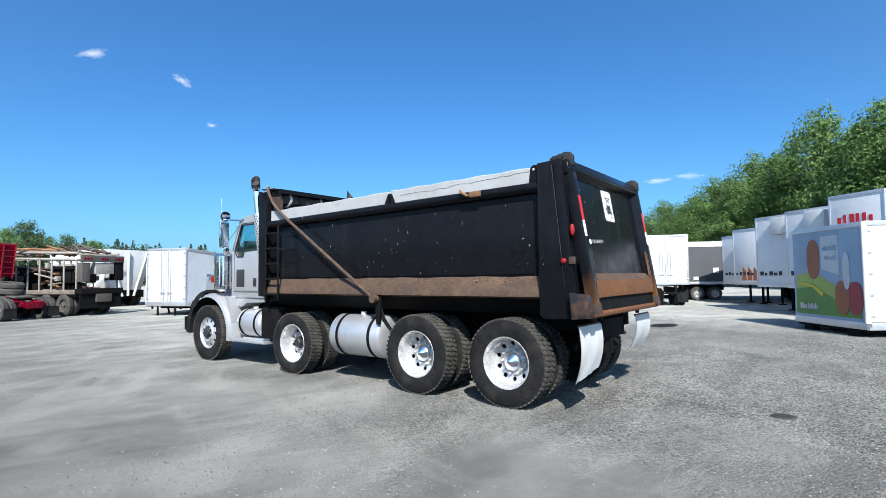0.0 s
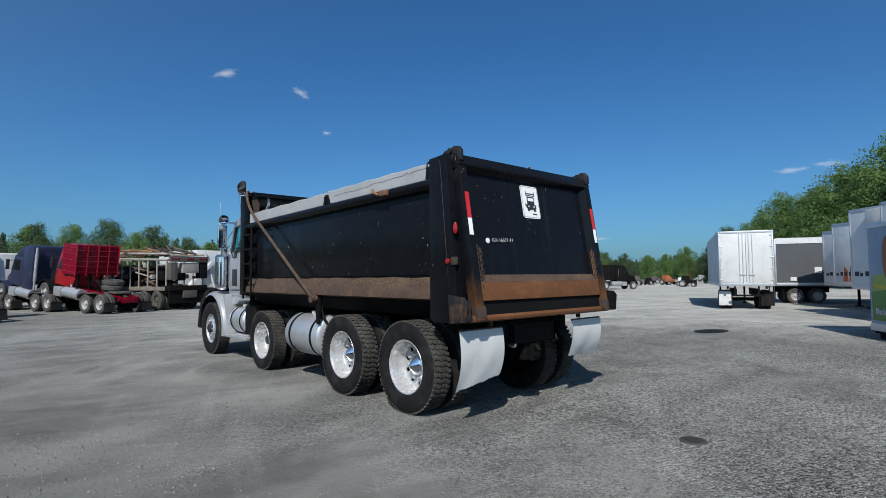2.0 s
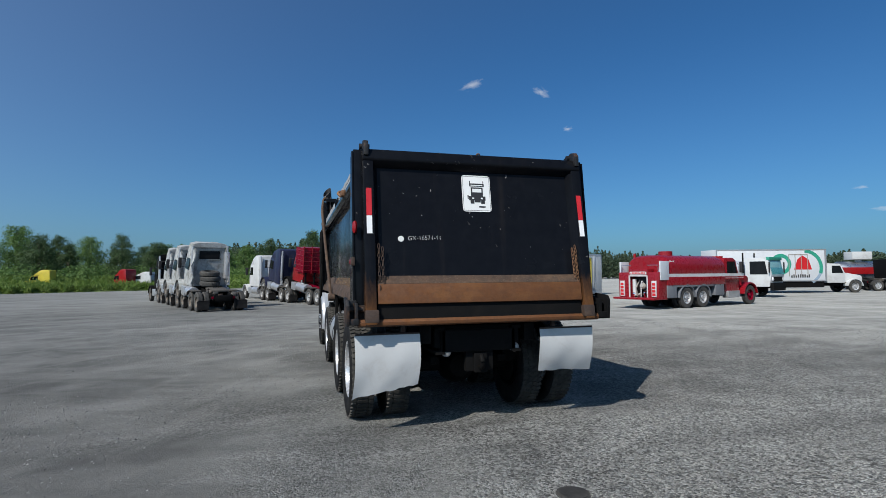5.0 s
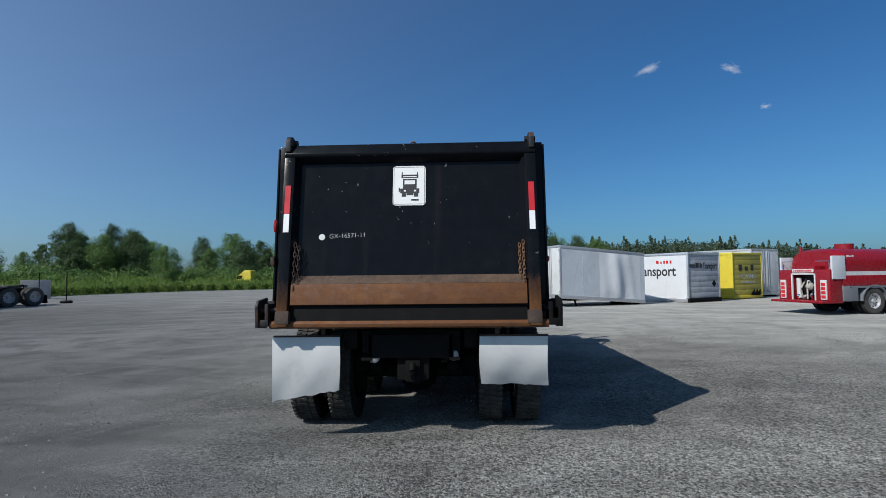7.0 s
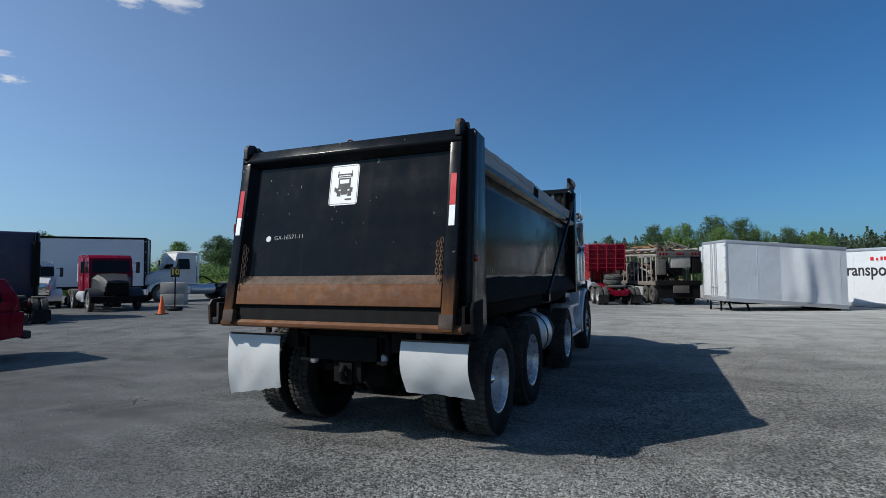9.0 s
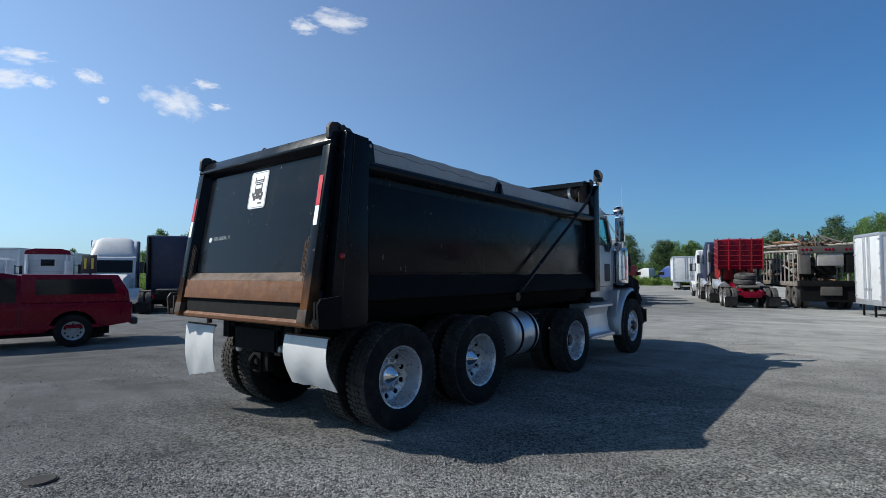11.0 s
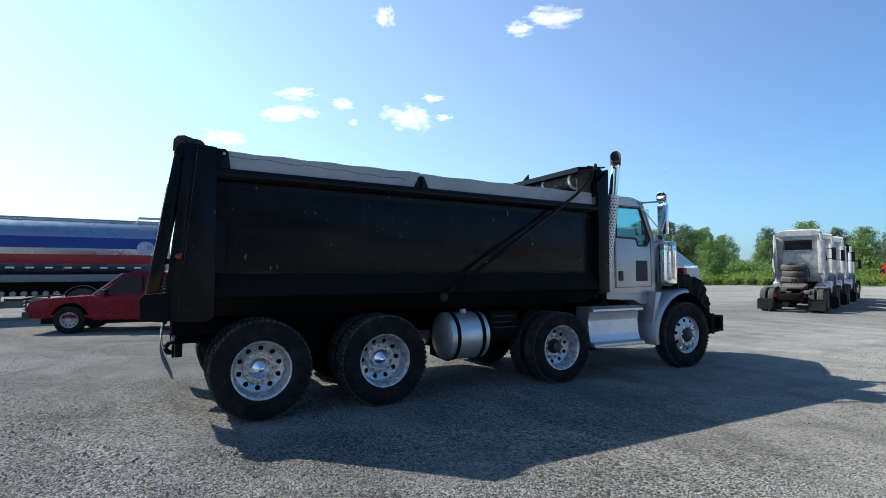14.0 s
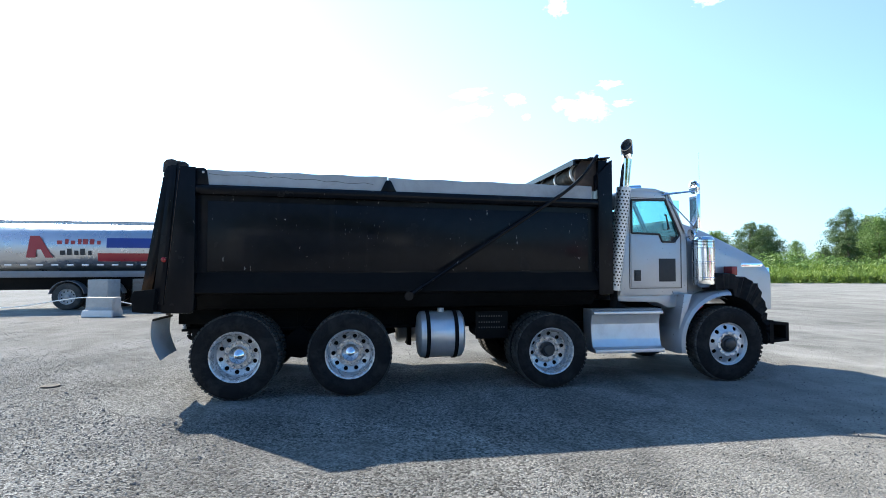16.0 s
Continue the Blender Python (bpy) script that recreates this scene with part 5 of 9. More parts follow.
def air_tanks(t):
    for s in (-1, 1):
        for y in (3.05, 3.3):
            bm = nb()
            cyl(bm, (s * 0.5, y, 0.72), (s * 0.86, y, 0.72), 0.09)
            part("air_tank", bm, M["frame"], t)
    bm = nb()
    box(bm, 0.86, 0.885, 2.98, 3.42, 0.62, 0.98, 0.004)
    plate = part("step_plate", bm, M["frame"], t, "black plate with small white lettering")
    bm = nb()
    for k, (w, z) in enumerate(((0.32, 0.91), (0.30, 0.83), (0.34, 0.76))):
        y = 3.02
        while y < 3.02 + w:
            box(bm, 0.885, 0.887, y, y + 0.016, z, z + 0.018)
            y += 0.034
    tagged(part("lettering", bm, M["machine"], plate), kind="stuff")


def dump_truck():
    t = thing("dump_truck", Matrix.Identity(4), "black and silver four-axle tipper truck with a rusty body", "dump truck")
    chassis(t)
    hoses(t)
    tipper_floor(t)
    front_bulkhead(t)
    for s in (-1, 1):
        body_side(t, s)
        rear_post(t, s)
    tailgate(t)
    tarp_gear(t)
    mud_flaps(t)
    fuel_tank(t, -1, 2.03, 3.03, 0.31, -0.92, 0.665, "large dented aluminium fuel tank")
    fuel_tank(t, 1, 2.21, 2.77, 0.30, 0.92, 0.705, "short polished aluminium tank")
    air_tanks(t)
    cab(t)
    hood(t)
    cab_fittings(t)
    for s in (-1, 1):
        for y in (-0.01, 1.335):
            add_wheel(t, 1.13, y, 0.512, s, "drive")
            add_wheel(t, 0.755, y, 0.512, s, "inner")
        add_wheel(t, 1.10, 3.92, 0.482, s, "tag")
        add_wheel(t, 0.745, 3.92, 0.482, s, "tag_inner")
        add_wheel(t, 1.07, 6.48, 0.512, s, "front")


M["machine"] = surface("dirty_machine_steel", (0.085, 0.080, 0.072), 0.7, 0, 0.35, 6, 1.2, dirt=(0.07, 0.045, 0.028), dirt_at=(0.45, 0.7), bump=0.3)
M["crumbs"] = surface("gravel_crumb", (0.19, 0.125, 0.075), 0.9, 0, 0.3, 30, 4)
dump_truck()


# ---------------------------------------------------------------- vehicles standing round the yard
M.update(
    white=surface("white_vehicle_paint", (0.56, 0.57, 0.57), 0.45, 0, 0.07, 10, 0.8, dirt=(0.33, 0.31, 0.28), dirt_at=(0.5, 0.78), dirt_amount=0.6, bump=0.05),
    white_sheet=surface("white_trailer_sheet", (0.60, 0.62, 0.64), 0.5, 0, 0.05, 6, 0.5, dirt=(0.42, 0.41, 0.39), dirt_at=(0.55, 0.8), dirt_amount=0.5, bump=0.35, bump_scale=0.9, dist=0.05),
    grey_sheet=surface("pale_grey_sheet", (0.52, 0.55, 0.58), 0.5, 0, 0.07, 5, 0.5, dirt=(0.33, 0.33, 0.33), dirt_at=(0.5, 0.8), dirt_amount=0.5, bump=0.5, bump_scale=0.8, dist=0.08),
    roller=surface("dirty_roller_door", (0.40, 0.42, 0.45), 0.6, 0, 0.1, 8, 1.0, dirt=(0.16, 0.14, 0.12), dirt_at=(0.5, 0.75)),
    curtain=surface("dark_curtain", (0.060, 0.066, 0.075), 0.7, 0, 0.15, 6, 0.7, bump=0.3, bump_scale=3, dist=0.03),
    yellow=surface("yellow_paint", (0.62, 0.50, 0.045), 0.5, 0, 0.1, 7, 0.8, dirt=(0.28, 0.22, 0.06), dirt_at=(0.5, 0.8), dirt_amount=0.5),
    yellow_dull=surface("dull_yellow_door", (0.36, 0.31, 0.05), 0.6, 0, 0.12, 8, 1.2, dirt=(0.16, 0.13, 0.06), dirt_at=(0.5, 0.75)),
    red=surface("red_vehicle_paint", (0.27, 0.008, 0.011), 0.32, 0, 0.1, 8, 0.9, dirt=(0.13, 0.035, 0.03), dirt_at=(0.5, 0.8), dirt_amount=0.5, bump=0.05),
    fire_red=surface("crimson_vehicle_paint", (0.24, 0.007, 0.014), 0.28, 0, 0.1, 8, 0.9, dirt=(0.12, 0.02, 0.02), dirt_at=(0.5, 0.8), dirt_amount=0.4, bump=0.04),
    locker_grey=surface("grey_locker_paint", (0.17, 0.18, 0.20), 0.45, 0, 0.2, 6, 1.0, bump=0.1),
    red_dark=surface("dull_red_paint", (0.165, 0.0015, 0.015), 0.24, 0, 0.1, 8, 0.9, dirt=(0.16, 0.006, 0.013), dirt_at=(0.55, 0.85), dirt_amount=0.2, bump=0.02),
    blue=surface("dark_blue_paint", (0.018, 0.022, 0.055), 0.4, 0, 0.12, 8, 0.9, dirt=(0.08, 0.08, 0.09), dirt_at=(0.5, 0.8), dirt_amount=0.5),
    blue_mid=surface("blue_paint", (0.05, 0.09, 0.28), 0.4, 0, 0.1, 8, 0.9),
    blue_stripe=surface("blue_stripe", (0.012, 0.035, 0.22), 0.35, 0, 0.15, 4, 0.8, bump=0.0),
    red_stripe=surface("red_stripe", (0.30, 0.02, 0.03), 0.35, 0, 0.15, 4, 0.8, bump=0.0),
    tank_alu=surface("dull_tank_aluminium", (0.40, 0.42, 0.46), 0.30, 0.9, 0.08, 3, 0.6, dirt=(0.30, 0.30, 0.30), dirt_at=(0.5, 0.8), dirt_amount=0.4, bump=0.08, bump_scale=1.2, dist=0.03),
    green=surface("green_graphic", (0.11, 0.27, 0.045), 0.5, 0, 0.3, 3, 0.8, bump=0.0),
    teal=surface("teal_graphic", (0.03, 0.30, 0.20), 0.5, 0, 0.2, 5, 0.8, bump=0.0),
    lime=surface("lime_graphic", (0.36, 0.43, 0.09), 0.5, 0, 0.15, 5, 0.8, bump=0.0),
    skyblue=surface("blue_graphic", (0.32, 0.42, 0.53), 0.5, 0, 0.25, 1.2, 0.5, bump=0.0),
    orange=surface("orange_brown_graphic", (0.36, 0.115, 0.04), 0.5, 0, 0.35, 6, 1.0, bump=0.0),
    cone=surface("orange_plastic", (0.75, 0.13, 0.03), 0.5, 0, 0.1, bump=0.0),
    white_old=surface("old_white_paint", (0.42, 0.43, 0.42), 0.5, 0, 0.12, 9, 1.3, dirt=(0.13, 0.12, 0.10), dirt_at=(0.44, 0.66), dirt_amount=0.75, bump=0.05),
    concrete=surface("cast_concrete", (0.38, 0.37, 0.35), 0.9, 0, 0.15, 9, 1.0, dirt=(0.22, 0.20, 0.18), dirt_at=(0.5, 0.75), bump=0.5),
    dull_steel=surface("dull_brown_steel", (0.20, 0.18, 0.155), 0.7, 0.1, 0.3, 6, 1.2, dirt=(0.10, 0.06, 0.04), dirt_at=(0.45, 0.68), bump=0.3),
    pale_steel=surface("pale_worn_steel", (0.33, 0.31, 0.28), 0.6, 0.1, 0.2, 6, 1.2, dirt=(0.2, 0.14, 0.09), dirt_at=(0.5, 0.7), bump=0.3),
)

for key, gloss in (("red_dark", 0.2), ("dark_glass", 0.16)):
    M[key].node_tree.nodes["Principled BSDF"].inputs["Specular IOR Level"].default_value = gloss

_bw = {}


def bg_wheel(parent, x, y, r=0.51, s=1, w=0.26, rim="rim_grey", tyre="rubber_dusty", dual=False):
    """A wheel of a vehicle in the background, face to the side s."""
    key = (r, w, rim, tyre)
    if key not in _bw:
        bm = nb()
        h = w / 2
        lathe(bm, [(r * 0.57, -h * 0.8), (r * 0.8, -h), (r * 0.95, -h * 0.9), (r, -h * 0.65), (r, h * 0.65), (r * 0.95, h * 0.9), (r * 0.8, h), (r * 0.57, h * 0.8)], 32, close=True)
        for k in range(40):
            a = 2 * math.pi * k / 40
            for hh in (-0.45, 0.45):
                box(bm, r * 0.985, r * 1.012, -0.018, 0.018, h * (hh - 0.3), h * (hh + 0.3), 0, Matrix.Rotation(a + (0.07 if hh > 0 else 0), 4, "Z"))
        t = mesh_of("wheel", bm, M[tyre])
        bm = nb()
        lathe(bm, [(r * 0.58, h * 0.75), (r * 0.585, h * 0.85), (r * 0.55, h * 0.8), (r * 0.52, h * 0.2)], 32)
        holed_disc(bm, r * 0.30, r * 0.525, h * 0.15, h * 0.2, 10, r * 0.36, r * 0.47, 2)
        lathe(bm, [(0, h * 0.75), (r * 0.12, h * 0.7), (r * 0.16, h * 0.55), (r * 0.17, h * 0.1), (r * 0.31, h * 0.16)], 24)
        d = mesh_of("rim", bm, M[rim])
        bm = nb()
        cyl(bm, (0, 0, -h * 0.7), (0, 0, -h * 0.1), r * 0.5, seg=24)
        _bw[key] = (t, d, mesh_of("brake_drum", bm, M["frame"]))
    t, d, b = _bw[key]
    for k in range(2 if dual else 1):
        wheel = part("wheel", t, None, parent, m=Matrix.Translation((s * (x - 0.32 * k), y, r)) @ to_side(s))
        part("rim", d, None, wheel)
        part("brake_drum", b, None, wheel)


def tractor_unit(name, m, paint, label, sleeper=False, roof=3.0, rack=None, tyre_load=0, flaps=True, hood_mat=None, sleeper_mat=None, side_mat=None, rim="rim_grey", frame="frame", group="", cy=None, deep=1.75, tilt=0.0, tyre_y=1.15, seed=1, stack="alu"):
    """A road tractor; y ahead, the origin on the ground midway between its driven axles."""
    t = thing(name, m, label, "truck tractor", group)
    cy = cy or (2.75 if not sleeper else 3.35)
    bm = nb()
    for s in (-1, 1):
        box(bm, s * 0.42 - 0.05, s * 0.42 + 0.05, -1.35, cy + 2.6, 0.72, 0.98)
    for y in (-1.3, 0, 1.2, 2.2):
        box(bm, -0.42, 0.42, y - 0.06, y + 0.06, 0.74, 0.96)
    box(bm, -0.40, 0.40, -1.40, -1.35, 0.66, 0.92, 0.02)
    box(bm, -0.62, 0.62, -1.30, -1.24, 0.80, 0.88, 0.01)
    part("chassis_frame", bm, M[frame], t)
    bm = nb()
    for y in (-0.66, 0.66):
        cyl(bm, (-0.95, y, 0.5), (0.95, y, 0.5), 0.08)
        lathe(bm, [(0, -0.2), (0.16, -0.14), (0.2, 0), (0.16, 0.14), (0, 0.2)], 14, Matrix.Translation((0, y, 0.5)) @ Matrix.Rotation(radians(90), 4, "X"))
        for s in (-1, 1):
            cyl(bm, (s * 0.55, y - 0.3, 0.6), (s * 0.55, y - 0.3, 0.85), 0.13)
    part("axle", bm, M["frame"], t)
    bm = nb()
    prism(bm, [(-0.45, -0.75), (0.45, -0.75), (0.48, 0.4), (0.25, 0.55), (-0.25, 0.55), (-0.48, 0.4)], "z", 1.06, 1.15, 0.02)
    box(bm, -0.5, 0.5, -0.2, 0.2, 0.96, 1.08)
    part("fifth_wheel", bm, M["machine"], t, "greasy steel fifth wheel coupling")
    for s in (-1, 1):
        for y in (-0.66, 0.66):
            bg_wheel(t, 1.07, y, 0.51, s, rim=rim, dual=True)
        bg_wheel(t, 1.05, cy + 2.15, 0.51, s, rim=rim)
        if flaps:
            bm = nb()
            prism(bm, [(-1.30, 0.12), (-1.285, 0.12), (-1.235, 0.56), (-1.25, 0.56)], "x", s * 0.98 - 0.28, s * 0.98 + 0.28)
            tube(bm, [(s * 0.45, -1.24, 0.80), (s * 0.72, -1.24, 0.57), (s * 1.22, -1.24, 0.57)], 0.022, 6)
            part("mud_flap", bm, M["rubber"], t, "black rubber mud flap")
        bm = nb()
        cyl(bm, (s * 0.86, max(1.25, cy - 1.15), 0.72), (s * 0.86, cy + 0.4, 0.72), 0.31, seg=28)
        part("fuel_tank", bm, M["alu"], t, "dull aluminium fuel tank")
        bm = nb()
        box(bm, s * 0.92 - 0.26, s * 0.92 + 0.26, cy + 0.45, cy + 1.15, 0.45, 0.95, 0.03)
        part("cab_step", bm, M["alu"], t)
    # cab
    bm = nb()
    c = M[paint]
    prism(bm, [(cy, 1.05), (cy + 1.45, 1.05), (cy + 1.45, 1.95), (cy + 1.16, roof - 0.14 if not sleeper else 2.75), (cy + 1.0, roof - 0.03 if not sleeper else 2.85), (cy + 0.1, roof if not sleeper else 2.88), (cy, roof - 0.1 if not sleeper else 2.8)], "x", -1.0, 1.0, 0.04)

    def shoulders(bm):
        # day cabs lean in above the waist
        if not sleeper:
            for v in bm.verts:
                if v.co.z > 2.0:
                    v.co.x *= 1 - 0.17 * (v.co.z - 2.0) / (roof - 2.0)
        return bm

    body = part("cab", shoulders(bm), c, t)
    bm = nb()
    prism(bm, [(cy + 1.46, 1.98), (cy + 1.21, 2.62), (cy + 1.19, 2.60), (cy + 1.43, 1.98)], "x", -0.86, 0.86)
    part("windscreen", bm, M["dark_glass"], body, "dark windscreen")
    for s in (-1, 1):
        bm = nb()
        prism(bm, [(cy + 0.42, 1.95), (cy + 1.30, 1.95), (cy + 1.08, 2.58), (cy + 0.42, 2.58)], "x", s * 0.996, s * 1.006)
        part("side_window", shoulders(bm), M["dark_glass"], body)
        bm = nb()
        box(bm, min(s * 1.18, s * 1.36), max(s * 1.18, s * 1.36), cy + 1.25, cy + 1.33, 1.95, 2.55, 0.03)
        tube(bm, [(s * 1.0, cy + 1.2, 2.5), (s * 1.25, cy + 1.29, 2.48)], 0.02, 6)
        tube(bm, [(s * 1.0, cy + 1.35, 2.0), (s * 1.25, cy + 1.29, 2.02)], 0.02, 6)
        part("side_mirror", bm, M["ink"], body, "black door mirror")
    if not sleeper:
        bm = nb()
        box(bm, -0.6, 0.6, cy - 0.004, cy + 0.02, roof - 0.92, roof - 0.36, 0.06)
        part("rear_window", bm, M["dark_glass"], body, "dark rear cab window")
        bm = nb()
        loft(bm, [[(x * k, y, z) for x, z in ((-0.86, roof - 0.20), (-0.90, roof - 0.03), (-0.6, roof + 0.05), (0.6, roof + 0.05), (0.90, roof - 0.03), (0.86, roof - 0.20))] for y, k in ((cy - 0.10, 0.98), (cy + 0.3, 1.02), (cy + 1.0, 0.96), (cy + 1.12, 0.88))])
        part("roof_cap", bm, c, body, "rounded white roof cap" if paint.startswith("white") else "")
        for q, (x0, x1, dy) in enumerate(((-1.02, -0.95, 0.42), (0.95, 1.0, 0.26)) if tilt else ()):
            bm = nb()
            fs = []
            for i in range(7):
                z = 1.25 + (roof - 1.55) * i / 6
                lean = 0.10 * math.sin(i * 1.7 + q)
                k = 1 - 0.17 * max(0.0, z - 2.0) / (roof - 2.0)
                fs.append([(x0 * k, cy + 0.03, z), (x0 * k + lean * 0.5, cy - dy - lean, z), (x1 * k + lean * 0.5, cy - dy - lean, z), (x1 * k, cy + 0.03, z)])
            loft(bm, fs)
            part("side_extender", bm, c, body, "bent side extender panel")
        bm = nb()
        for x in (-0.3, 0.0, 0.35):
            tube(bm, curve_pts([(x, cy - 0.02, 1.75), (x + 0.1, cy - 0.4, 1.35), (x * 0.5, cy - 0.9, 1.5), (x * 0.4, cy - 1.6, 1.15)], 5), 0.018, 6)
        part("air_hose", bm, M["rubber"], t)
    else:
        zt = roof
        bm = nb()
        prism(bm, [(cy - deep, 1.0), (cy, 1.0), (cy, zt - 0.25), (cy - 0.4, zt), (cy - deep + 0.1, zt), (cy - deep, zt - 0.08)], "x", -1.06, 1.06, 0.09)
        box_ob = part("sleeper", bm, M[sleeper_mat or paint], t, "tall sleeper box behind the cab")
        if side_mat:
            for s in (-1, 1):
                bm = nb()
                prism(bm, [(cy - deep - 0.1, 1.1), (cy - 0.35, 1.1), (cy - 0.15, 1.9), (cy - 0.45, zt - 0.05), (cy - deep - 0.1, zt - 0.02)], "x", s * 1.05, s * 1.12, 0.02)
                part("side_fairing", bm, M[side_mat], box_ob, "blue side fairing")
        if sleeper_mat == "white":
            bm = nb()
            prism(bm, [(-1.10, zt - 0.10), (1.10, zt - 0.10), (1.02, zt + 0.14), (0.6, zt + 0.24), (-0.6, zt + 0.24), (-1.02, zt + 0.14)], "y", cy - deep - 0.03, cy + 0.1, 0.05)
            part("roof_crown", bm, c, box_ob, "red roof crown")
        if zt < 3.0 or sleeper_mat == "white":
            bm = nb()
            box(bm, -0.32, 0.32, cy - deep - 0.012, cy - deep + 0.02, zt - 0.75, zt - 0.38, 0.01)
            part("rear_window", bm, M["dark_glass"], box_ob, "small dark rear window")
            for q in range(6):
                bm = nb()
                z = 1.15 + q * (zt - 1.3) / 6
                box(bm, -1.0, 1.0, cy - deep - 0.006, cy - deep + 0.01, z, z + 0.015)
                part("seam", bm, M["roller"], box_ob)
        bm = nb()
        prism(bm, [(cy - 0.3, zt - 0.02), (cy, zt - 0.10), (cy + 0.45, zt - 0.35 * (zt - 2.8)), (cy + 0.9, 2.92), (cy + 1.1, 2.80), (cy + 0.9, 2.74), (cy - 0.3, 2.74)], "x", -1.02, 1.02, 0.10)
        part("roof_fairing", bm, c, t)
    if side_mat:
        bm = nb()
        secs = []
        for q in range(9):
            f = q / 8
            y, z = cy + 1.15 - 1.5 * f, 2.7 + (roof + 0.12 - 2.7) * math.sin(f * math.pi / 2) ** 0.8
            w = 1.04 - 0.05 * f
            secs.append([(w * math.copysign(abs(math.cos(a)) ** 0.45, math.cos(a)), y, 2.55 + (z - 2.55) * math.sin(a) ** 0.45) for a in [math.pi * i / 16 for i in range(17)]])
        loft(bm, secs)
        part("wind_deflector", bm, c, t, "rounded white wind deflector")
    # hood and wings
    secs = []
    hy = cy + 1.45
    for y, w, zt in ((hy, 0.9, 1.95), (hy + 0.5, 0.78, 1.85), (hy + 1.0, 0.66, 1.72), (hy + 1.35, 0.58, 1.58), (hy + 1.42, 0.55, 1.45)):
        secs.append([(-w, y, 1.0), (-w, y, zt - 0.25), (-w * 0.8, y, zt - 0.04), (0, y, zt), (w * 0.8, y, zt - 0.04), (w, y, zt - 0.25), (w, y, 1.0)])
    bm = nb()
    loft(bm, secs)
    hood_ob = part("hood", bm, M[hood_mat or paint], t)
    for s in (-1, 1):
        bm = nb()
        fs = []
        for k in range(13):
            a = radians(10 + 160 * k / 12)
            cc, sn = math.cos(a), math.sin(a)
            fs.append([(s * 0.55, cy + 2.15 + 0.64 * cc, 0.5 + 0.64 * sn), (s * 0.55, cy + 2.15 + 0.70 * cc, 0.5 + 0.70 * sn), (s * 1.2, cy + 2.15 + 0.70 * cc, 0.5 + 0.70 * sn), (s * 1.2, cy + 2.15 + 0.64 * cc, 0.5 + 0.64 * sn)])
        loft(bm, fs)
        part("wing", bm, M[hood_mat or paint], hood_ob)
        bm = nb()
        cyl(bm, (s * 0.92, cy - 0.12 - deep * sleeper, 1.0), (s * 0.92, cy - 0.12 - deep * sleeper, 1.5), 0.06)
        cyl(bm, (s * 0.92, cy - 0.12 - deep * sleeper, 1.5), (s * 0.92, cy - 0.12 - deep * sleeper, roof - 0.45), 0.085 if s < 0 else 0.15)
        cyl(bm, (s * 0.92, cy - 0.12 - deep * sleeper, roof - 0.45), (s * 0.92, cy - 0.12 - deep * sleeper, roof - 0.1), 0.06)
        part("exhaust_pipe", bm, M[stack], t, "bright exhaust stack" if stack == "alu" else "black exhaust stack")
    bm = nb()
    box(bm, -0.5, 0.5, hy + 1.40, hy + 1.46, 0.85, 1.45, 0.02)
    part("grille", bm, M["frame" if hood_mat == "ink" else "chrome"], hood_ob)
    bm = nb()
    box(bm, -1.2, 1.2, hy + 1.45, hy + 1.62, 0.45, 0.78, 0.04)
    part("front_bumper", bm, M["frame" if hood_mat == "ink" else "alu"], t)
    if rack:
        # headache rack: red cage of bars behind the cab
        rm = M[rack]
        bm = nb()
        box(bm, -1.1, 1.1, cy - 0.7, cy - 0.6, 1.75, 3.42, 0.02)
        part("cage_back", bm, M["red_dark"], t, "red plate of the headache rack")
        for x in (-1.12, -0.56, 0.0, 0.56, 1.12):
            bm = nb()
            tube(bm, [(x, cy - 0.76, 1.7), (x, cy - 0.76, 3.5)], 0.035, 8)
            part("cage_post", bm, rm, t)
        for k in range(6):
            bm = nb()
            z = 1.93 + 0.29 * k
            tube(bm, [(-1.14, cy - 0.77, z), (1.14, cy - 0.77, z)], 0.022, 6)
            part("cage_bar", bm, rm, t)
        for x in (-0.9, -0.3, 0.3, 0.9):
            bm = nb()
            box(bm, x - 0.05, x + 0.05, cy - 0.72, cy - 0.62, 0.95, 1.76, 0.01)
            part("cage_foot", bm, M["frame"], t)
        for s in (-1, 1):
            for k in range(5):
                bm = nb()
                z = 1.9 + 0.33 * k
                tube(bm, [(s * 1.14, cy - 0.75, z), (s * 1.14, cy + 0.6, z)], 0.022, 6)
                part("cage_bar", bm, rm, t)
            bm = nb()
            box(bm, s * 1.11 - 0.02, s * 1.11 + 0.02, cy - 0.75, cy + 0.6, 1.75, 3.38)
            part("cage_side", bm, M["red_dark"], t)
    for k in range(tyre_load):
        bm = nb()
        lathe(bm, [(0.30, 0), (0.44, -0.02), (0.52, 0.05), (0.53, 0.13), (0.52, 0.21), (0.44, 0.28), (0.30, 0.26)], 28, Matrix.Translation((0.05 * (k % 2) - 0.12, tyre_y + 0.05 * k, 1.16 + 0.27 * k)), close=True)
        part("spare_tyre", bm, M["rubber_dusty"], t, "old tyre lying on the frame")
    for s in (-1, 1):
        bm = nb()
        prism(bm, [(1.32, 0.80), (1.18, 1.02), (0.72, 1.10), (0.10, 1.06), (0.10, 1.03), (0.72, 1.07), (1.16, 0.99), (1.29, 0.79)], "x", s * 0.72, s * 1.24, 0.004)
        part("quarter_fender", bm, M["machine"], t, "dusty quarter fender")
    rng = random.Random(seed + int(cy * 10))
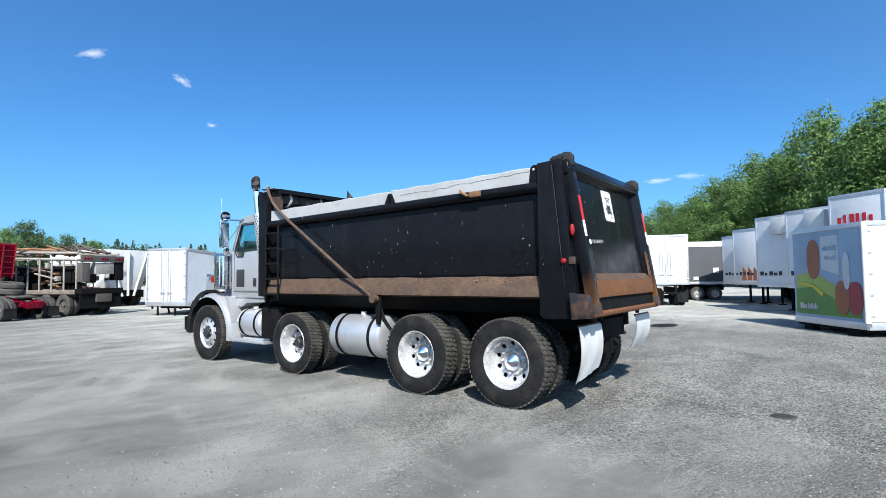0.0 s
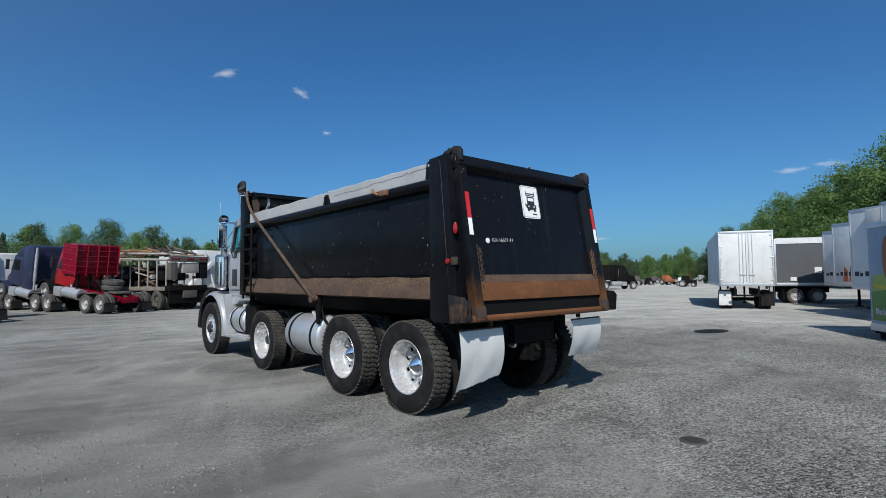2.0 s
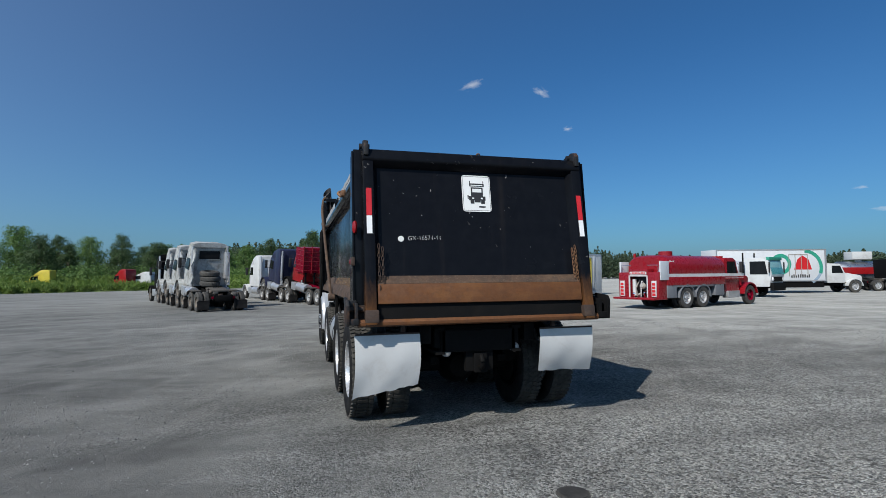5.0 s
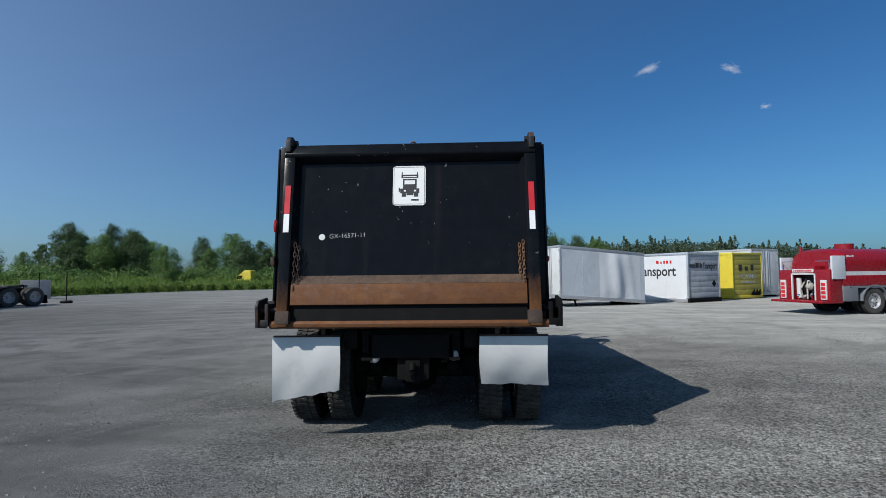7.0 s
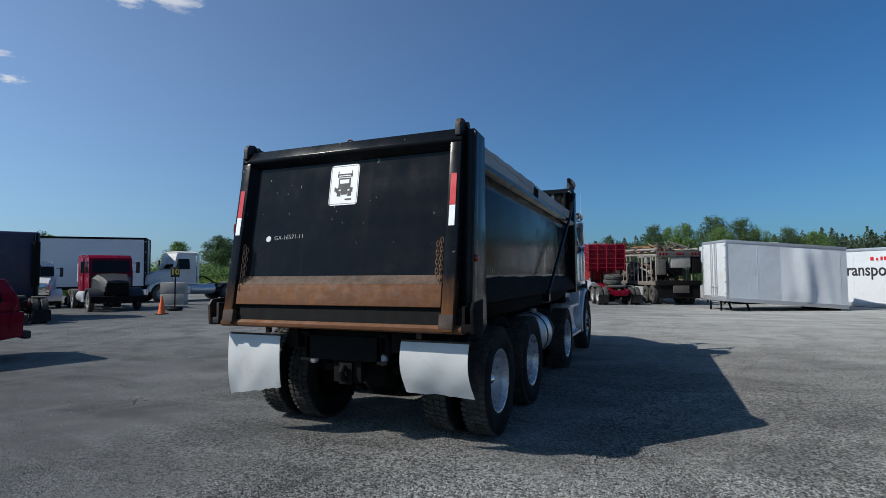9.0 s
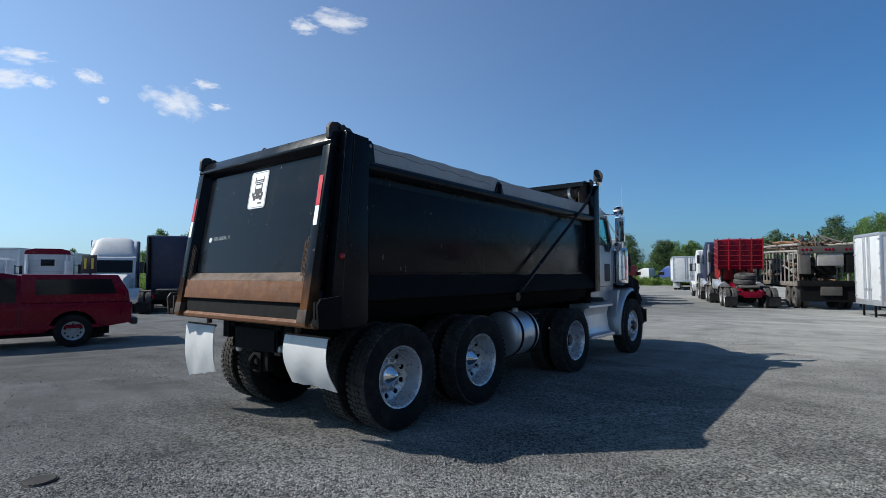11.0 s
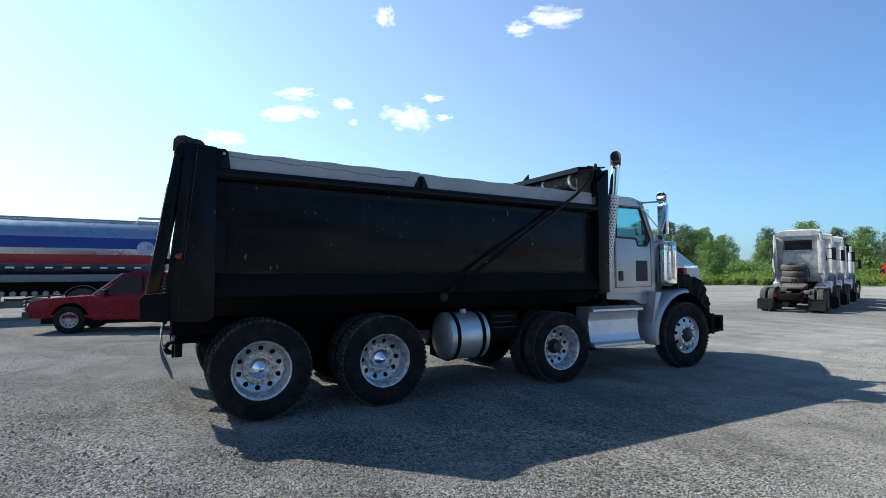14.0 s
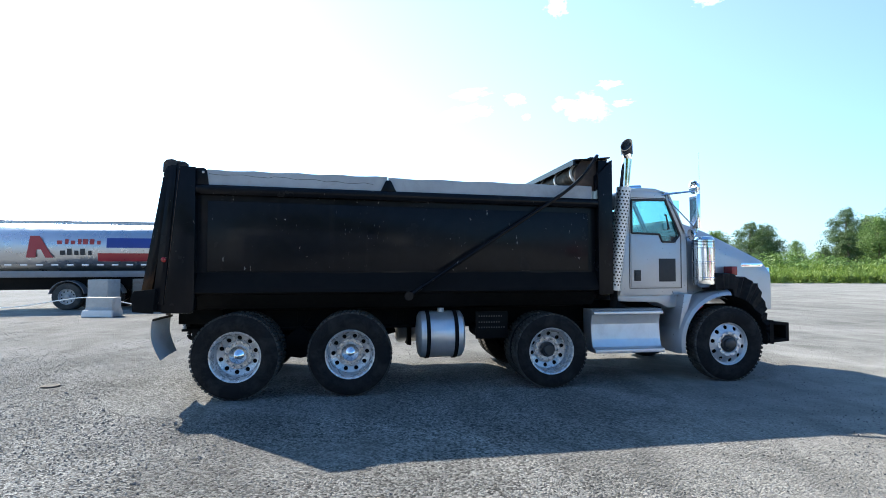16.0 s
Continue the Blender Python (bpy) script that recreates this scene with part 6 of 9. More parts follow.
    for k in range(6):
        bm = nb()
        x, y = rng.uniform(-0.35, 0.35), rng.uniform(-1.2, 1.2)
        tube(bm, curve_pts([(x, y, 0.98), (x + rng.uniform(-0.3, 0.3), y + 0.25, 1.05 + rng.uniform(0, 0.12)), (x + rng.uniform(-0.3, 0.3), y + 0.6, 0.99)], 4), rng.uniform(0.015, 0.03), 5)
        part("frame_line", bm, M["frame"], t)
    for k in range(9):
        bm = nb()
        x, y, z = rng.uniform(-0.6, 0.5), rng.uniform(-1.3, 0.2), rng.uniform(0.62, 1.02)
        box(bm, x, x + rng.uniform(0.08, 0.25), y, y + rng.uniform(0.05, 0.3), z, z + rng.uniform(0.06, 0.16), 0.012)
        part("frame_bracket", bm, M[rng.choice(("dull_steel", "machine", "rust_dark"))], t)
    for s in (-1, 1):
        bm = nb()
        box(bm, s * 0.52 - 0.06, s * 0.52 + 0.06, -1.33, -1.29, 0.78, 0.90, 0.01)
        part("tail_lamp", bm, M["red_dark"], t, "dull red tail lamp")
    if tilt:
        # decked for towing: the nose rides up on the frame of the one ahead
        tip = Matrix.Translation((0, -0.3, 0.72)) @ Matrix.Rotation(radians(tilt), 4, "X") @ Matrix.Translation((0, 0.3, -0.72))
        for ob in t.children:
            kind = ob.name.split(".")[0]
            if not (kind in ("axle", "mud_flap", "quarter_fender") or (kind == "wheel" and ob.matrix_basis.translation.y < 1.0)):
                ob.matrix_basis = tip @ ob.matrix_basis
    return t


def trailer_gear(t, y, rim="rim_grey"):
    bm = nb()
    for yy in (y, y + 1.25):
        cyl(bm, (-0.95, yy, 0.5), (0.95, yy, 0.5), 0.07)
    for s in (-1, 1):
        box(bm, s * 0.5 - 0.06, s * 0.5 + 0.06, y - 0.8, y + 2.1, 0.72, 1.1)
    part("bogie", bm, M["frame"], t)
    for s in (-1, 1):
        for yy in (y, y + 1.25):
            bg_wheel(t, 1.07, yy, 0.5, s, rim=rim, dual=True)


def box_trailer(name, m, label, L, zb, zt, side, door, W=1.26, wheels=True, guard=True, doors="barn", edge="alu", legs=True, roof="white_sheet", group="", tilt=0.0, gear=1.1):
    """A van trailer; its doors at y = 0, its nose at y = L."""
    t = thing(name, m, label, "trailer", group)
    z2 = zb - tilt
    bm = nb()
    prism(bm, [(0.0, zb), (L, z2), (L, zt - tilt), (0.0, zt)], "x", -W, W, 0.0)
    body = part("body", bm, M[side], t)
    for s in (-1, 1):
        bm = nb()
        prism(bm, [(0.0, zb - 0.16), (L, z2 - 0.16), (L, z2 + 0.02), (0.0, zb + 0.02)], "x", s * W - 0.03 * (s < 0), s * W + 0.03 * (s > 0), 0.004)
        part("side_rail", bm, M[edge], body, "riveted aluminium rail")
        bm = nb()
        prism(bm, [(0.0, zt - 0.10), (L, zt - tilt - 0.10), (L, zt - tilt + 0.02), (0.0, zt + 0.02)], "x", s * W - 0.025 * (s < 0), s * W + 0.025 * (s > 0), 0.004)
        part("top_rail", bm, M[edge], body, "riveted aluminium rail")
    n = int(L / 1.2)
    for s in (-1, 1):
        bm = nb()
        for k in range(1, n):
            y = L * k / n
            f = k / n
            box(bm, s * W - 0.006, s * W + 0.006, y - 0.012, y + 0.012, zb - tilt * f + 0.03, zt - tilt * f - 0.1)
        tagged(part("panel_seam", bm, M[side], body), kind="stuff")
    bm = nb()
    for x0, x1, z0, z1 in ((-W - 0.01, -W + 0.07, zb - 0.1, zt + 0.02), (W - 0.07, W + 0.01, zb - 0.1, zt + 0.02), (-W, W, zt - 0.09, zt + 0.025), (-W, W, zb - 0.16, zb + 0.03)):
        box(bm, x0, x1, -0.07, 0.02, z0, z1, 0.008)
    part("rear_frame", bm, M[edge], t, "aluminium door frame")
    if doors == "barn":
        for s in (-1, 1):
            bm = nb()
            box(bm, min(s * 0.012, s * (W - 0.075)), max(s * 0.012, s * (W - 0.075)), -0.055, -0.01, zb + 0.04, zt - 0.10, 0.008)
            d = part("rear_door", bm, M[door], t, "white swing door")
            for x in (0.14, 0.30):
                bm = nb()
                tube(bm, [(s * x, -0.085, zb), (s * x, -0.085, zt - 0.08)], 0.016, 6)
                box(bm, s * x - 0.05, s * x + 0.09, -0.10, -0.07, zb + 0.42, zb + 0.48)
                part("lock_rod", bm, M["alu"], d, "galvanised lock rod")
            for k in range(5):
                bm = nb()
                z = zb + 0.15 + (zt - zb - 0.4) * k / 4
                box(bm, min(s * (W - 0.16), s * (W + 0.012)), max(s * (W - 0.16), s * (W + 0.012)), -0.085, -0.05, z, z + 0.06, 0.006)
                part("door_hinge", bm, M["alu"], d)
    elif doors == "plain":
        bm = nb()
        box(bm, -W + 0.06, W - 0.06, -0.055, -0.01, zb + 0.03, zt - 0.08, 0.01)
        part("end_wall", bm, M[door], t, "plain white end wall")
    else:
        bm = nb()
        box(bm, -W + 0.07, W - 0.07, -0.02, -0.006, zb + 0.04, zt - 0.10)
        roll = part("rear_door", bm, M[door], t, "weathered roller door")
        n = 8
        for k in range(n):
            z = zb + 0.05 + (zt - zb - 0.16) * k / n
            bm = nb()
            box(bm, -W + 0.075, W - 0.075, -0.045, -0.016, z + 0.006, z + (zt - zb - 0.16) / n - 0.002, 0.006)
            part("slat", bm, M[door], roll)
    if guard:
        bm = nb()
        for x in (-0.55, 0.55):
            box(bm, x - 0.04, x + 0.04, -0.06, 0.0, zb - 0.68, zb - 0.1)
        box(bm, -0.72, 0.72, -0.07, 0.0, zb - 0.70, zb - 0.60, 0.01)
        for x in (-0.9, 0.9):
            box(bm, x - 0.05, x + 0.05, -0.05, 0.0, zb - 0.3, zb - 0.15)
        part("underride_guard", bm, M["frame"], t, "grimy black underride guard")
    if wheels:
        trailer_gear(t, gear)
        for s in (-1, 1):
            bm = nb()
            box(bm, s * 1.0 - 0.3, s * 1.0 + 0.3, gear - 0.7, gear - 0.685, 0.2, 0.95)
            part("mud_flap", bm, M["white"] if gear < 2 and s < 0 else M["rubber"], t)
    if legs and L > 7:
        ly = L - 2.55 if gear < 2 else 1.6
        for s in (-1, 1):
            bm = nb()
            box(bm, s * 0.7 - 0.05, s * 0.7 + 0.05, ly - 0.05, ly + 0.05, 0.06, zb)
            box(bm, s * 0.7 - 0.14, s * 0.7 + 0.14, ly - 0.15, ly + 0.15, 0.0, 0.065)
            part("landing_leg", bm, M["frame"], t)
    return t, body


def bars(parent, mat, x, y0, y1, z, h, n, seed, name="lettering", face="x", s=1):
    """A line of unreadable writing as plain bars on a side wall (face x) or an end wall (face y)."""
    rng = random.Random(seed)
    bm = nb()
    y = y0
    step = (y1 - y0) / n
    for k in range(n):
        w = step * rng.uniform(0.45, 0.8)
        hh = h * rng.choice((1.0, 1.0, 0.7))
        if face == "x":
            box(bm, min(x, x + s * 0.008), max(x, x + s * 0.008), y, y + w, z, z + hh)
        else:
            box(bm, y, y + w, min(x, x + s * 0.008), max(x, x + s * 0.008), z, z + hh)
        y += step
    return tagged(part(name, bm, M[mat], parent), kind="stuff")


def heading(dx, dy):
    """Degrees by which y turns onto the way (dx, dy)."""
    return math.degrees(math.atan2(-dx, dy))


# short white van body with a dented side, nose on the ground
ta, body = box_trailer("van_trailer", pose(4.6, 19.95, 0, 0, 0, heading(0.93, 0.37)) @ Matrix.Diagonal((0.80, 0.87, 0.91, 1)), "white dented van trailer sunk at its nose", 5.4, 0.60, 3.13, "grey_sheet", "white", 1.25, wheels=False, tilt=0.38, legs=False)
bm = nb()
tube(bm, [(-0.9, 0.9, 0.6), (-0.9, 1.1, 0.02)], 0.05, 6)
tube(bm, [(0.9, 0.9, 0.6), (0.9, 1.1, 0.02)], 0.05, 6)
box(bm, -1.0, 1.0, 0.6, 4.9, 0.30, 0.50)
box(bm, -1.0, 1.0, 4.6, 5.2, 0.0, 0.22)
part("underframe", bm, M["frame"], ta)
bm = nb()
g = []
nx, nz = 26, 12
for k in range(nz + 1):
    row = []
    for i in range(nx + 1):
        u, v = i / nx, k / nz
        y = 2.4 + 2.7 * u
        bulge = 0.13 * math.sin(math.pi * v) ** 0.6 * (math.sin(math.pi * min(1, u * 1.25)) ** 2) + 0.05 * math.sin(u * 17 + v * 2) * math.sin(math.pi * u) * (1 - v * 0.4)
        row.append(bm.verts.new((-1.258 - max(0.0, bulge), y, 0.62 - 0.38 * y / 5.4 + v * 2.35)))
    g.append(row)
for a, b in zip(g, g[1:]):
    for i in range(nx):
        bm.faces.new((a[i], b[i], b[i + 1], a[i + 1]))
bmesh.ops.recalc_face_normals(bm, faces=bm.faces)
# the bulge shows on the flank that looks at the yard
bmesh.ops.transform(bm, matrix=Matrix.Diagonal((-1, 1, 1, 1)), verts=bm.verts)
part("bulged_sheet", bm, M["white_sheet"], body, "buckled white side sheet")

# van body with grey roller door
h = heading(-1.36, 2.2)
tb, body = box_trailer("van_trailer", pose(12.95, 22.55, 0, 0, 0, h), "white van body with a dirty grey roller door", 8.0, 0.18, 2.55, "white_sheet", "roller", 1.30, wheels=False, guard=False, doors="roller", legs=False)
bars(body, "ink", -1.302, 3.75, 5.6, 1.42, 0.42, 9, 3, s=-1)
me = lettering("Transport", 0.74, 0.004, 0.012)
me.materials.append(M["ink"])
part("lettering", me, None, body, "black word on the white side", m=Matrix.Translation((-1.305, 2.05, 1.6)) @ Matrix.Rotation(radians(-90), 4, "Z") @ Matrix.Rotation(radians(90), 4, "X") @ Matrix.Diagonal((0.92, 1, 1, 1)))
bars(body, "red_tape", -1.302, 0.9, 1.9, 2.02, 0.16, 5, 4, s=-1)
bars(tb, "ink", -0.05, -1.14, -0.12, 1.78, 0.26, 10, 5, face="y", s=-1)
me = lettering("Transport", 0.40, 0.004, 0.006)
me.materials.append(M["ink"])
part("lettering", me, None, tb, "black word on the roller door", m=Matrix.Translation((0.50, -0.053, 1.87)) @ Matrix.Rotation(radians(90), 4, "X") @ Matrix.Diagonal((0.72, 1.15, 1, 1)))
bm = nb()
box(bm, -1.28, 1.28, 0.0, 7.9, 0.0, 0.06)
box(bm, -1.32, 1.32, -0.12, 0.1, 0.0, 0.22, 0.02)
part("skid", bm, M["frame"], tb)
bm = nb()
prism(bm, [(0.82, 0.75), (1.0, 0.95), (0.82, 1.15), (0.64, 0.95)], "y", -0.052, -0.046)
part("hazard_plate", bm, M["frame"], tb, "grey diamond hazard plate")

# yellow removal van body
h = heading(-1.5, 2.6)
ty, body = box_trailer("van_trailer", pose(16.75, 25.6, 0, 0, 0, h), "yellow removal van body with a dull roller door", 8.0, 0.2, 2.62, "yellow", "yellow_dull", 1.36, wheels=False, guard=False, doors="roller", edge="yellow", legs=False)
bars(ty, "ink", -0.05, -0.8, 0.85, 1.62, 0.34, 3, 8, face="y", s=-1)
me = lettering("MOVING", 0.42, 0.003)
me.materials.append(M["roller"])
part("lettering", me, None, ty, "faded word on the door", m=Matrix.Translation((0.0, -0.05, 1.27)) @ Matrix.Rotation(radians(90), 4, "X"))
bars(ty, "roller", -0.05, -0.6, 0.7, 0.92, 0.1, 10, 9, face="y", s=-1)
bm = nb()
box(bm, -1.36, 1.36, 0.0, 7.9, 0.0, 0.08)
for k in range(9):
    tube(bm, [(0.2 + 0.1 * k, -0.12, 0.2), (0.25 + 0.09 * k, -0.16, 0.4 + 0.07 * (k % 3))], 0.03, 5)
part("skid", bm, M["frame"], ty)

# white one behind it
h = heading(-1.4, 2.8)
tw, body = box_trailer("van_trailer", pose(19.3, 28.4, 0, 0, 0, h), "white van body standing on the ground", 8.0, 0.25, 2.95, "white_sheet", "white", 1.25, wheels=False, guard=False, legs=False)
bm = nb()
box(bm, -1.2, 1.2, 0.1, 7.9, 0.0, 0.12)
part("skid", bm, M["frame"], tw)

# long white van trailer on its wheels, grey curtain trailer and a row of white trailers
h = heading(0.909, 0.416)
box_trailer("van_trailer", pose(19.75, 3.48, 0, 0, 0, h) @ Matrix.Scale(0.8, 4), "white long van trailer with closed barn doors", 10.5, 1.40, 4.15, "grey_sheet", "white", 1.27)
h = heading(0.5, -0.87)
tg, body = box_trailer("curtain_trailer", pose(26.7, 4.6, 0, 0, 0, h) @ Matrix.Scale(0.76, 4), "dark grey curtain trailer with a white top rail", 14.5, 1.35, 4.3, "curtain", "white", 1.28)
bm = nb()
for k in range(34):
    y = 0.3 + 0.42 * k
    prism(bm, [(1.282, y), (1.30, y + 0.1), (1.282, y + 0.2)], "z", 1.3, 4.0)
for k in range(28):
    rib = nb()
    box(rib, -1.30, -1.285, 0.35 + 0.5 * k, 0.39 + 0.5 * k, 1.45, 4.15)
    part("curtain_strap", rib, M["roller"], body, "pale curtain strap")
tagged(part("curtain_fold", bm, M["curtain"], body), kind="stuff")
bm = nb()
box(bm, 1.28, 1.32, 0, 14.5, 3.98, 4.36)
box(bm, 1.30, 1.33, 2.2, 2.6, 2.0, 2.4)
box(bm, 1.30, 1.33, 0.8, 1.15, 1.5, 1.75)
part("top_rail", bm, M["white"], body, "white top rail and patches")

# row of white trailers, doors to the yard
ROW = [(23.95, 1.1, 4.24, 4), (22.15, 0.35, 4.47, 3), (17.4, -1.15, 4.59, 2), (15.5, -2.3, 4.58, 1), (13.75, -3.6, 4.85, 0)]
for k, (x, y, zt, g) in enumerate(ROW):
    h = heading(0.75, -0.66)
    tr, body = box_trailer("van_trailer", pose(x, y, 0, 0, 0, h) @ Matrix.Scale(0.8, 4), "white van trailer in a row, with faded graphics on its end", 8.0, 1.35, zt, "white_sheet", "white_sheet", 1.1, group="row of white trailers", doors="plain", guard=False, gear=5.2)
    bars(tr, "ink", -0.058, -0.9, 0.5, 1.75, 0.2, 5, 20 + k, face="y", s=-1)
    if g == 0:
        bars(tr, "red_tape", -0.058, -0.75, 0.75, 3.75, 0.34, 6, 30 + k, face="y", s=-1)
    if g == 3:
        bm = nb()
        for q in range(3):
            prism(bm, [(-0.45 + 0.42 * q, 1.45), (-0.1 + 0.42 * q, 1.45), (-0.12 + 0.42 * q, 2.0), (-0.35 + 0.42 * q, 2.25)], "y", -0.065, -0.057)
        tagged(part("end_graphic", bm, M["orange"], tr, "faded orange graphic"), kind="stuff")
    bm = nb()
    box(bm, 0.1, 1.1, -0.35, 0.0, zt - 0.9, zt - 0.1, 0.05)
    if g in (1, 2):
        part("cooling_unit", bm, M["white"], tr, "white cooling unit")
    else:
        bm.free()


def picture_body():
    """Low van body with a large food picture, drawn in plain coloured shapes."""
    t, body = box_trailer("reefer_body", pose(9.36, -4.25, 0, 0, 0, heading(0.814, 0.581)) @ Matrix.Diagonal((0.80, 0.56, 0.93, 1)), "white van body with a colourful food picture", 4.6, 0.35, 2.85, "skyblue", "white", 1.0, wheels=False, guard=False, legs=False)
    x = -1.002
    shapes = [
        ("lime", [(0.3, 0.55), (4.4, 0.75), (4.4, 1.55), (3.4, 1.62), (2.4, 1.45), (1.2, 1.05), (0.3, 0.9)]),
        ("green", [(0.3, 0.45), (4.45, 0.45), (4.45, 1.15), (3.3, 1.22), (2.0, 0.95), (0.9, 0.62), (0.3, 0.6)]),
        ("white", [(1.5, 1.55), (2.6, 1.7), (2.6, 2.6), (1.5, 2.6)]),
        ("orange", [(2.75, 1.55), (2.95, 1.4), (3.4, 1.45), (3.55, 1.7), (3.5, 2.3), (3.3, 2.5), (2.9, 2.48), (2.75, 2.2)]),
        ("red_stripe", [(0.35, 0.5), (0.8, 0.45), (1.1, 0.7), (1.1, 1.1), (0.8, 1.35), (0.45, 1.3), (0.25, 0.9)]),
        ("orange", [(0.95, 0.55), (1.3, 0.5), (1.5, 0.75), (1.45, 1.05), (1.1, 1.2), (0.92, 0.9)]),
        ("white", [(0.9, 1.25), (1.15, 1.2), (1.3, 1.7), (1.15, 2.1), (0.98, 2.1), (0.85, 1.7)]),
        ("yellow", [(2.6, 0.95), (3.2, 1.2), (4.3, 1.3), (4.3, 1.36), (3.2, 1.3), (2.5, 1.05)]),
    ]
    def oval(cy, cz, ry, rz):
        return [(cy + ry * math.copysign(abs(math.cos(a)) ** 0.8, math.cos(a)), cz + rz * math.copysign(abs(math.sin(a)) ** 0.8, math.sin(a))) for a in [2 * math.pi * q / 22 for q in range(22)]]

    shapes[3] = ("orange", oval(3.15, 1.98, 0.42, 0.55))
    shapes[4] = ("red_stripe", oval(0.62, 0.95, 0.42, 0.42))
    shapes[5] = ("orange", oval(1.35, 0.95, 0.42, 0.45))
    shapes[6] = ("white", oval(1.05, 1.65, 0.2, 0.48))
    for k, (mt, pts) in enumerate(shapes):
        bm = nb()
        prism(bm, pts, "x", x - 0.004 * (k + 1), x)
        part("picture_shape", bm, M[mt], body)
    bars(body, "skyblue", x - 0.02, 1.6, 2.5, 2.2, 0.14, 7, 41, s=-1)
    bars(body, "skyblue", x - 0.02, 1.6, 2.4, 1.95, 0.12, 6, 42, s=-1)
    bars(body, "white", x - 0.02, 2.9, 4.2, 0.6, 0.16, 10, 43, s=-1)
    bm = nb()
    box(bm, -0.95, 0.95, 0.2, 4.5, 0.12, 0.36)
    for s in (-1, 1):
        box(bm, s * 0.9 - 0.1, s * 0.9 + 0.1, 0.5, 1.2, 0.0, 0.14)
        box(bm, s * 0.9 - 0.1, s * 0.9 + 0.1, 3.3, 4.0, 0.0, 0.14)
    part("underframe", bm, M["frame"], t)
    bm = nb()
    cyl(bm, (-1.0, 0.0, 0.35), (-1.0, 0.0, 2.86), 0.09, seg=16)
    part("corner_post", bm, M["white"], t, "rounded white corner post")


picture_body()


# ---------------------------------------------------------------- tractors
white_row = "row of parked white tractors"
hd = heading(-0.37, 0.93)
for k in range(4):
    tractor_unit("truck_tractor", pose(-5.12 - 1.10 * k, 20.65 + 3.05 * k, 0, 0, 0, hd + (0, 1, -1, 0)[k]) @ Matrix.Scale(0.85, 4), "white_old" if k < 3 else "frame",
                 ("white day-cab tractor with old tyres on its frame", "white day-cab tractor decked in a towing row", "white day-cab tractor decked in a towing row", "dark day-cab tractor at the head of the towing row")[k],
                 roof=3.45, tyre_load=3 if k == 0 else 0, group=white_row, rim="dull_steel", cy=1.75, tilt=7.0 if k < 3 else 0.0, tyre_y=1.0)
hd = heading(-0.34, 0.94)
tractor_unit("truck_tractor", pose(0.24, 23.5, 0, 0, 0, hd) @ Matrix.Scale(0.85, 4), "red", "red tractor with a tall red cage behind the cab", roof=3.3, rack="fire_red", tyre_load=2, frame="red_dark", cy=2.65, tilt=7, tyre_y=0.1, hood_mat="frame")
tractor_unit("truck_tractor", pose(-1.25, 27.3, 0, 0, 0, hd) @ Matrix.Scale(0.85, 4), "blue", "dark blue sleeper tractor decked behind another", sleeper=True, roof=3.55, cy=2.55, deep=1.05, tilt=7)
tractor_unit("truck_tractor", pose(-2.5, 30.8, 0, 0, 0, hd) @ Matrix.Scale(0.85, 4), "white", "white sleeper tractor at the head of the towing row", sleeper=True, roof=3.5, cy=3.1, deep=1.3)
tractor_unit("truck_tractor", pose(-17.8, 6.0, 0, 0, 0, heading(-0.9, 0.43)) @ Matrix.Scale(0.82, 4), "blue", "dark blue sleeper tractor with a plain high back", sleeper=True, roof=3.95, stack="frame")
tractor_unit("truck_tractor", pose(-23.4, 6.15, 0, 0, 0, heading(0.92, -0.38)) @ Matrix.Scale(0.82, 4), "white", "white sleeper tractor with blue side fairings", sleeper=True, roof=3.75, side_mat="blue_mid")
tractor_unit("truck_tractor", pose(-24.0, 3.3, 0, 0, 0, heading(-0.9, 0.35)) @ Matrix.Scale(0.82, 4), "red_dark", "red sleeper tractor with a pale quilted back", sleeper=True, roof=3.15, sleeper_mat="white")
tractor_unit("truck_tractor", pose(-29.8, 2.3, 0, 0, 0, heading(-0.9, 0.3)) @ Matrix.Scale(0.82, 4), "white", "white sleeper tractor with a small rear window", sleeper=True, roof=2.95, sleeper_mat="white_sheet")
tractor_unit("truck_tractor", pose(-25.8, 23.9, 0, 0, 0, heading(-0.27, -0.96)) @ Matrix.Scale(1.05, 4), "white", "white day-cab tractor turned towards the yard", roof=3.0)
# black nose: dark engine front, with its shade put into the hood colour
tractor_unit("truck_tractor", pose(-25.1, 13.8, 0, 0, 0, heading(0.89, -0.40)) @ Matrix.Scale(0.9, 4), "red_dark", "dark red sleeper tractor with a black nose, partly shade in its colour", sleeper=True, roof=2.95, hood_mat="ink", cy=2.9, deep=1.4)
tractor_unit("truck_tractor", pose(-30.3, 13.7, 0, 0, 0, heading(0.90, -0.43)) @ Matrix.Scale(0.82, 4), "white", "white day-cab tractor facing the yard", roof=2.9)
box_trailer("van_trailer", pose(-27.6, 18.8, 0, 0, 0, heading(-0.70, -0.71)), "pale van trailer behind the parked tractors", 7.5, 1.0, 3.94, "white_sheet", "frame", 1.27, edge="frame")
box_trailer("van_trailer", pose(-36.5, 4.0, 0, 0, 0, heading(-0.8, 0.6)), "pale grey van trailer standing far off", 11, 1.0, 3.2, "grey_sheet", "white", 1.27)
box_trailer("van_trailer", pose(-8.6, 48.0, 0, 0, 0, heading(-0.3, 0.95)), "white van trailer by the grass", 9, 0.9, 3.05, "white_sheet", "white", 1.27)


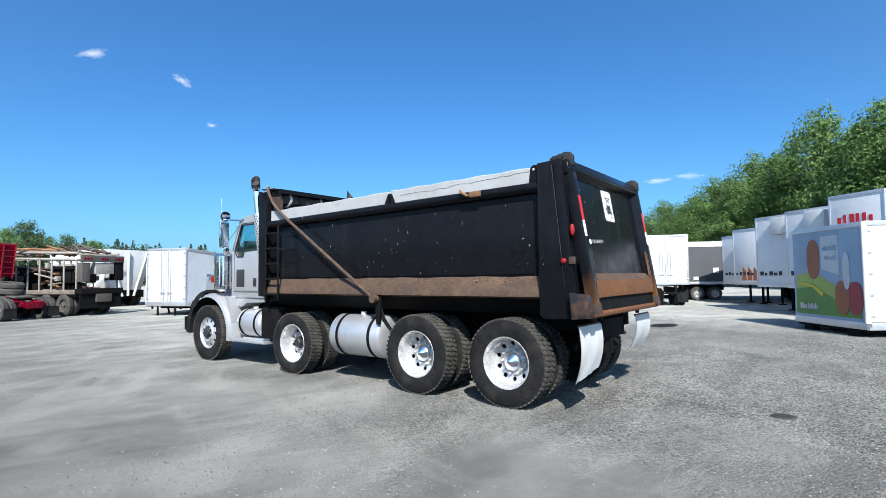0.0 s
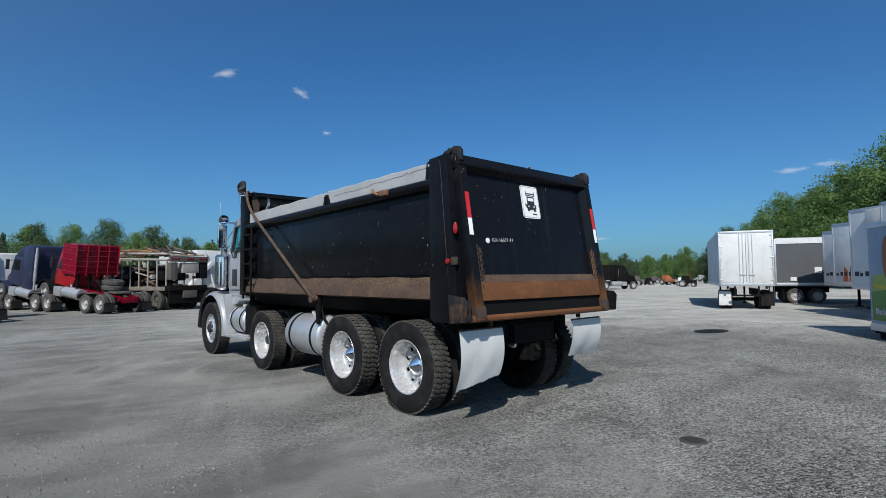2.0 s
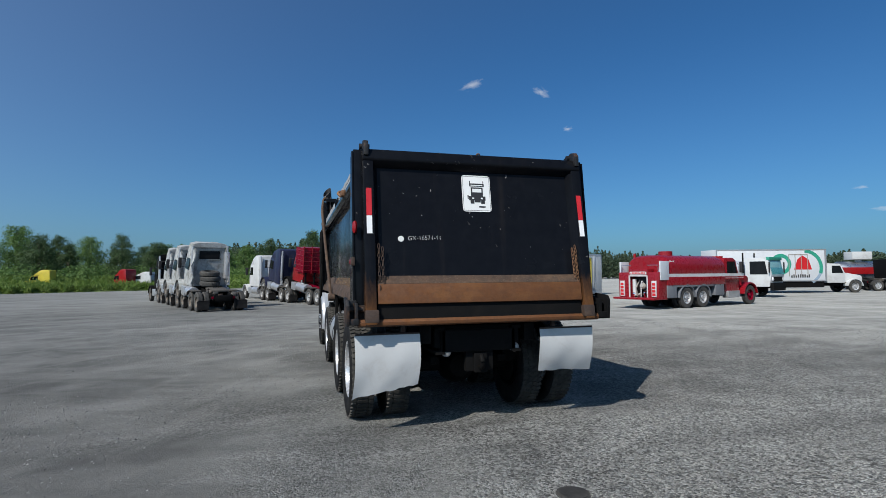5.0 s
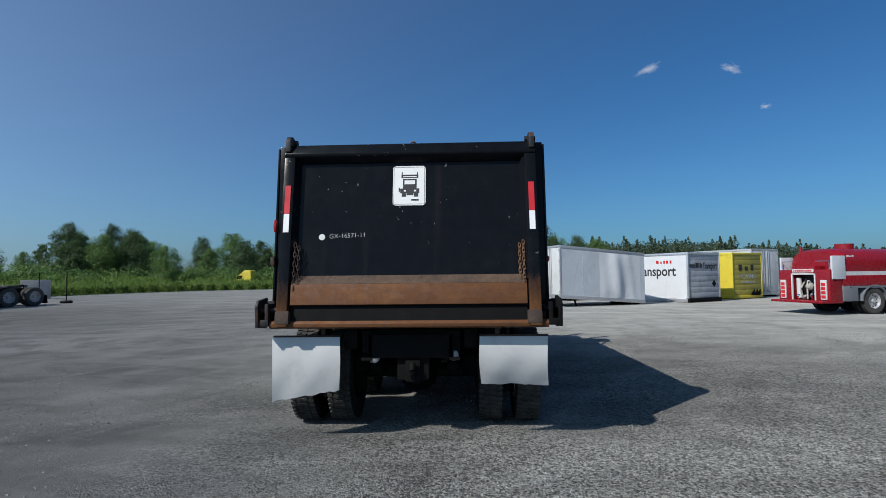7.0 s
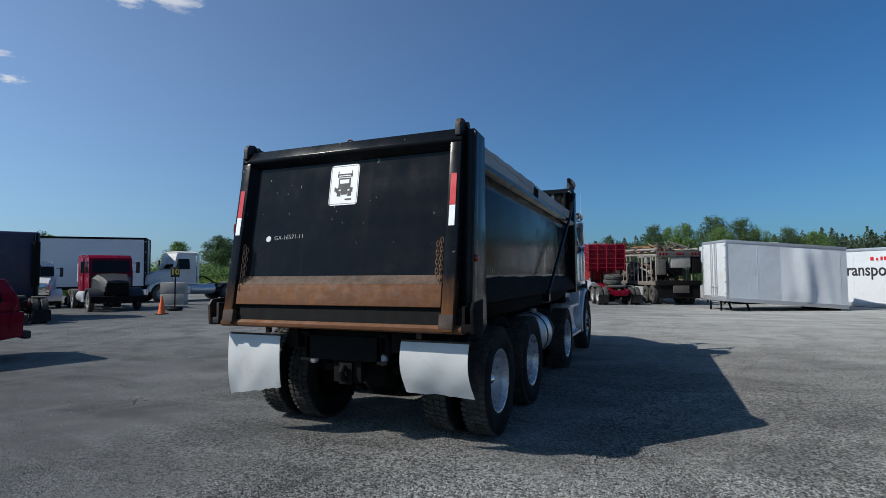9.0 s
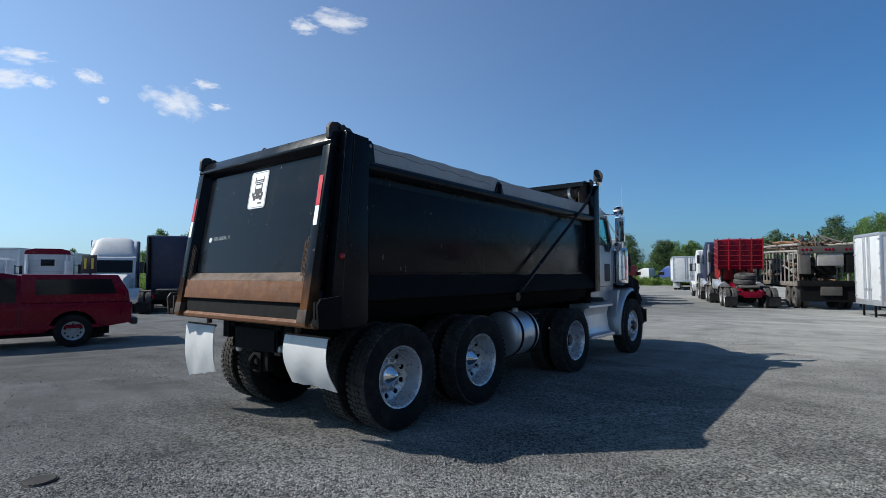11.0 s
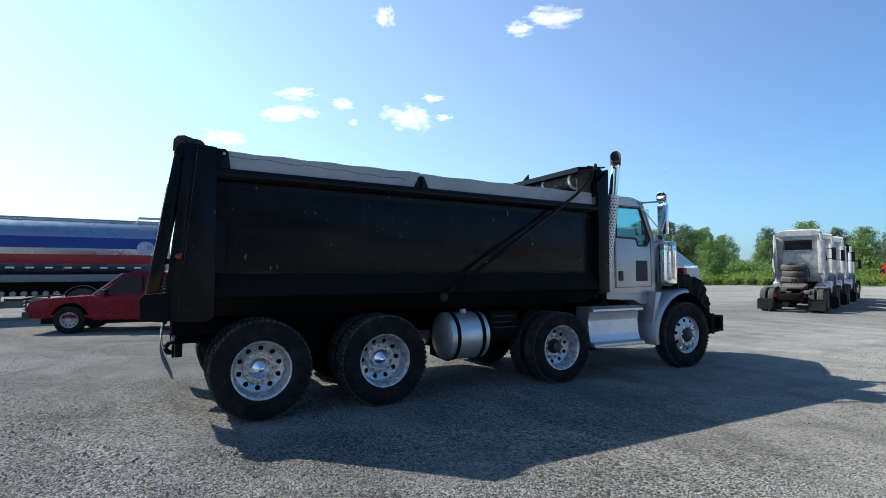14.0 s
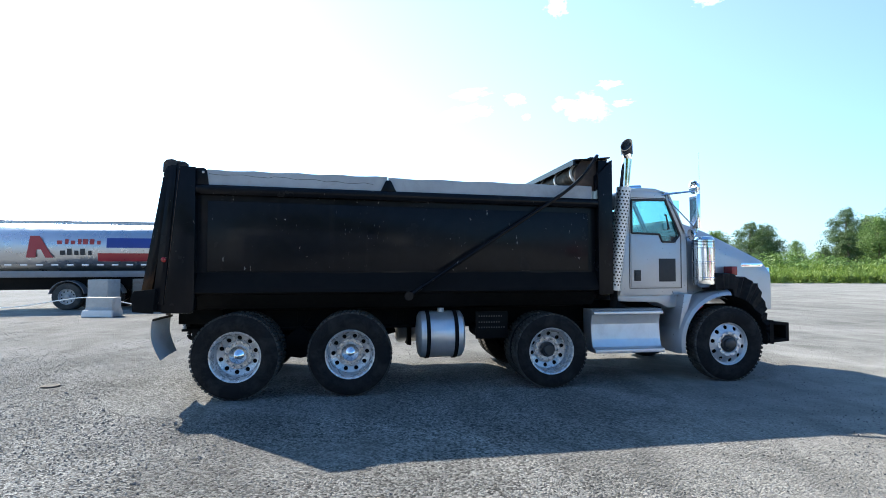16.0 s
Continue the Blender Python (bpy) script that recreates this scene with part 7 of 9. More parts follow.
# ---------------------------------------------------------------- machinery carrier with rusty racks
def machine_carrier():
    t = thing("machine_carrier", pose(3.25, 23.05, 0, 0, 0, heading(-0.33, 0.944)) @ Matrix.Diagonal((0.82, 0.82, 0.95, 1)), "rusty multi-deck machinery trailer full of steel frames", "trailer")
    for s in (-1, 1):
        bm = nb()
        box(bm, s * 1.15 - 0.07, s * 1.15 + 0.07, 0, 12, 1.0, 1.2, 0.01)
        part("deck_beam", bm, M["dull_steel"], t)
        for z0, z1 in ((2.55, 2.75), (2.85, 3.05)):
            bm = nb()
            tube(bm, [(s * 1.2, 0.2, z0), (s * 1.2, 6, z0 + 0.16), (s * 1.2, 12, z1)], 0.055, 8)
            part("upper_rail", bm, M["pale_steel"], t)
        for k in range(14):
            bm = nb()
            y = 0.3 + 0.88 * k
            box(bm, s * 1.2 - 0.03, s * 1.2 + 0.03, y - 0.035, y + 0.035, 1.1, 2.6 + 0.012 * k, 0.006)
            part("rack_post", bm, M["pale_steel"], t)
        for y in (1.2, 2.45):
            bg_wheel(t, 1.1, y, 0.5, s, rim="machine", dual=True)
    rng = random.Random(21)
    for k in range(84):
        bm = nb()
        y = rng.uniform(0.6, 11)
        x = rng.uniform(-1.0, 1.0)
        z = rng.choice((1.25, 1.5, 2.0, 2.85, 3.0))
        a, L = rng.uniform(-0.5, 0.5), rng.uniform(0.8, 2.6)
        tube(bm, [(x - 0.3 * a, y, z), (x + a * L * 0.5, y + L * 0.6, z + rng.uniform(-0.1, 0.35)), (x + a * L, y + L, z + rng.uniform(-0.1, 0.3))], rng.uniform(0.03, 0.07), 6)
        part("loose_bar", bm, M[rng.choice(("machine", "rust_dark", "dull_steel", "rust"))], t)
    for k in range(20):
        bm = nb()
        y, x = rng.uniform(0.8, 10), rng.uniform(-0.8, 0.8)
        w, d, hh = rng.uniform(0.2, 0.45), rng.uniform(0.3, 0.7), rng.uniform(0.25, 0.8)
        box(bm, x - w, x + w, y - d, y + d, 1.1, 1.1 + hh, 0.05)
        part("machine_block", bm, M[rng.choice(("machine", "rust_dark", "frame"))], t)
    # tail: lamp beam, grey control box, mud flap beam
    bm = nb()
    box(bm, -1.25, 1.25, -0.15, 0.0, 2.45, 2.75, 0.02)
    beam = part("tail_beam", bm, M["machine"], t, "pale steel beam with round lamps")
    for x in (-1.1, -0.92, -0.74, -0.1, 0.05, 0.2, 0.74, 0.92, 1.1):
        disc_part("tail_lamp", beam, (x, -0.152, 2.6), (0, -1, 0), 0.06, 0.02, M["red_dark"])
    for x0, x1, z0, z1, mt in ((-1.2, -0.75, 1.55, 2.42, "machine"), (-0.45, 0.65, 1.9, 2.42, "pale_steel"), (-0.35, 0.55, 0.62, 1.0, "machine"), (-1.25, 1.25, 1.0, 1.25, "frame"), (0.75, 1.25, 1.6, 2.45, "frame")):
        bm = nb()
        box(bm, x0, x1, -0.1, 0.35, z0, z1, 0.02)
        part("tail_panel", bm, M[mt], t)
    bm = nb()
    box(bm, -1.2, 1.2, 0.0, 0.08, 0.35, 1.0)
    part("rear_guard", bm, M["frame"], t)
    bm = nb()
    box(bm, -1.15, 1.15, 0.1, 11.8, 0.9, 1.02)
    box(bm, -0.9, 0.9, 3.5, 11.8, 1.02, 1.5, 0.02)
    # added dark block inside the racks, standing in for the shade there
    box(bm, -0.6, 0.7, 1.2, 11.0, 1.5, 2.3, 0.05)
    part("deck", bm, M["frame"], t)
    for k in range(40):
        bm = nb()
        s, y, z = rng.choice((-1, 1)), rng.uniform(0.3, 11), rng.choice((1.3, 1.6, 1.9, 2.2))
        w, hh = rng.uniform(0.08, 0.3), rng.uniform(0.06, 0.26)
        box(bm, s * 1.05 - 0.1, s * 1.05 + 0.12, y, y + w, z, z + hh, 0.015, None)
        part("scrap_piece", bm, M[rng.choice(("dull_steel", "rust_dark", "machine", "frame", "pale_steel", "rust"))], t)
    for k in range(16):
        bm = nb()
        y, z = rng.uniform(0.3, 9), rng.uniform(1.3, 2.4)
        s = rng.choice((-1, 1))
        tube(bm, [(s * 1.14, y, z), (s * 1.16, y + rng.uniform(0.5, 1.8), z + rng.uniform(-0.5, 0.5))], rng.uniform(0.02, 0.045), 6)
        part("brace", bm, M[rng.choice(("dull_steel", "rust_dark", "pale_steel"))], t)
    # scrap wood and bars heaped on the upper deck
    for k in range(22):
        bm = nb()
        y = rng.uniform(0.2, 9)
        x = rng.uniform(-1.0, 1.0)
        tube(bm, [(x, y, 2.9), (x + rng.uniform(-0.8, 0.8), y + rng.uniform(0.6, 2.4), 3.0 + rng.uniform(0, 0.35))], 0.045, 5)
        part("scrap_bar", bm, M[rng.choice(("rust_dark", "machine", "rust"))], t)


machine_carrier()


def spreader():
    """White hopper with sloping chutes between the machinery and the van trailer."""
    t = thing("hopper_body", pose(7.4, 30.5, 0, 0, 0, heading(-0.25, 1)), "white steel hopper body with sloping braces", "hopper")
    bm = nb()
    prism(bm, [(-0.9, 0.95), (0.9, 0.95), (1.35, 2.2), (1.35, 3.3), (-1.6, 3.3), (-1.6, 2.5)], "y", 0, 4.5, 0.03)
    part("hopper", bm, M["white"], t)
    for x in (-1.2, 0.0, 1.2):
        bm = nb()
        tube(bm, [(x * 0.3, -0.1, 0.6), (x, -0.12, 3.2)], 0.07, 8)
        part("brace", bm, M["white"], t)
    bm = nb()
    prism(bm, [(-2.3, 1.05), (-2.1, 0.95), (-0.6, 2.5), (-0.8, 2.6)], "y", -0.3, 0.1, 0.01)
    part("chute", bm, M["white"], t, "white sloping chute")
    bm = nb()
    box(bm, -1.1, 1.1, 0, 4.6, 0.5, 0.95, 0.03)
    part("chassis_frame", bm, M["frame"], t)
    for s in (-1, 1):
        bg_wheel(t, 1.05, 0.8, 0.5, s, dual=True)
        bg_wheel(t, 1.05, 2.1, 0.5, s, dual=True)


spreader()


# ---------------------------------------------------------------- red tanker fire truck
def fire_truck():
    t = thing("fire_truck", pose(12.82, 14.13, 0, 0, 0, heading(0.965, 0.264)) @ Matrix.Diagonal((0.872, 0.872, 0.86, 1)), "red tanker fire truck with a white stripe", "fire truck")
    bm = nb()
    secs = []
    for y, k in ((0.55, 0.86), (0.75, 0.97), (1.0, 1.0), (5.4, 1.0), (5.6, 0.96)):
        ring = []
        for i in range(28):
            a = 2 * math.pi * i / 28
            c, s_ = math.cos(a), math.sin(a)
            ring.append((1.2 * k * math.copysign(abs(c) ** 0.6, c), y, 1.95 + 0.78 * k * math.copysign(abs(s_) ** 0.7, s_)))
        secs.append(ring)
    loft(bm, secs)
    tank = part("water_tank", bm, M["fire_red"], t, "glossy red water tank")
    bm = nb()
    cyl(bm, (0, 2.2, 2.6), (0, 2.2, 2.95), 0.35, seg=20)
    part("tank_hatch", bm, M["fire_red"], tank)
    for s in (-1, 1):
        for k, (z0, z1, mt) in enumerate(((1.60, 1.76, "white"), (1.50, 1.52, "white"))):
            bm = nb()
            box(bm, min(s * 1.2, s * 1.215), max(s * 1.2, s * 1.215), 0.6, 7.3, z0, z1)
            part("stripe", bm, M[mt], tank, "reflective side stripe")
        for y0, y1, z0, z1 in ((0.6, 1.35, 0.55, 1.2), (1.35, 4.5, 1.08, 1.55), (4.6, 5.4, 0.6, 1.5)):
            bm = nb()
            box(bm, min(s * 0.9, s * 1.225), max(s * 0.9, s * 1.225), y0, y1, z0, z1, 0.02)
            part("locker", bm, M["locker_grey"], t, "grey steel side locker")
        for y in (0.97, 2.9, 5.0):
            bm = nb()
            box(bm, min(s * 1.226, s * 1.245), max(s * 1.226, s * 1.245), y - 0.05, y + 0.05, 1.12, 1.17, 0.006)
            part("locker_latch", bm, M["chrome"], t)
        bm = nb()
        box(bm, min(s * 1.15, s * 1.235), max(s * 1.15, s * 1.235), 0.62, 5.5, 1.18, 1.60, 0.01)
        part("side_panel", bm, M["fire_red"], t, "red panel under the stripe")
        bm = nb()
        box(bm, min(s * 1.15, s * 1.24), max(s * 1.15, s * 1.24), 0.1, 0.75, 1.45, 2.4, 0.02)
        part("side_plate", bm, M["grey_sheet"], t)
        for y in (2.2, 3.55):
            bg_wheel(t, 1.08, y, 0.54, s, rim="rim", dual=True)
            bm = nb()
            fs = []
            for q in range(9):
                a = radians(180 * q / 8)
                fs.append([(s * 0.8, y + 0.62 * math.cos(a), 0.55 + 0.62 * math.sin(a)), (s * 0.8, y + 0.67 * math.cos(a), 0.55 + 0.67 * math.sin(a)), (s * 1.24, y + 0.67 * math.cos(a), 0.55 + 0.67 * math.sin(a)), (s * 1.24, y + 0.62 * math.cos(a), 0.55 + 0.62 * math.sin(a))])
            loft(bm, fs)
            part("wheel_arch", bm, M["locker_grey"], t)
        bg_wheel(t, 1.05, 8.0, 0.54, s, rim="red_dark")
        # rear lamp ladders beside the pump bay
        bm = nb()
        box(bm, s * 0.95 - 0.13, s * 0.95 + 0.13, -0.06, 0.0, 0.62, 1.42, 0.01)
        lamp = part("lamp_panel", bm, M["white"], t, "white rear lamp panel")
        for k in range(4):
            bm = nb()
            box(bm, s * 0.95 - 0.09, s * 0.95 + 0.09, -0.075, -0.06, 0.68 + 0.17 * k, 0.80 + 0.17 * k)
            part("lamp_lens", bm, M["red_tape"], lamp)
    bm = nb()
    box(bm, -1.2, -0.55, 0.0, 0.6, 0.55, 1.85, 0.02)
    box(bm, 0.55, 1.2, 0.0, 0.6, 0.55, 1.85, 0.02)
    box(bm, -0.55, 0.55, 0.0, 0.6, 1.65, 2.0, 0.02)
    box(bm, -0.55, 0.55, 0.5, 0.62, 0.55, 1.7)
    box(bm, -1.22, 1.22, -0.45, 0.6, 0.48, 0.58, 0.02)
    part("rear_body", bm, M["fire_red"], t, "red rear body round an open pump bay")
    bm = nb()
    box(bm, -0.53, 0.53, 0.42, 0.49, 0.58, 1.64)
    part("bay_lining", bm, M["ink"], t)
    for x0, x1, z0, z1 in ((-0.57, -0.51, 0.58, 1.70), (0.51, 0.57, 0.58, 1.70), (-0.57, 0.57, 1.64, 1.70)):
        bm = nb()
        box(bm, x0, x1, -0.02, 0.04, z0, z1, 0.006)
        part("bay_frame", bm, M["white"], t, "white frame of the pump bay")
    bm = nb()
    cyl(bm, (-0.38, 0.2, 0.66), (-0.38, 0.2, 1.5), 0.10, seg=16)
    part("pressure_bottle", bm, M["white"], t, "white cylinder in the pump bay")
    bm = nb()
    lathe(bm, [(0, -0.14), (0.12, -0.1), (0.17, 0), (0.12, 0.1), (0, 0.14)], 16, Matrix.Translation((0.1, 0.22, 1.15)) @ Matrix.Rotation(radians(70), 4, "X"))
    part("pump", bm, M["pale_steel"], t, "steel pump casing")
    rng = random.Random(31)
    for k in range(6):
        bm = nb()
        x = -0.4 + 0.16 * k
        tube(bm, curve_pts([(x, 0.45, rng.uniform(0.7, 1.5)), (x + 0.05, 0.1, rng.uniform(0.7, 1.4)), (x + rng.uniform(-0.1, 0.1), 0.2, 0.62)], 5), rng.uniform(0.03, 0.06), 8)
        part("pump_pipe", bm, M[rng.choice(("chrome", "white", "pale_steel"))], t)
    bm = nb()
    box(bm, -0.5, 0.5, -0.012, 0.0, 1.74, 1.88)
    part("name_board", bm, M["white"], t, "white board over the pump bay")
    bars(t, "red_tape", -0.012, -0.45, 0.45, 1.77, 0.08, 10, 51, face="y", s=-1)
    bars(tank, "white", 1.13, 0.95, 1.35, 2.33, 0.1, 3, 52, s=1)
    bm = nb()
    for s in (-1, 1):
        tube(bm, [(s * 1.1, 0.1, 1.85), (s * 1.1, 0.1, 2.2), (s * 0.5, 0.1, 2.2)], 0.02, 6)
    part("grab_rail", bm, M["chrome"], t)
    bm = nb()
    box(bm, -0.45, 0.45, 0.3, 7.4, 0.65, 0.95)
    part("chassis_frame", bm, M["frame"], t)
    # cab and nose
    bm = nb()
    prism(bm, [(5.75, 0.75), (7.1, 0.75), (7.1, 1.75), (6.85, 2.5), (6.6, 2.62), (5.85, 2.62), (5.75, 2.5)], "x", -1.05, 1.05, 0.05)
    c = part("cab", bm, M["fire_red"], t)
    for s in (-1, 1):
        bm = nb()
        prism(bm, [(6.0, 1.78), (6.95, 1.78), (6.75, 2.42), (6.0, 2.42)], "x", s * 1.045, s * 1.056)
        part("side_window", bm, M["dark_glass"], c)
        bm = nb()
        box(bm, min(s * 1.15, s * 1.3), max(s * 1.15, s * 1.3), 7.0, 7.08, 1.8, 2.4, 0.02)
        tube(bm, [(s * 1.05, 6.95, 2.3), (s * 1.22, 7.04, 2.25)], 0.02, 6)
        part("side_mirror", bm, M["ink"], c)
        bm = nb()
        fs = []
        for q in range(11):
            a = radians(5 + 170 * q / 10)
            fs.append([(s * 0.6, 8.0 + 0.64 * math.cos(a), 0.55 + 0.64 * math.sin(a)), (s * 0.6, 8.0 + 0.70 * math.cos(a), 0.55 + 0.70 * math.sin(a)), (s * 1.22, 8.0 + 0.70 * math.cos(a), 0.55 + 0.70 * math.sin(a)), (s * 1.22, 8.0 + 0.64 * math.cos(a), 0.55 + 0.64 * math.sin(a))])
        loft(bm, fs)
        part("wing", bm, M["fire_red"], t)
        bm = nb()
        box(bm, min(s * 0.8, s * 1.15), max(s * 0.8, s * 1.15), 5.9, 7.0, 0.42, 0.8, 0.02)
        part("cab_step", bm, M["alu"], t)
    bm = nb()
    prism(bm, [(7.12, 1.78), (6.89, 2.44), (6.91, 2.45), (7.14, 1.79)], "x", -0.95, 0.95)
    part("windscreen", bm, M["dark_glass"], c)
    bm = nb()
    prism(bm, [(7.08, 0.9), (8.6, 0.9), (8.65, 1.5), (8.5, 1.62), (7.08, 1.78)], "x", -0.72, 0.72, 0.06)
    part("hood", bm, M["fire_red"], t)
    bm = nb()
    box(bm, -1.15, 1.15, 8.62, 8.85, 0.5, 0.85, 0.03)
    part("front_bumper", bm, M["chrome"], t)
    bm = nb()
    box(bm, -0.6, 0.6, 6.2, 6.4, 2.62, 2.74, 0.03)
    part("light_bar", bm, M["red_lens"], t, "red warning light bar")
    bm = nb()
    cyl(bm, (-0.9, 0.9, 2.5), (-0.9, 0.9, 2.85), 0.07)
    part("beacon", bm, M["red_lens"], t)


fire_truck()


def traffic_cone(x, y, hgt):
    bm = nb()
    lathe(bm, [(0.17, 0.03), (0.15, 0.04), (0.035, hgt), (0.0, hgt)], 20)
    t = thing("traffic_cone", pose(x, y, 0), "orange plastic traffic cone with a black base", "traffic cone", "traffic cones")
    part("cone", bm, M["cone"], t)
    bm = nb()
    box(bm, -0.19, 0.19, -0.19, 0.19, 0, 0.035, 0.01)
    part("base", bm, M["rubber"], t, "black rubber base")
    bm = nb()
    lathe(bm, [(0.108, hgt * 0.42), (0.078, hgt * 0.66)], 20)
    part("collar", bm, M["cone"], t)


traffic_cone(15.1, 13.9, 0.68)
traffic_cone(-16.6, 10.9, 0.75)


# ---------------------------------------------------------------- box truck, cab-over truck and others beyond
def cabover(m):
    t = thing("refuse_truck", m, "white cab-over truck with large windows and a black grille", "truck")
    bm = nb()
    prism(bm, [(0.0, 0.7), (1.7, 0.7), (1.85, 1.5), (1.6, 2.6), (0.0, 2.6)], "x", -1.15, 1.15, 0.05)
    c = part("cab", bm, M["white"], t)
    for s in (-1, 1):
        bm = nb()
        prism(bm, [(0.35, 1.5), (1.6, 1.5), (1.42, 2.35), (0.35, 2.35)], "x", s * 1.146, s * 1.158)
        part("side_window", bm, M["dark_glass"], c)
        bg_wheel(t, 1.05, 0.2, 0.5, s)
        bg_wheel(t, 1.05, -3.4, 0.5, s, dual=True)
        bm = nb()
        box(bm, min(s * 1.25, s * 1.4), max(s * 1.25, s * 1.4), 1.75, 1.82, 1.6, 2.3, 0.02)
        part("side_mirror", bm, M["ink"], c)
    bm = nb()
    prism(bm, [(1.86, 1.5), (1.63, 2.42), (1.65, 2.43), (1.88, 1.51)], "x", -1.05, 1.05)
    part("windscreen", bm, M["glass"], c)
    bm = nb()
    box(bm, -1.1, 1.1, 1.7, 1.95, 0.45, 0.95, 0.04)
    part("front_bumper", bm, M["frame"], t)
    bm = nb()
    for k in range(5):
        box(bm, -0.8 + 0.36 * k, -0.55 + 0.36 * k, 1.80, 1.86, 1.05, 1.35)
    part("grille", bm, M["frame"], c)
    bm = nb()
    prism(bm, [(-4.6, 0.95), (-0.5, 0.95), (-0.5, 2.1), (-1.2, 2.45), (-4.3, 2.45)], "x", -1.18, 1.18, 0.05)
    part("body", bm, M["grey_sheet"], t, "pale grey low body behind the cab")
    bm = nb()
    box(bm, -0.5, 0.5, -4.6, 1.6, 0.6, 0.95)
    part("chassis_frame", bm, M["frame"], t)
    bm = nb()
    box(bm, -1.16, 1.16, 1.52, 1.72, 2.42, 2.62, 0.03)
    part("sun_visor", bm, M["teal"], c, "green visor over the windscreen")
    for x in (-0.85, 0.85):
        disc_part("headlamp", c, (x, 1.83, 1.2), (0, 1, 0), 0.14, 0.04, M["white_tape"], "round headlamp")
    for s in (-1, 1):
        bm = nb()
        tube(bm, [(s * 1.0, -0.2, 0.9), (s * 1.0, -0.2, 2.95)], 0.06, 8)
        part("exhaust_pipe", bm, M["frame"], t)


cabover(pose(26.6, 21.4, 0, 0, 0, heading(0.36, -0.93)) @ Matrix.Diagonal((0.82, 0.82, 0.95, 1)))


def box_truck():
    t = thing("box_truck", pose(38.04, 24.97, 0, 0, 0, heading(0.96, -0.28)) @ Matrix.Scale(0.915, 4), "white box truck with green and red side graphics", "truck")
    x, y0, y1, z0, z1 = 1.282, -10.35, -1.4, 0.95, 3.57
    bm = nb()
    box(bm, -1.28, 1.28, y0, y1, z0, z1, 0.03)
    body = part("body", bm, M["white_sheet"], t)
    for a, b, c, d in ((y0, y1, z1 - 0.1, z1), (y0, y1, z0, z0 + 0.09), (y0, y0 + 0.1, z0 + 0.09, z1 - 0.1), (y1 - 0.16, y1, z0 + 0.09, z1 - 0.1)):
        bm = nb()
        box(bm, x - 0.01, x + 0.014, a, b, c, d)
        part("edge_rail", bm, M["alu"], body, "grey aluminium edge rail")
    bm = nb()
    box(bm, 0.9, 1.2, y0 + 0.4, y1 - 0.2, 0.45, 0.94)
    part("side_skirt", bm, M["frame"], t, "black skirt below the body")
    bm = nb()
    prism(bm, [(-4.05, 1.90), (-2.60, 1.90), (-2.85, 2.72), (-3.35, 3.05), (-3.75, 2.75)], "x", x, x + 0.006)
    part("red_graphic", bm, M["red_tape"], body, "red side graphic")
    def hoop(yc, zc, r, w, a0, a1, mt, label):
        bm = nb()
        pts = [radians(a0 + (a1 - a0) * k / 18) for k in range(19)]
        loft(bm, [[(x + d, yc + k * math.cos(p), zc + k * math.sin(p)) for d, k in ((0, r), (0, r - w), (0.006, r - w), (0.006, r))] for p in pts])
        part("hoop_graphic", bm, M[mt], body, label)
    hoop(-5.1, 2.35, 0.85, 0.3, 0, 360, "teal", "green ring graphic")
    hoop(-3.2, 2.05, 1.5, 0.28, -20, 88, "teal", "green sweeping graphic")
    hoop(-3.4, 2.3, 1.75, 0.22, -60, -25, "skyblue", "pale blue sweeping graphic")
    for a in (-4.45, -3.95, -3.45, -2.95):
        bm = nb()
        box(bm, x + 0.01, x + 0.03, a - 0.025, a + 0.025, 1.35, 3.15)
        part("rack_post", bm, M["pale_steel"], body)
    bm = nb()
    box(bm, x + 0.01, x + 0.03, -4.45, -2.95, 3.1, 3.15)
    part("rack_bar", bm, M["pale_steel"], body)
    bars(body, "ink", x, -4.3, -2.7, 1.25, 0.26, 9, 61, s=1)
    bm = nb()
    prism(bm, [(-1.2, 0.8), (0.25, 0.8), (0.25, 1.65), (-0.1, 2.35), (-1.2, 2.4)], "x", -1.02, 1.02, 0.05)
    c = part("cab", bm, M["white"], t)
    bm = nb()
    prism(bm, [(0.2, 0.85), (1.75, 0.85), (1.8, 1.25), (1.6, 1.42), (0.2, 1.65)], "x", -0.85, 0.85, 0.06)
    part("hood", bm, M["white"], t)
    for s in (-1, 1):
        bm = nb()
        prism(bm, [(-0.8, 1.6), (0.12, 1.6), (-0.12, 2.2), (-0.8, 2.2)], "x", s * 1.016, s * 1.028)
        part("side_window", bm, M["dark_glass"], c)
        bg_wheel(t, 1.0, 1.0, 0.5, s, rim="rim")
        bg_wheel(t, 1.05, -7.6, 0.5, s, dual=True)
        bm = nb()
        fs = []
        for q in range(11):
            a = radians(5 + 170 * q / 10)
            fs.append([(s * 0.6, 1.0 + 0.58 * math.cos(a), 0.5 + 0.58 * math.sin(a)), (s * 0.6, 1.0 + 0.64 * math.cos(a), 0.5 + 0.64 * math.sin(a)), (s * 1.15, 1.0 + 0.64 * math.cos(a), 0.5 + 0.64 * math.sin(a)), (s * 1.15, 1.0 + 0.58 * math.cos(a), 0.5 + 0.58 * math.sin(a))])
        loft(bm, fs)
        part("wing", bm, M["white"], t)
    bm = nb()
    prism(bm, [(0.28, 1.66), (-0.07, 2.3), (-0.05, 2.31), (0.30, 1.67)], "x", -0.9, 0.9)
    part("windscreen", bm, M["dark_glass"], c)
    bm = nb()
    box(bm, -0.5, 0.5, -10.2, 1.4, 0.55, 0.95)
    box(bm, -1.1, 1.1, 1.75, 1.9, 0.45, 0.8)
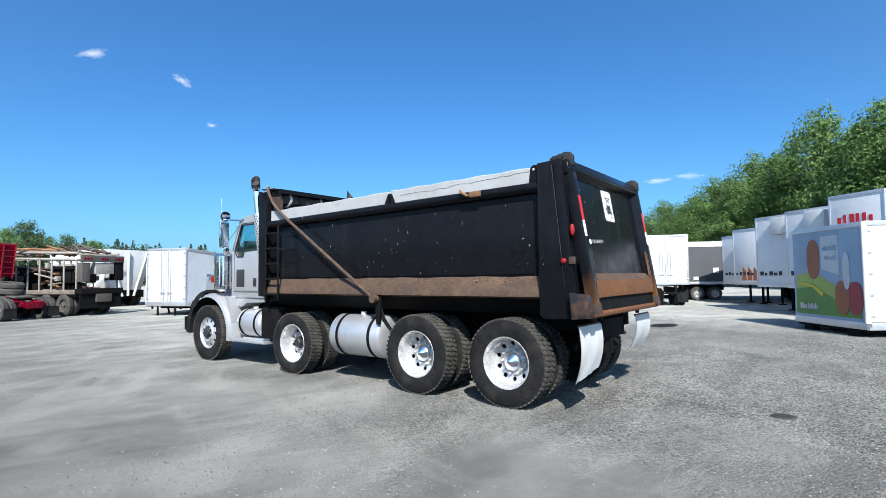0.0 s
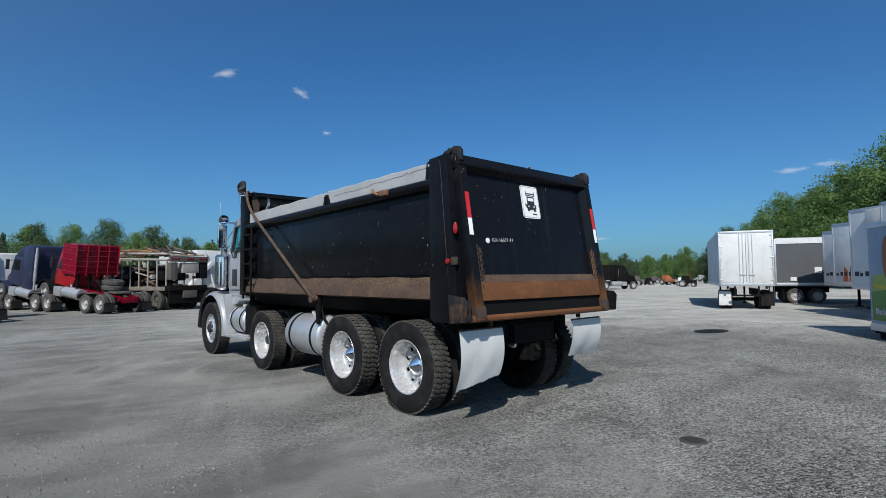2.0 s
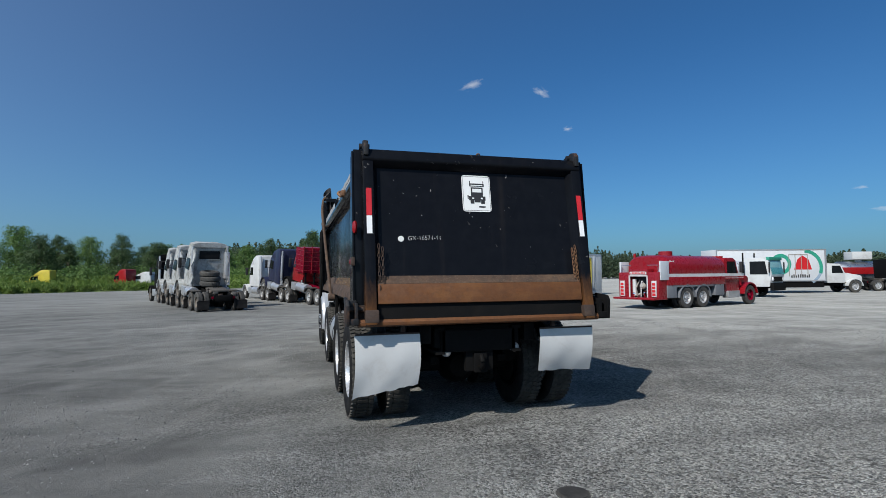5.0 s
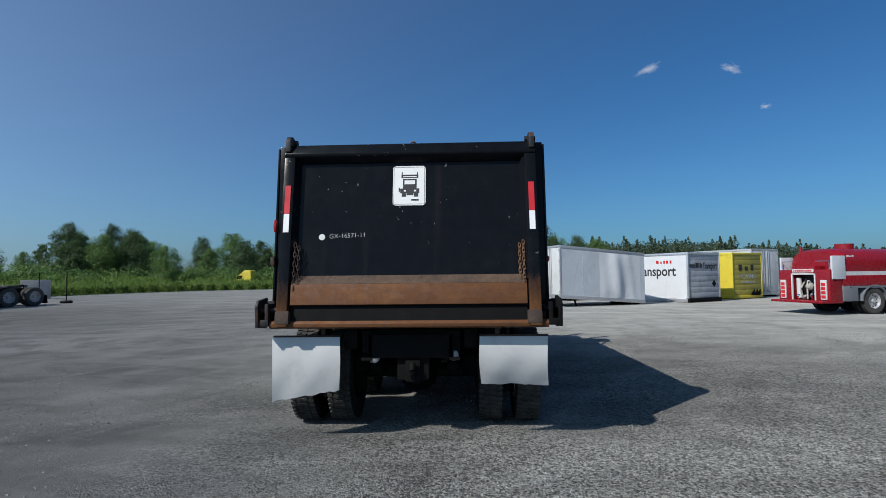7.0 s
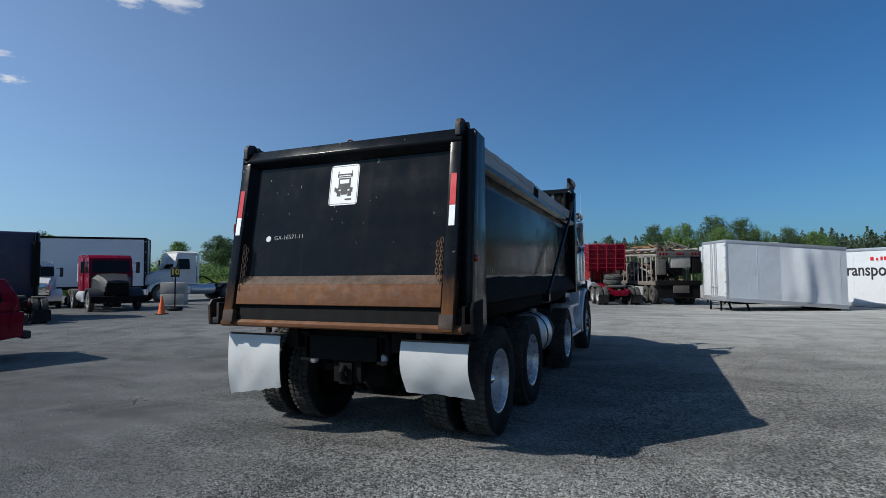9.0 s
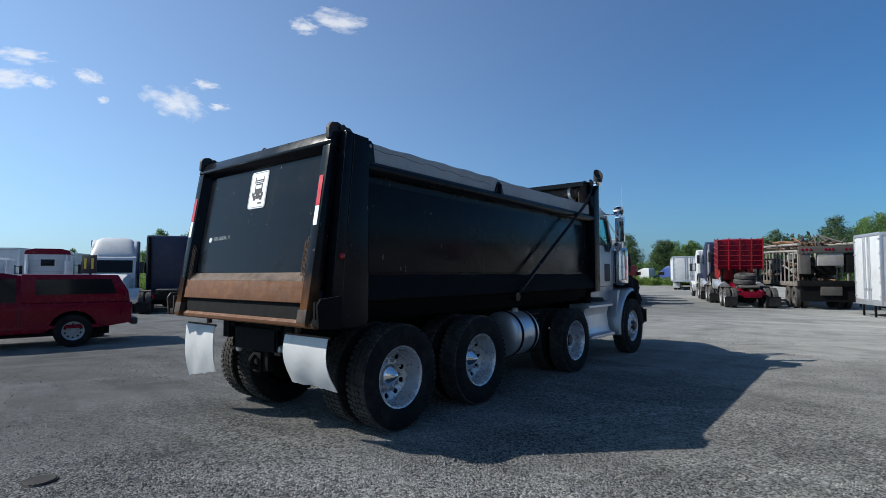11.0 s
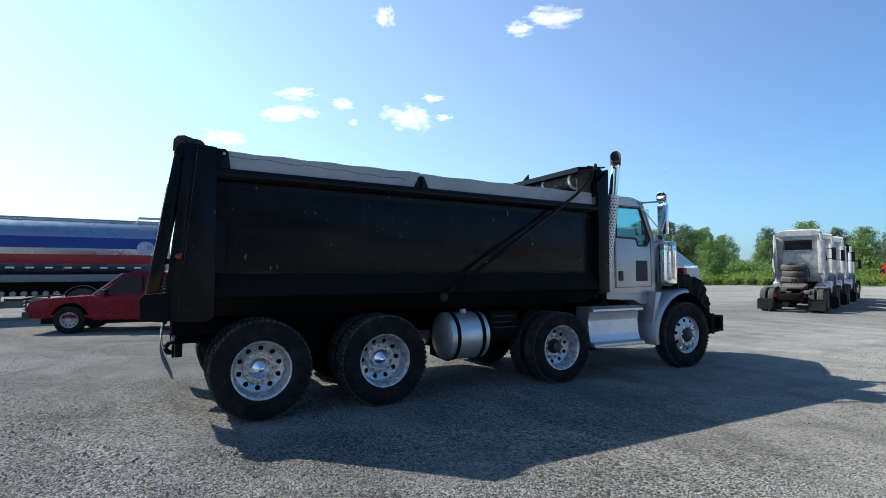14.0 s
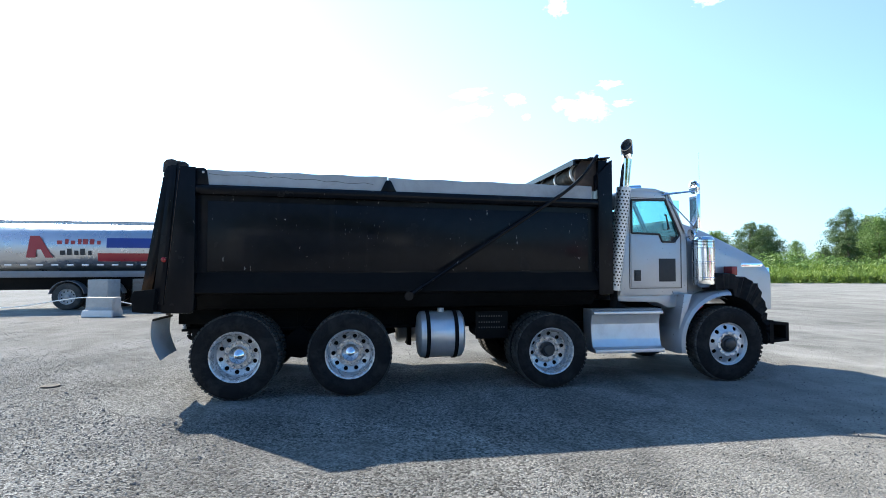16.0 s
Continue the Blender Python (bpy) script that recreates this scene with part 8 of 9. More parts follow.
    part("chassis_frame", bm, M["frame"], t)
    bm = nb()
    box(bm, -0.6, 0.6, -1.38, -0.85, 2.8, 3.55, 0.14)
    part("cooling_unit", bm, M["white"], t, "white cooling unit over the cab")


box_truck()


def tank_lorry():
    t = thing("tank_lorry", pose(47.0, 29.0, 0, 0, 0, heading(0.93, -0.36)) @ Matrix.Scale(0.86, 4), "small grey tank lorry with a red panel", "truck")
    bm = nb()
    lathe(bm, [(0, 0), (0.8, 0.05), (0.95, 0.3), (0.95, 4.2), (0.8, 4.45), (0, 4.5)], 28, Matrix.Translation((0, -3.0, 1.9)) @ Matrix.Rotation(radians(-90), 4, "X"))
    part("tank", bm, M["tank_alu"], t)
    bm = nb()
    box(bm, 0.90, 0.98, -2.8, 0.8, 1.55, 2.25, 0.02)
    part("side_panel", bm, M["red"], t, "red side panel")
    bm = nb()
    box(bm, -0.5, 0.5, -3.2, 5.0, 0.6, 0.98)
    part("chassis_frame", bm, M["frame"], t)
    for s in (-1, 1):
        for y in (-2.0, -0.7):
            bg_wheel(t, 1.05, y, 0.5, s, rim="rim", dual=True)
    bm = nb()
    box(bm, -0.7, 0.7, -1.6, 0.3, 3.05, 3.85, 0.06)
    cyl(bm, (0, -0.6, 2.7), (0, -0.6, 3.1), 0.3)
    part("top_unit", bm, M["white"], t)


tank_lorry()
tractor_unit("truck_tractor", pose(44.1, 25.88, 0, 0, 0, heading(0.883, -0.469)) @ Matrix.Diagonal((0.76, 0.76, 0.85, 1)), "frame", "black tractor with a dark tipper box", roof=2.9, rim="rim")
bm = nb()
prism(bm, [(0.2, 1.18), (2.6, 1.18), (2.6, 3.0), (2.2, 3.05), (0.1, 2.98)], "x", -1.2, 1.2, 0.03)
for k in range(4):
    box(bm, 1.2, 1.26, 0.35 + 0.6 * k, 0.45 + 0.6 * k, 1.2, 2.95)
tp = new("tipper_box", mesh_of("tipper_box", bm, M["frame"]))
tp.matrix_basis = pose(44.1, 25.88, 0, 0, 0, heading(0.883, -0.469)) @ Matrix.Diagonal((0.76, 0.76, 0.85, 1))
tagged(tp, "black steel tipper box on a parked truck", "tipper box")
rng = random.Random(77)
# far machines at the end of the yard: small frames, a green and a red one
FAR = [(82, 36, "red", "red farm machine far off"), (88, 32, "machine", "rusty machine far off"), (96, 34, "frame", "dark machine far off"), (78, 27, "teal", "green tractor far off"), (74, 24.5, "machine", "grey machine far off"), (104, 40, "white", "white truck far off"), (70, 21.5, "yellow", "yellow machine far off"),
       (66.6, 33.7, "machine", "dark rusty machine far off"), (71.3, 34.0, "frame", "black machine frame far off"), (76.5, 36.5, "machine", "rusty machine frame far off"), (72.6, 31.8, "orange", "orange machine far off"), (64.2, 25.9, "white", "white cab far off"), (60.5, 23.6, "frame", "dark machine by the trailer"), (80.9, 38.3, "machine", "dark machine by the trees"), (90, 40, "pale_steel", "pale machine by the trees")]
for k, (x, y, c, lab) in enumerate(FAR):
    t = thing("farm_machine", pose(x, y, 0, 0, 0, rng.uniform(0, 360)) @ Matrix.Scale(rng.uniform(0.42, 0.62), 4), lab, "machine")
    bm = nb()
    prism(bm, [(-1.6, 0.7), (1.5, 0.7), (1.6, 1.3), (0.3, 1.5), (0.1, 2.3), (-1.0, 2.3), (-1.2, 1.4)], "x", -0.8, 0.8, 0.06)
    part("body", bm, M[c], t)
    for s in (-1, 1):
        bg_wheel(t, 1.0, -0.9, 0.7, s, 0.35)
        bg_wheel(t, 0.95, 1.1, 0.45, s, 0.25)
    for q in range(4):
        bm = nb()
        tube(bm, [(rng.uniform(-1, 1), rng.uniform(-1.5, 1.5), 1.0), (rng.uniform(-1, 1), rng.uniform(-2.5, 2.5), rng.uniform(1.5, 3.0))], 0.06, 6)
        part("boom", bm, M[rng.choice(("red", "machine", "frame", "machine"))], t)


# ---------------------------------------------------------------- red pickup with a canopy
def pickup():
    t = thing("pickup_truck", pose(-9.62, -1.30, 0, 0, 0, heading(-0.235, -0.97)) @ Matrix.Diagonal((0.97, 0.97, 0.94, 1)), "dark red pickup with a matching canopy", "pickup truck")
    wb = 1.62                                          # axles at -1.62 and +1.62

    def arch(yc, r, a0, a1, n=9):
        return [(yc + r * math.cos(radians(a0 + (a1 - a0) * k / n)), 0.37 + r * math.sin(radians(a0 + (a1 - a0) * k / n))) for k in range(n + 1)]

    low = [(-2.72, 0.50), (-2.74, 0.98)]
    low += [(-0.75, 0.99), (1.0, 0.98), (1.15, 1.0), (2.2, 0.93), (2.52, 0.84), (2.58, 0.70), (2.55, 0.42), (2.15, 0.40)]
    low += arch(wb, 0.44, 5, 175) + [(1.05, 0.34), (-1.1, 0.34)] + arch(-wb, 0.44, 5, 175) + [(-2.2, 0.42)]
    bm = nb()
    prism(bm, low, "x", -0.90, 0.90, 0.025)
    body = part("body", bm, M["red_dark"], t, "dark red body with a raised lower moulding")
    bm = nb()
    secs = []
    for x, k in ((-0.88, 0.0), (-0.84, 0.35), (-0.72, 1.0), (0.72, 1.0), (0.84, 0.35), (0.88, 0.0)):
        z = lambda v: 0.97 + (v - 0.97) * (0.06 + 0.94 * k) if k < 1 else v
        secs.append([(x, -0.72, 0.97), (x, -0.72, z(1.60)), (x, -0.4, z(1.66)), (x, 0.1, z(1.66)), (x, 0.42, z(1.58)), (x, 1.15, 0.97)])
    loft(bm, secs)
    part("cab_roof", bm, M["red_dark"], body, "red cab roof")
    bm = nb()
    prism(bm, [(-2.70, 0.98), (-2.66, 1.25), (-2.45, 1.62), (-0.70, 1.64), (-0.70, 0.98)], "x", -0.84, 0.84, 0.03)
    part("canopy", bm, M["red_dark"], t, "red canopy over the load bed")
    for s in (-1, 1):
        for nm, pts in (("front_window", [(-0.05, 1.03), (0.92, 1.03), (0.42, 1.50), (-0.05, 1.54)]), ("rear_window", [(-0.62, 1.03), (-0.12, 1.03), (-0.12, 1.54), (-0.62, 1.54)])):
            bm = nb()
            prism(bm, pts, "x", s * 0.845, s * 0.885)
            part(nm, bm, M["dark_glass"], body, "dark side window")
        bm = nb()
        prism(bm, [(-2.42, 1.18), (-0.95, 1.18), (-0.95, 1.52), (-2.32, 1.52)], "x", s * 0.835, s * 0.848)
        part("canopy_window", bm, M["dark_glass"], t, "dark canopy window")
        for y in (-wb, wb):
            bg_wheel(t, 0.82, y, 0.36, s, 0.23, "rim_grey", "rubber")
        bm = nb()
        box(bm, min(s * 0.9, s * 1.05), max(s * 0.9, s * 1.05), 0.78, 0.88, 1.02, 1.17, 0.03)
        part("side_mirror", bm, M["ink"], body)
        for y in (-0.08, -0.68, 0.98):
            bm = nb()
            box(bm, min(s * 0.9, s * 0.903), max(s * 0.9, s * 0.903), y - 0.006, y + 0.006, 0.45, 0.97)
            part("door_gap", bm, M["ink"], body)
        bm = nb()
        box(bm, min(s * 0.9, s * 0.925), max(s * 0.9, s * 0.925), 0.02, 0.16, 0.88, 0.92, 0.008)
        part("door_handle", bm, M["red_dark"], body)
        bm = nb()
        box(bm, min(s * 0.62, s * 0.88), max(s * 0.62, s * 0.88), 2.5, 2.585, 0.66, 0.82, 0.02)
        part("headlamp", bm, M["placard"], body, "clear headlamp")
        bm = nb()
        box(bm, s * 0.8 - 0.12, s * 0.8 + 0.12, -1.62 - 0.55, -1.62 - 0.53, 0.2, 0.5)
        part("mud_flap", bm, M["rubber"], t)
    bm = nb()
    box(bm, -0.92, 0.92, 2.5, 2.68, 0.40, 0.60, 0.04)
    part("front_bumper", bm, M["ink"], t)
    bm = nb()
    box(bm, -0.88, 0.88, -2.86, -2.72, 0.44, 0.60, 0.04)
    part("rear_bumper", bm, M["ink"], t)
    bm = nb()
    prism(bm, [(0.46, 1.585), (1.12, 1.0), (1.15, 1.01), (0.49, 1.60)], "x", -0.70, 0.70)
    part("windscreen", bm, M["dark_glass"], body, "dark windscreen")
    for s in (-1, 1):
        bm = nb()
        tube(bm, [(s * 0.80, 0.44, 1.595), (s * 0.87, 1.14, 1.0)], 0.022, 6)
        part("screen_pillar", bm, M["pale_steel"], body, "bright windscreen pillar")
        bm = nb()
        tube(bm, [(s * 0.86, -2.5, 0.62), (s * 0.93, -2.52, 0.75), (s * 0.93, -2.6, 1.15), (s * 0.90, -2.62, 1.25)], 0.015, 6)
        part("rear_rail", bm, M["red_dark"], t, "bent rail at the rear corner")
        bm = nb()
        box(bm, min(s * 0.898, s * 0.908), max(s * 0.898, s * 0.908), -2.1, 2.1, 0.42, 0.50, 0.004)
        part("lower_trim", bm, M["red_dark"], body)
    for z in (0.56, 0.66, 0.76, 0.86, 0.95):
        bm = nb()
        tube(bm, curve_pts([(-0.82, 2.50, z), (-0.7, 2.70, z), (0.7, 2.70, z), (0.82, 2.50, z)], 5), 0.024, 8)
        part("grille_bar", bm, M["ink"], t, "black bull bar")
    bm = nb()
    for x in (-0.6, 0.6):
        tube(bm, [(x, 2.70, 0.40), (x, 2.71, 1.0)], 0.034, 8)
    part("bar_upright", bm, M["ink"], t)
    bm = nb()
    box(bm, -0.8, 0.8, -2.3, 2.3, 0.26, 0.45)
    for y in (-wb, wb):
        box(bm, -0.68, 0.68, y - 0.5, y + 0.5, 0.3, 0.88)
    part("underbody", bm, M["frame"], t)


pickup()


# ---------------------------------------------------------------- aluminium road tanker
def road_tanker():
    a, b = Vector((-14.6, -0.8, 0)), Vector((-13.6, -12.6, 0))
    d = (b - a).normalized()
    t = thing("tanker_trailer", pose(a.x - d.y * -1.15, a.y + d.x * -1.15, 0, 0, 0, heading(d.x, d.y)), "aluminium road tanker with blue and red stripes", "tanker trailer")
    L, rx, rz, zc = 11.8, 1.22, 1.0, 2.33

    def ring(y, k, grow=0.0):
        out = []
        for i in range(40):
            an = 2 * math.pi * i / 40
            c, s_ = math.cos(an), math.sin(an)
            out.append(((rx * k + grow) * math.copysign(abs(c) ** 0.85, c), y, zc + (rz * k + grow) * math.copysign(abs(s_) ** 0.85, s_)))
        return out

    bm = nb()
    loft(bm, [ring(0.0, 0.90), ring(0.04, 0.96), ring(0.12, 1.0), ring(L - 0.12, 1.0), ring(L - 0.04, 0.96), ring(L, 0.9)])
    tank = part("tank", bm, M["tank_alu"], t, "dull bright tank barrel")

    def band(i0, i1, mt, y0, y1, grow, label):
        bm = nb()
        r0, r1 = ring(y0, 1.0, grow), ring(y1, 1.0, grow)
        for i in range(i0, i1):
            bm.faces.new([bm.verts.new(p) for p in (r0[i % 40], r1[i % 40], r1[(i + 1) % 40], r0[(i + 1) % 40])])
        bmesh.ops.remove_doubles(bm, verts=bm.verts, dist=0.001)
        part("stripe", bm, M[mt], tank, label)

    for first, end in ((0, 7.3), (18, 7.3)):
        band(first, first + 2, "blue_stripe", 0.25, end, 0.006, "dark blue side stripe")
    for first, end in ((-3, 7.6), (21, 7.6)):
        band(first, first + 2, "red_stripe", 0.25, end, 0.006, "red side stripe")
    for s in (-1, 1):
        # emblem and company lettering as plain shapes
        bm = nb()
        prism(bm, [(9.05, 1.95), (9.3, 1.95), (9.45, 2.25), (9.6, 2.25), (9.62, 1.95), (9.92, 1.95), (9.8, 2.75), (9.5, 2.75)], "x", s * 1.215, s * 1.235)
        part("emblem", bm, M["red_stripe"], tank, "red angular emblem")
        bars(tank, "red_stripe", s * 1.205, 7.5, 9.0, 2.45, 0.2, 7, 71, s=s)
        bars(tank, "ink", s * 1.22, 7.8, 8.9, 2.05, 0.24, 5, 72, s=s)
        bm = nb()
        prism(bm, [(0.78 + 0.27 * math.cos(2 * math.pi * k / 24), 2.37 + 0.24 * math.sin(2 * math.pi * k / 24)) for k in range(24)], "x", s * 1.215, s * 1.236)
        sign = part("round_sign", bm, M["skyblue"], tank, "pale blue round sign with a year")
        bm = nb()
        box(bm, min(s * 1.236, s * 1.242), max(s * 1.236, s * 1.242), 0.42, 0.76, 2.30, 2.45)
        part("sign_panel", bm, M["white"], sign)
        me = lettering("2011", 0.165, 0.003, 0.004)
        me.materials.append(M["blue_stripe"])
        part("lettering", me, None, sign, m=Matrix.Translation((s * 1.245, 0.59, 2.375)) @ Matrix.Rotation(radians(90 * s), 4, "Z") @ Matrix.Rotation(radians(90), 4, "X"))
        bm = nb()
        for k in range(22):
            y = 0.4 + 0.5 * k
            box(bm, min(s * 1.17, s * 1.186), max(s * 1.17, s * 1.186), y, y + 0.22, 1.66, 1.71)
        tagged(part("reflector_dash", bm, M["white_tape"], tank), kind="stuff")
        bm = nb()
        box(bm, s * 1.12 - 0.05, s * 1.12 + 0.05, 0.3, L - 0.5, 1.22, 1.46, 0.02)
        part("hose_tube", bm, M["locker_grey"], t, "grey hose tube along the side")
        bm = nb()
        tube(bm, [(s * 0.45, 0.2, 3.36), (s * 0.45, L - 0.2, 3.36)], 0.03, 8)
        box(bm, s * 0.45 - 0.02, s * 0.45 + 0.02, 0.2, L - 0.2, 3.2, 3.38)
        part("top_rail", bm, M["tank_alu"], t)
        for y in (1.3, 2.6, 7.3, 8.6):
            bg_wheel(t, 1.07, y, 0.5, s, dual=True)
            bm = nb()
            fs = []
            for q in range(11):
                an = radians(10 + 160 * q / 10)
                fs.append([(s * 0.75, y + 0.58 * math.cos(an), 0.5 + 0.58 * math.sin(an)), (s * 0.75, y + 0.60 * math.cos(an), 0.5 + 0.60 * math.sin(an)), (s * 1.22, y + 0.60 * math.cos(an), 0.5 + 0.60 * math.sin(an)), (s * 1.22, y + 0.58 * math.cos(an), 0.5 + 0.58 * math.sin(an))])
            loft(bm, fs)
            part("mudguard", bm, M["locker_grey"], t)
        bm = nb()
        box(bm, min(s * 0.7, s * 1.2), max(s * 0.7, s * 1.2), 5.0, 6.4, 0.5, 1.15, 0.03)
        part("valve_locker", bm, M["dull_steel"], t)
        for k in range(6):
            bm = nb()
            cyl(bm, (s * 1.05, 3.3 + 0.28 * k, 0.85), (s * 1.2, 3.3 + 0.28 * k, 0.85), 0.08, seg=12)
            part("valve", bm, M["pale_steel"], t)
        bm = nb()
        box(bm, min(s * 1.0, s * 1.1), max(s * 1.0, s * 1.1), 3.1, 4.9, 0.4, 0.62)
        part("valve_plate", bm, M["dull_steel"], t)
    bm = nb()
    box(bm, -0.6, 0.6, 0.3, L - 0.4, 0.75, 1.45)
    part("chassis_frame", bm, M["frame"], t)
    bm = nb()
    for x in (-0.55, -0.92):
        tube(bm, [(x, -0.32, 0.7), (x, -0.34, 3.36), (x, -0.22, 3.46), (x, 1.0, 3.46), (x, 1.05, 3.3)], 0.03, 6)
    for k in range(9):
        tube(bm, [(-0.55, -0.33, 0.9 + 0.3 * k), (-0.92, -0.33, 0.9 + 0.3 * k)], 0.025, 6)
    part("ladder", bm, M["alu"], t, "aluminium rear ladder")
    for y in (1.5, 3.8, 6.1, 8.4, 10.6):
        bm = nb()
        cyl(bm, (0, y, 3.28), (0, y, 3.40), 0.28, seg=18)
        part("tank_hatch", bm, M["alu"], t)


road_tanker()


# ---------------------------------------------------------------- blocks, posts and rope
def concrete_block(x, y, rz, L, W, H, label="grey cast concrete block", two=False):
    bm = nb()
    prism(bm, [(-W / 2, 0), (W / 2, 0), (W / 2, H * 0.25), (W * 0.36, H * 0.5), (W * 0.34, H), (-W * 0.34, H), (-W * 0.36, H * 0.5), (-W / 2, H * 0.25)] if not two else [(-W / 2, 0), (W / 2, 0), (W / 2, H), (-W / 2, H)], "x", -L / 2, L / 2, 0.02)
    ob = new("concrete_block", mesh_of("concrete_block", bm, M["concrete"]))
    ob.matrix_basis = pose(x, y, 0, 0, 0, rz)
    return tagged(ob, label, "concrete block", "concrete blocks")


concrete_block(-10.9, -6.8, 78, 0.9, 0.6, 0.62, "grey concrete barrier block with a pale plank against it")
concrete_block(-13.2, -7.8, 78, 0.75, 0.7, 1.15, "tall grey concrete block", True)
concrete_block(-22.7, 16.7, 35, 1.25, 0.75, 0.62, two=True)
top = concrete_block(-22.7, 16.7, 35, 1.25, 0.75, 0.62, two=True)
top.location.z = 0.62
concrete_block(-33.0, 34.6, 40, 1.9, 0.8, 1.5, "pale tall concrete block by the grass", True)
bm = nb()
box(bm, -0.5, 0.5, -0.04, 0.04, 0, 0.22, 0.01)
plank = new("white_plank", mesh_of("white_plank", bm, M["white"]))
plank.matrix_basis = pose(-10.52, -6.82, 0, -8, 0, 78)
tagged(plank, "white painted plank leaning on a concrete block", "plank")


def lot_post(x, y, hgt, text=""):
    t = thing("lot_post", pose(x, y, 0, 0, 0, 38), "thin black post standing in an old tyre", "post", "lot posts")
    bm = nb()
    tube(bm, [(0, 0, 0), (0, 0, hgt)], 0.03, 8)
    part("pole", bm, M["frame"], t)
    bm = nb()
    lathe(bm, [(0.16, 0), (0.30, 0.0), (0.36, 0.08), (0.30, 0.17), (0.16, 0.16)], 22, close=True)
    part("tyre_base", bm, M["rubber"], t, "old tyre used as a base")
    if text:
        bm = nb()
        box(bm, -0.19, 0.19, -0.05, -0.03, hgt - 0.46, hgt, 0.01)
        board = part("number_board", bm, M["ink"], t, "black board with a yellow lot number")
        me = lettering(text, 0.36, 0.003, 0.01)
        me.materials.append(M["yellow"])
        part("lettering", me, None, board, m=Matrix.Translation((0, -0.055, hgt - 0.23)) @ Matrix.Rotation(radians(90), 4, "X"))


lot_post(-18.2, 12.9, 2.0, "10")
lot_post(-24.9, 27.3, 2.0)
lot_post(-31.0, 32.5, 2.0)
lot_post(-10.34, 0.91, 2.02, "11")

rp = [Vector((-12.4, -14.0, 0.55)), Vector((-11.3, -10.2, 0.28)), Vector((-11.0, -7.3, 0.62)), Vector((-11.2, -5.6, 0.32)), Vector((-12.0, -2.9, 0.35))]
bm = nb()
tube(bm, curve_pts(rp, 8), 0.018, 6)
rope = new("rope", mesh_of("rope", bm, M["placard"]))
tagged(rope, "white rope slung low along the blocks", "rope")


def manhole(x, y, r):
    bm = nb()
    lathe(bm, [(0, 0.006), (r * 0.9, 0.006), (r, 0.012), (r * 1.05, 0.0)], 36)
    for k in range(-5, 6):
        w = math.sqrt(max(0.0, (r * 0.86) ** 2 - (k * r * 0.16) ** 2))
        box(bm, -w, w, k * r * 0.16 - 0.012, k * r * 0.16 + 0.012, 0.005, 0.016)
    ob = new("drain_cover", mesh_of("drain_cover", bm, M["rubber_dusty"]))
    ob.matrix_basis = pose(x, y, 0.0, 0, 0, 20)
    return tagged(ob, "dark iron drain cover sunk in the gravel", "drain cover")


manhole(0.05, -2.6, 0.115)
bm = nb()
lathe(bm, [(0, 0.008), (0.35, 0.008), (0.42, 0.0)], 20)
ob = new("tar_patch", mesh_of("tar_patch", bm, M["frame"]))
ob.matrix_basis = pose(9.9, 1.1, 0) @ Matrix.Diagonal((1.6, 0.9, 1, 1))
tagged(ob, "dark tar patch on the yard", "tar patch")


# ---------------------------------------------------------------- plants
M.update(
    leaf=leaf_mat("broad_leaf", (0.085, 0.165, 0.040), (0.165, 0.270, 0.072)),
    leaf_dark=leaf_mat("dark_leaf", (0.045, 0.088, 0.030), (0.090, 0.150, 0.052)),
    needle=leaf_mat("conifer_needle", (0.042, 0.072, 0.038), (0.088, 0.125, 0.064)),
    bark=surface("bark", (0.11, 0.09, 0.07), 0.95, 0, 0.3, 8, 1.5, bump=0.8),
    grass=leaf_mat("tall_grass", (0.10, 0.18, 0.030), (0.22, 0.31, 0.065)),
    field=grass_mat("grass_field", (0.09, 0.155, 0.026), (0.14, 0.20, 0.045)),
    stone=leaf_mat("crushed_stone", (0.06, 0.06, 0.06), (0.30, 0.298, 0.29), 0.0),
)


def cards(name, centres, normals_seed, size, mat, squash=1.0, up=0.0, face=None):
    """Many small leaves as one mesh: a bent quad at each centre; face: the ways that the leaves tend to look."""
    rs = np.random.RandomState(normals_seed)
    c = np.asarray(centres, float)
    n = len(c)
    if face is None:
        a = rs.normal(size=(n, 3))
        a[:, 2] += up
        a /= np.linalg.norm(a, axis=1)[:, None]
        b = np.cross(a, rs.normal(size=(n, 3)))
        b /= np.linalg.norm(b, axis=1)[:, None]
        d = np.cross(a, b)
    else:
        d = face / (np.linalg.norm(face, axis=1)[:, None] + 1e-6) + rs.normal(size=(n, 3)) * 0.42
        d /= np.linalg.norm(d, axis=1)[:, None]
        a = np.cross(d, rs.normal(size=(n, 3)))
        a /= np.linalg.norm(a, axis=1)[:, None]
        b = np.cross(d, a)
    sz = size * rs.uniform(0.6, 1.4, (n, 1))
    v = np.stack([c - a * sz, c + b * sz * 0.55 * squash + d * sz * 0.15, c + a * sz, c - b * sz * 0.55 * squash + d * sz * 0.15], 1).reshape(-1, 3)
    i = np.arange(n) * 4
    f = np.stack([i, i + 1, i + 2, i + 3], 1)
    me = bpy.data.meshes.new(name)
    me.from_pydata(v.tolist(), [], f.tolist())
    me.materials.append(mat)
    return me


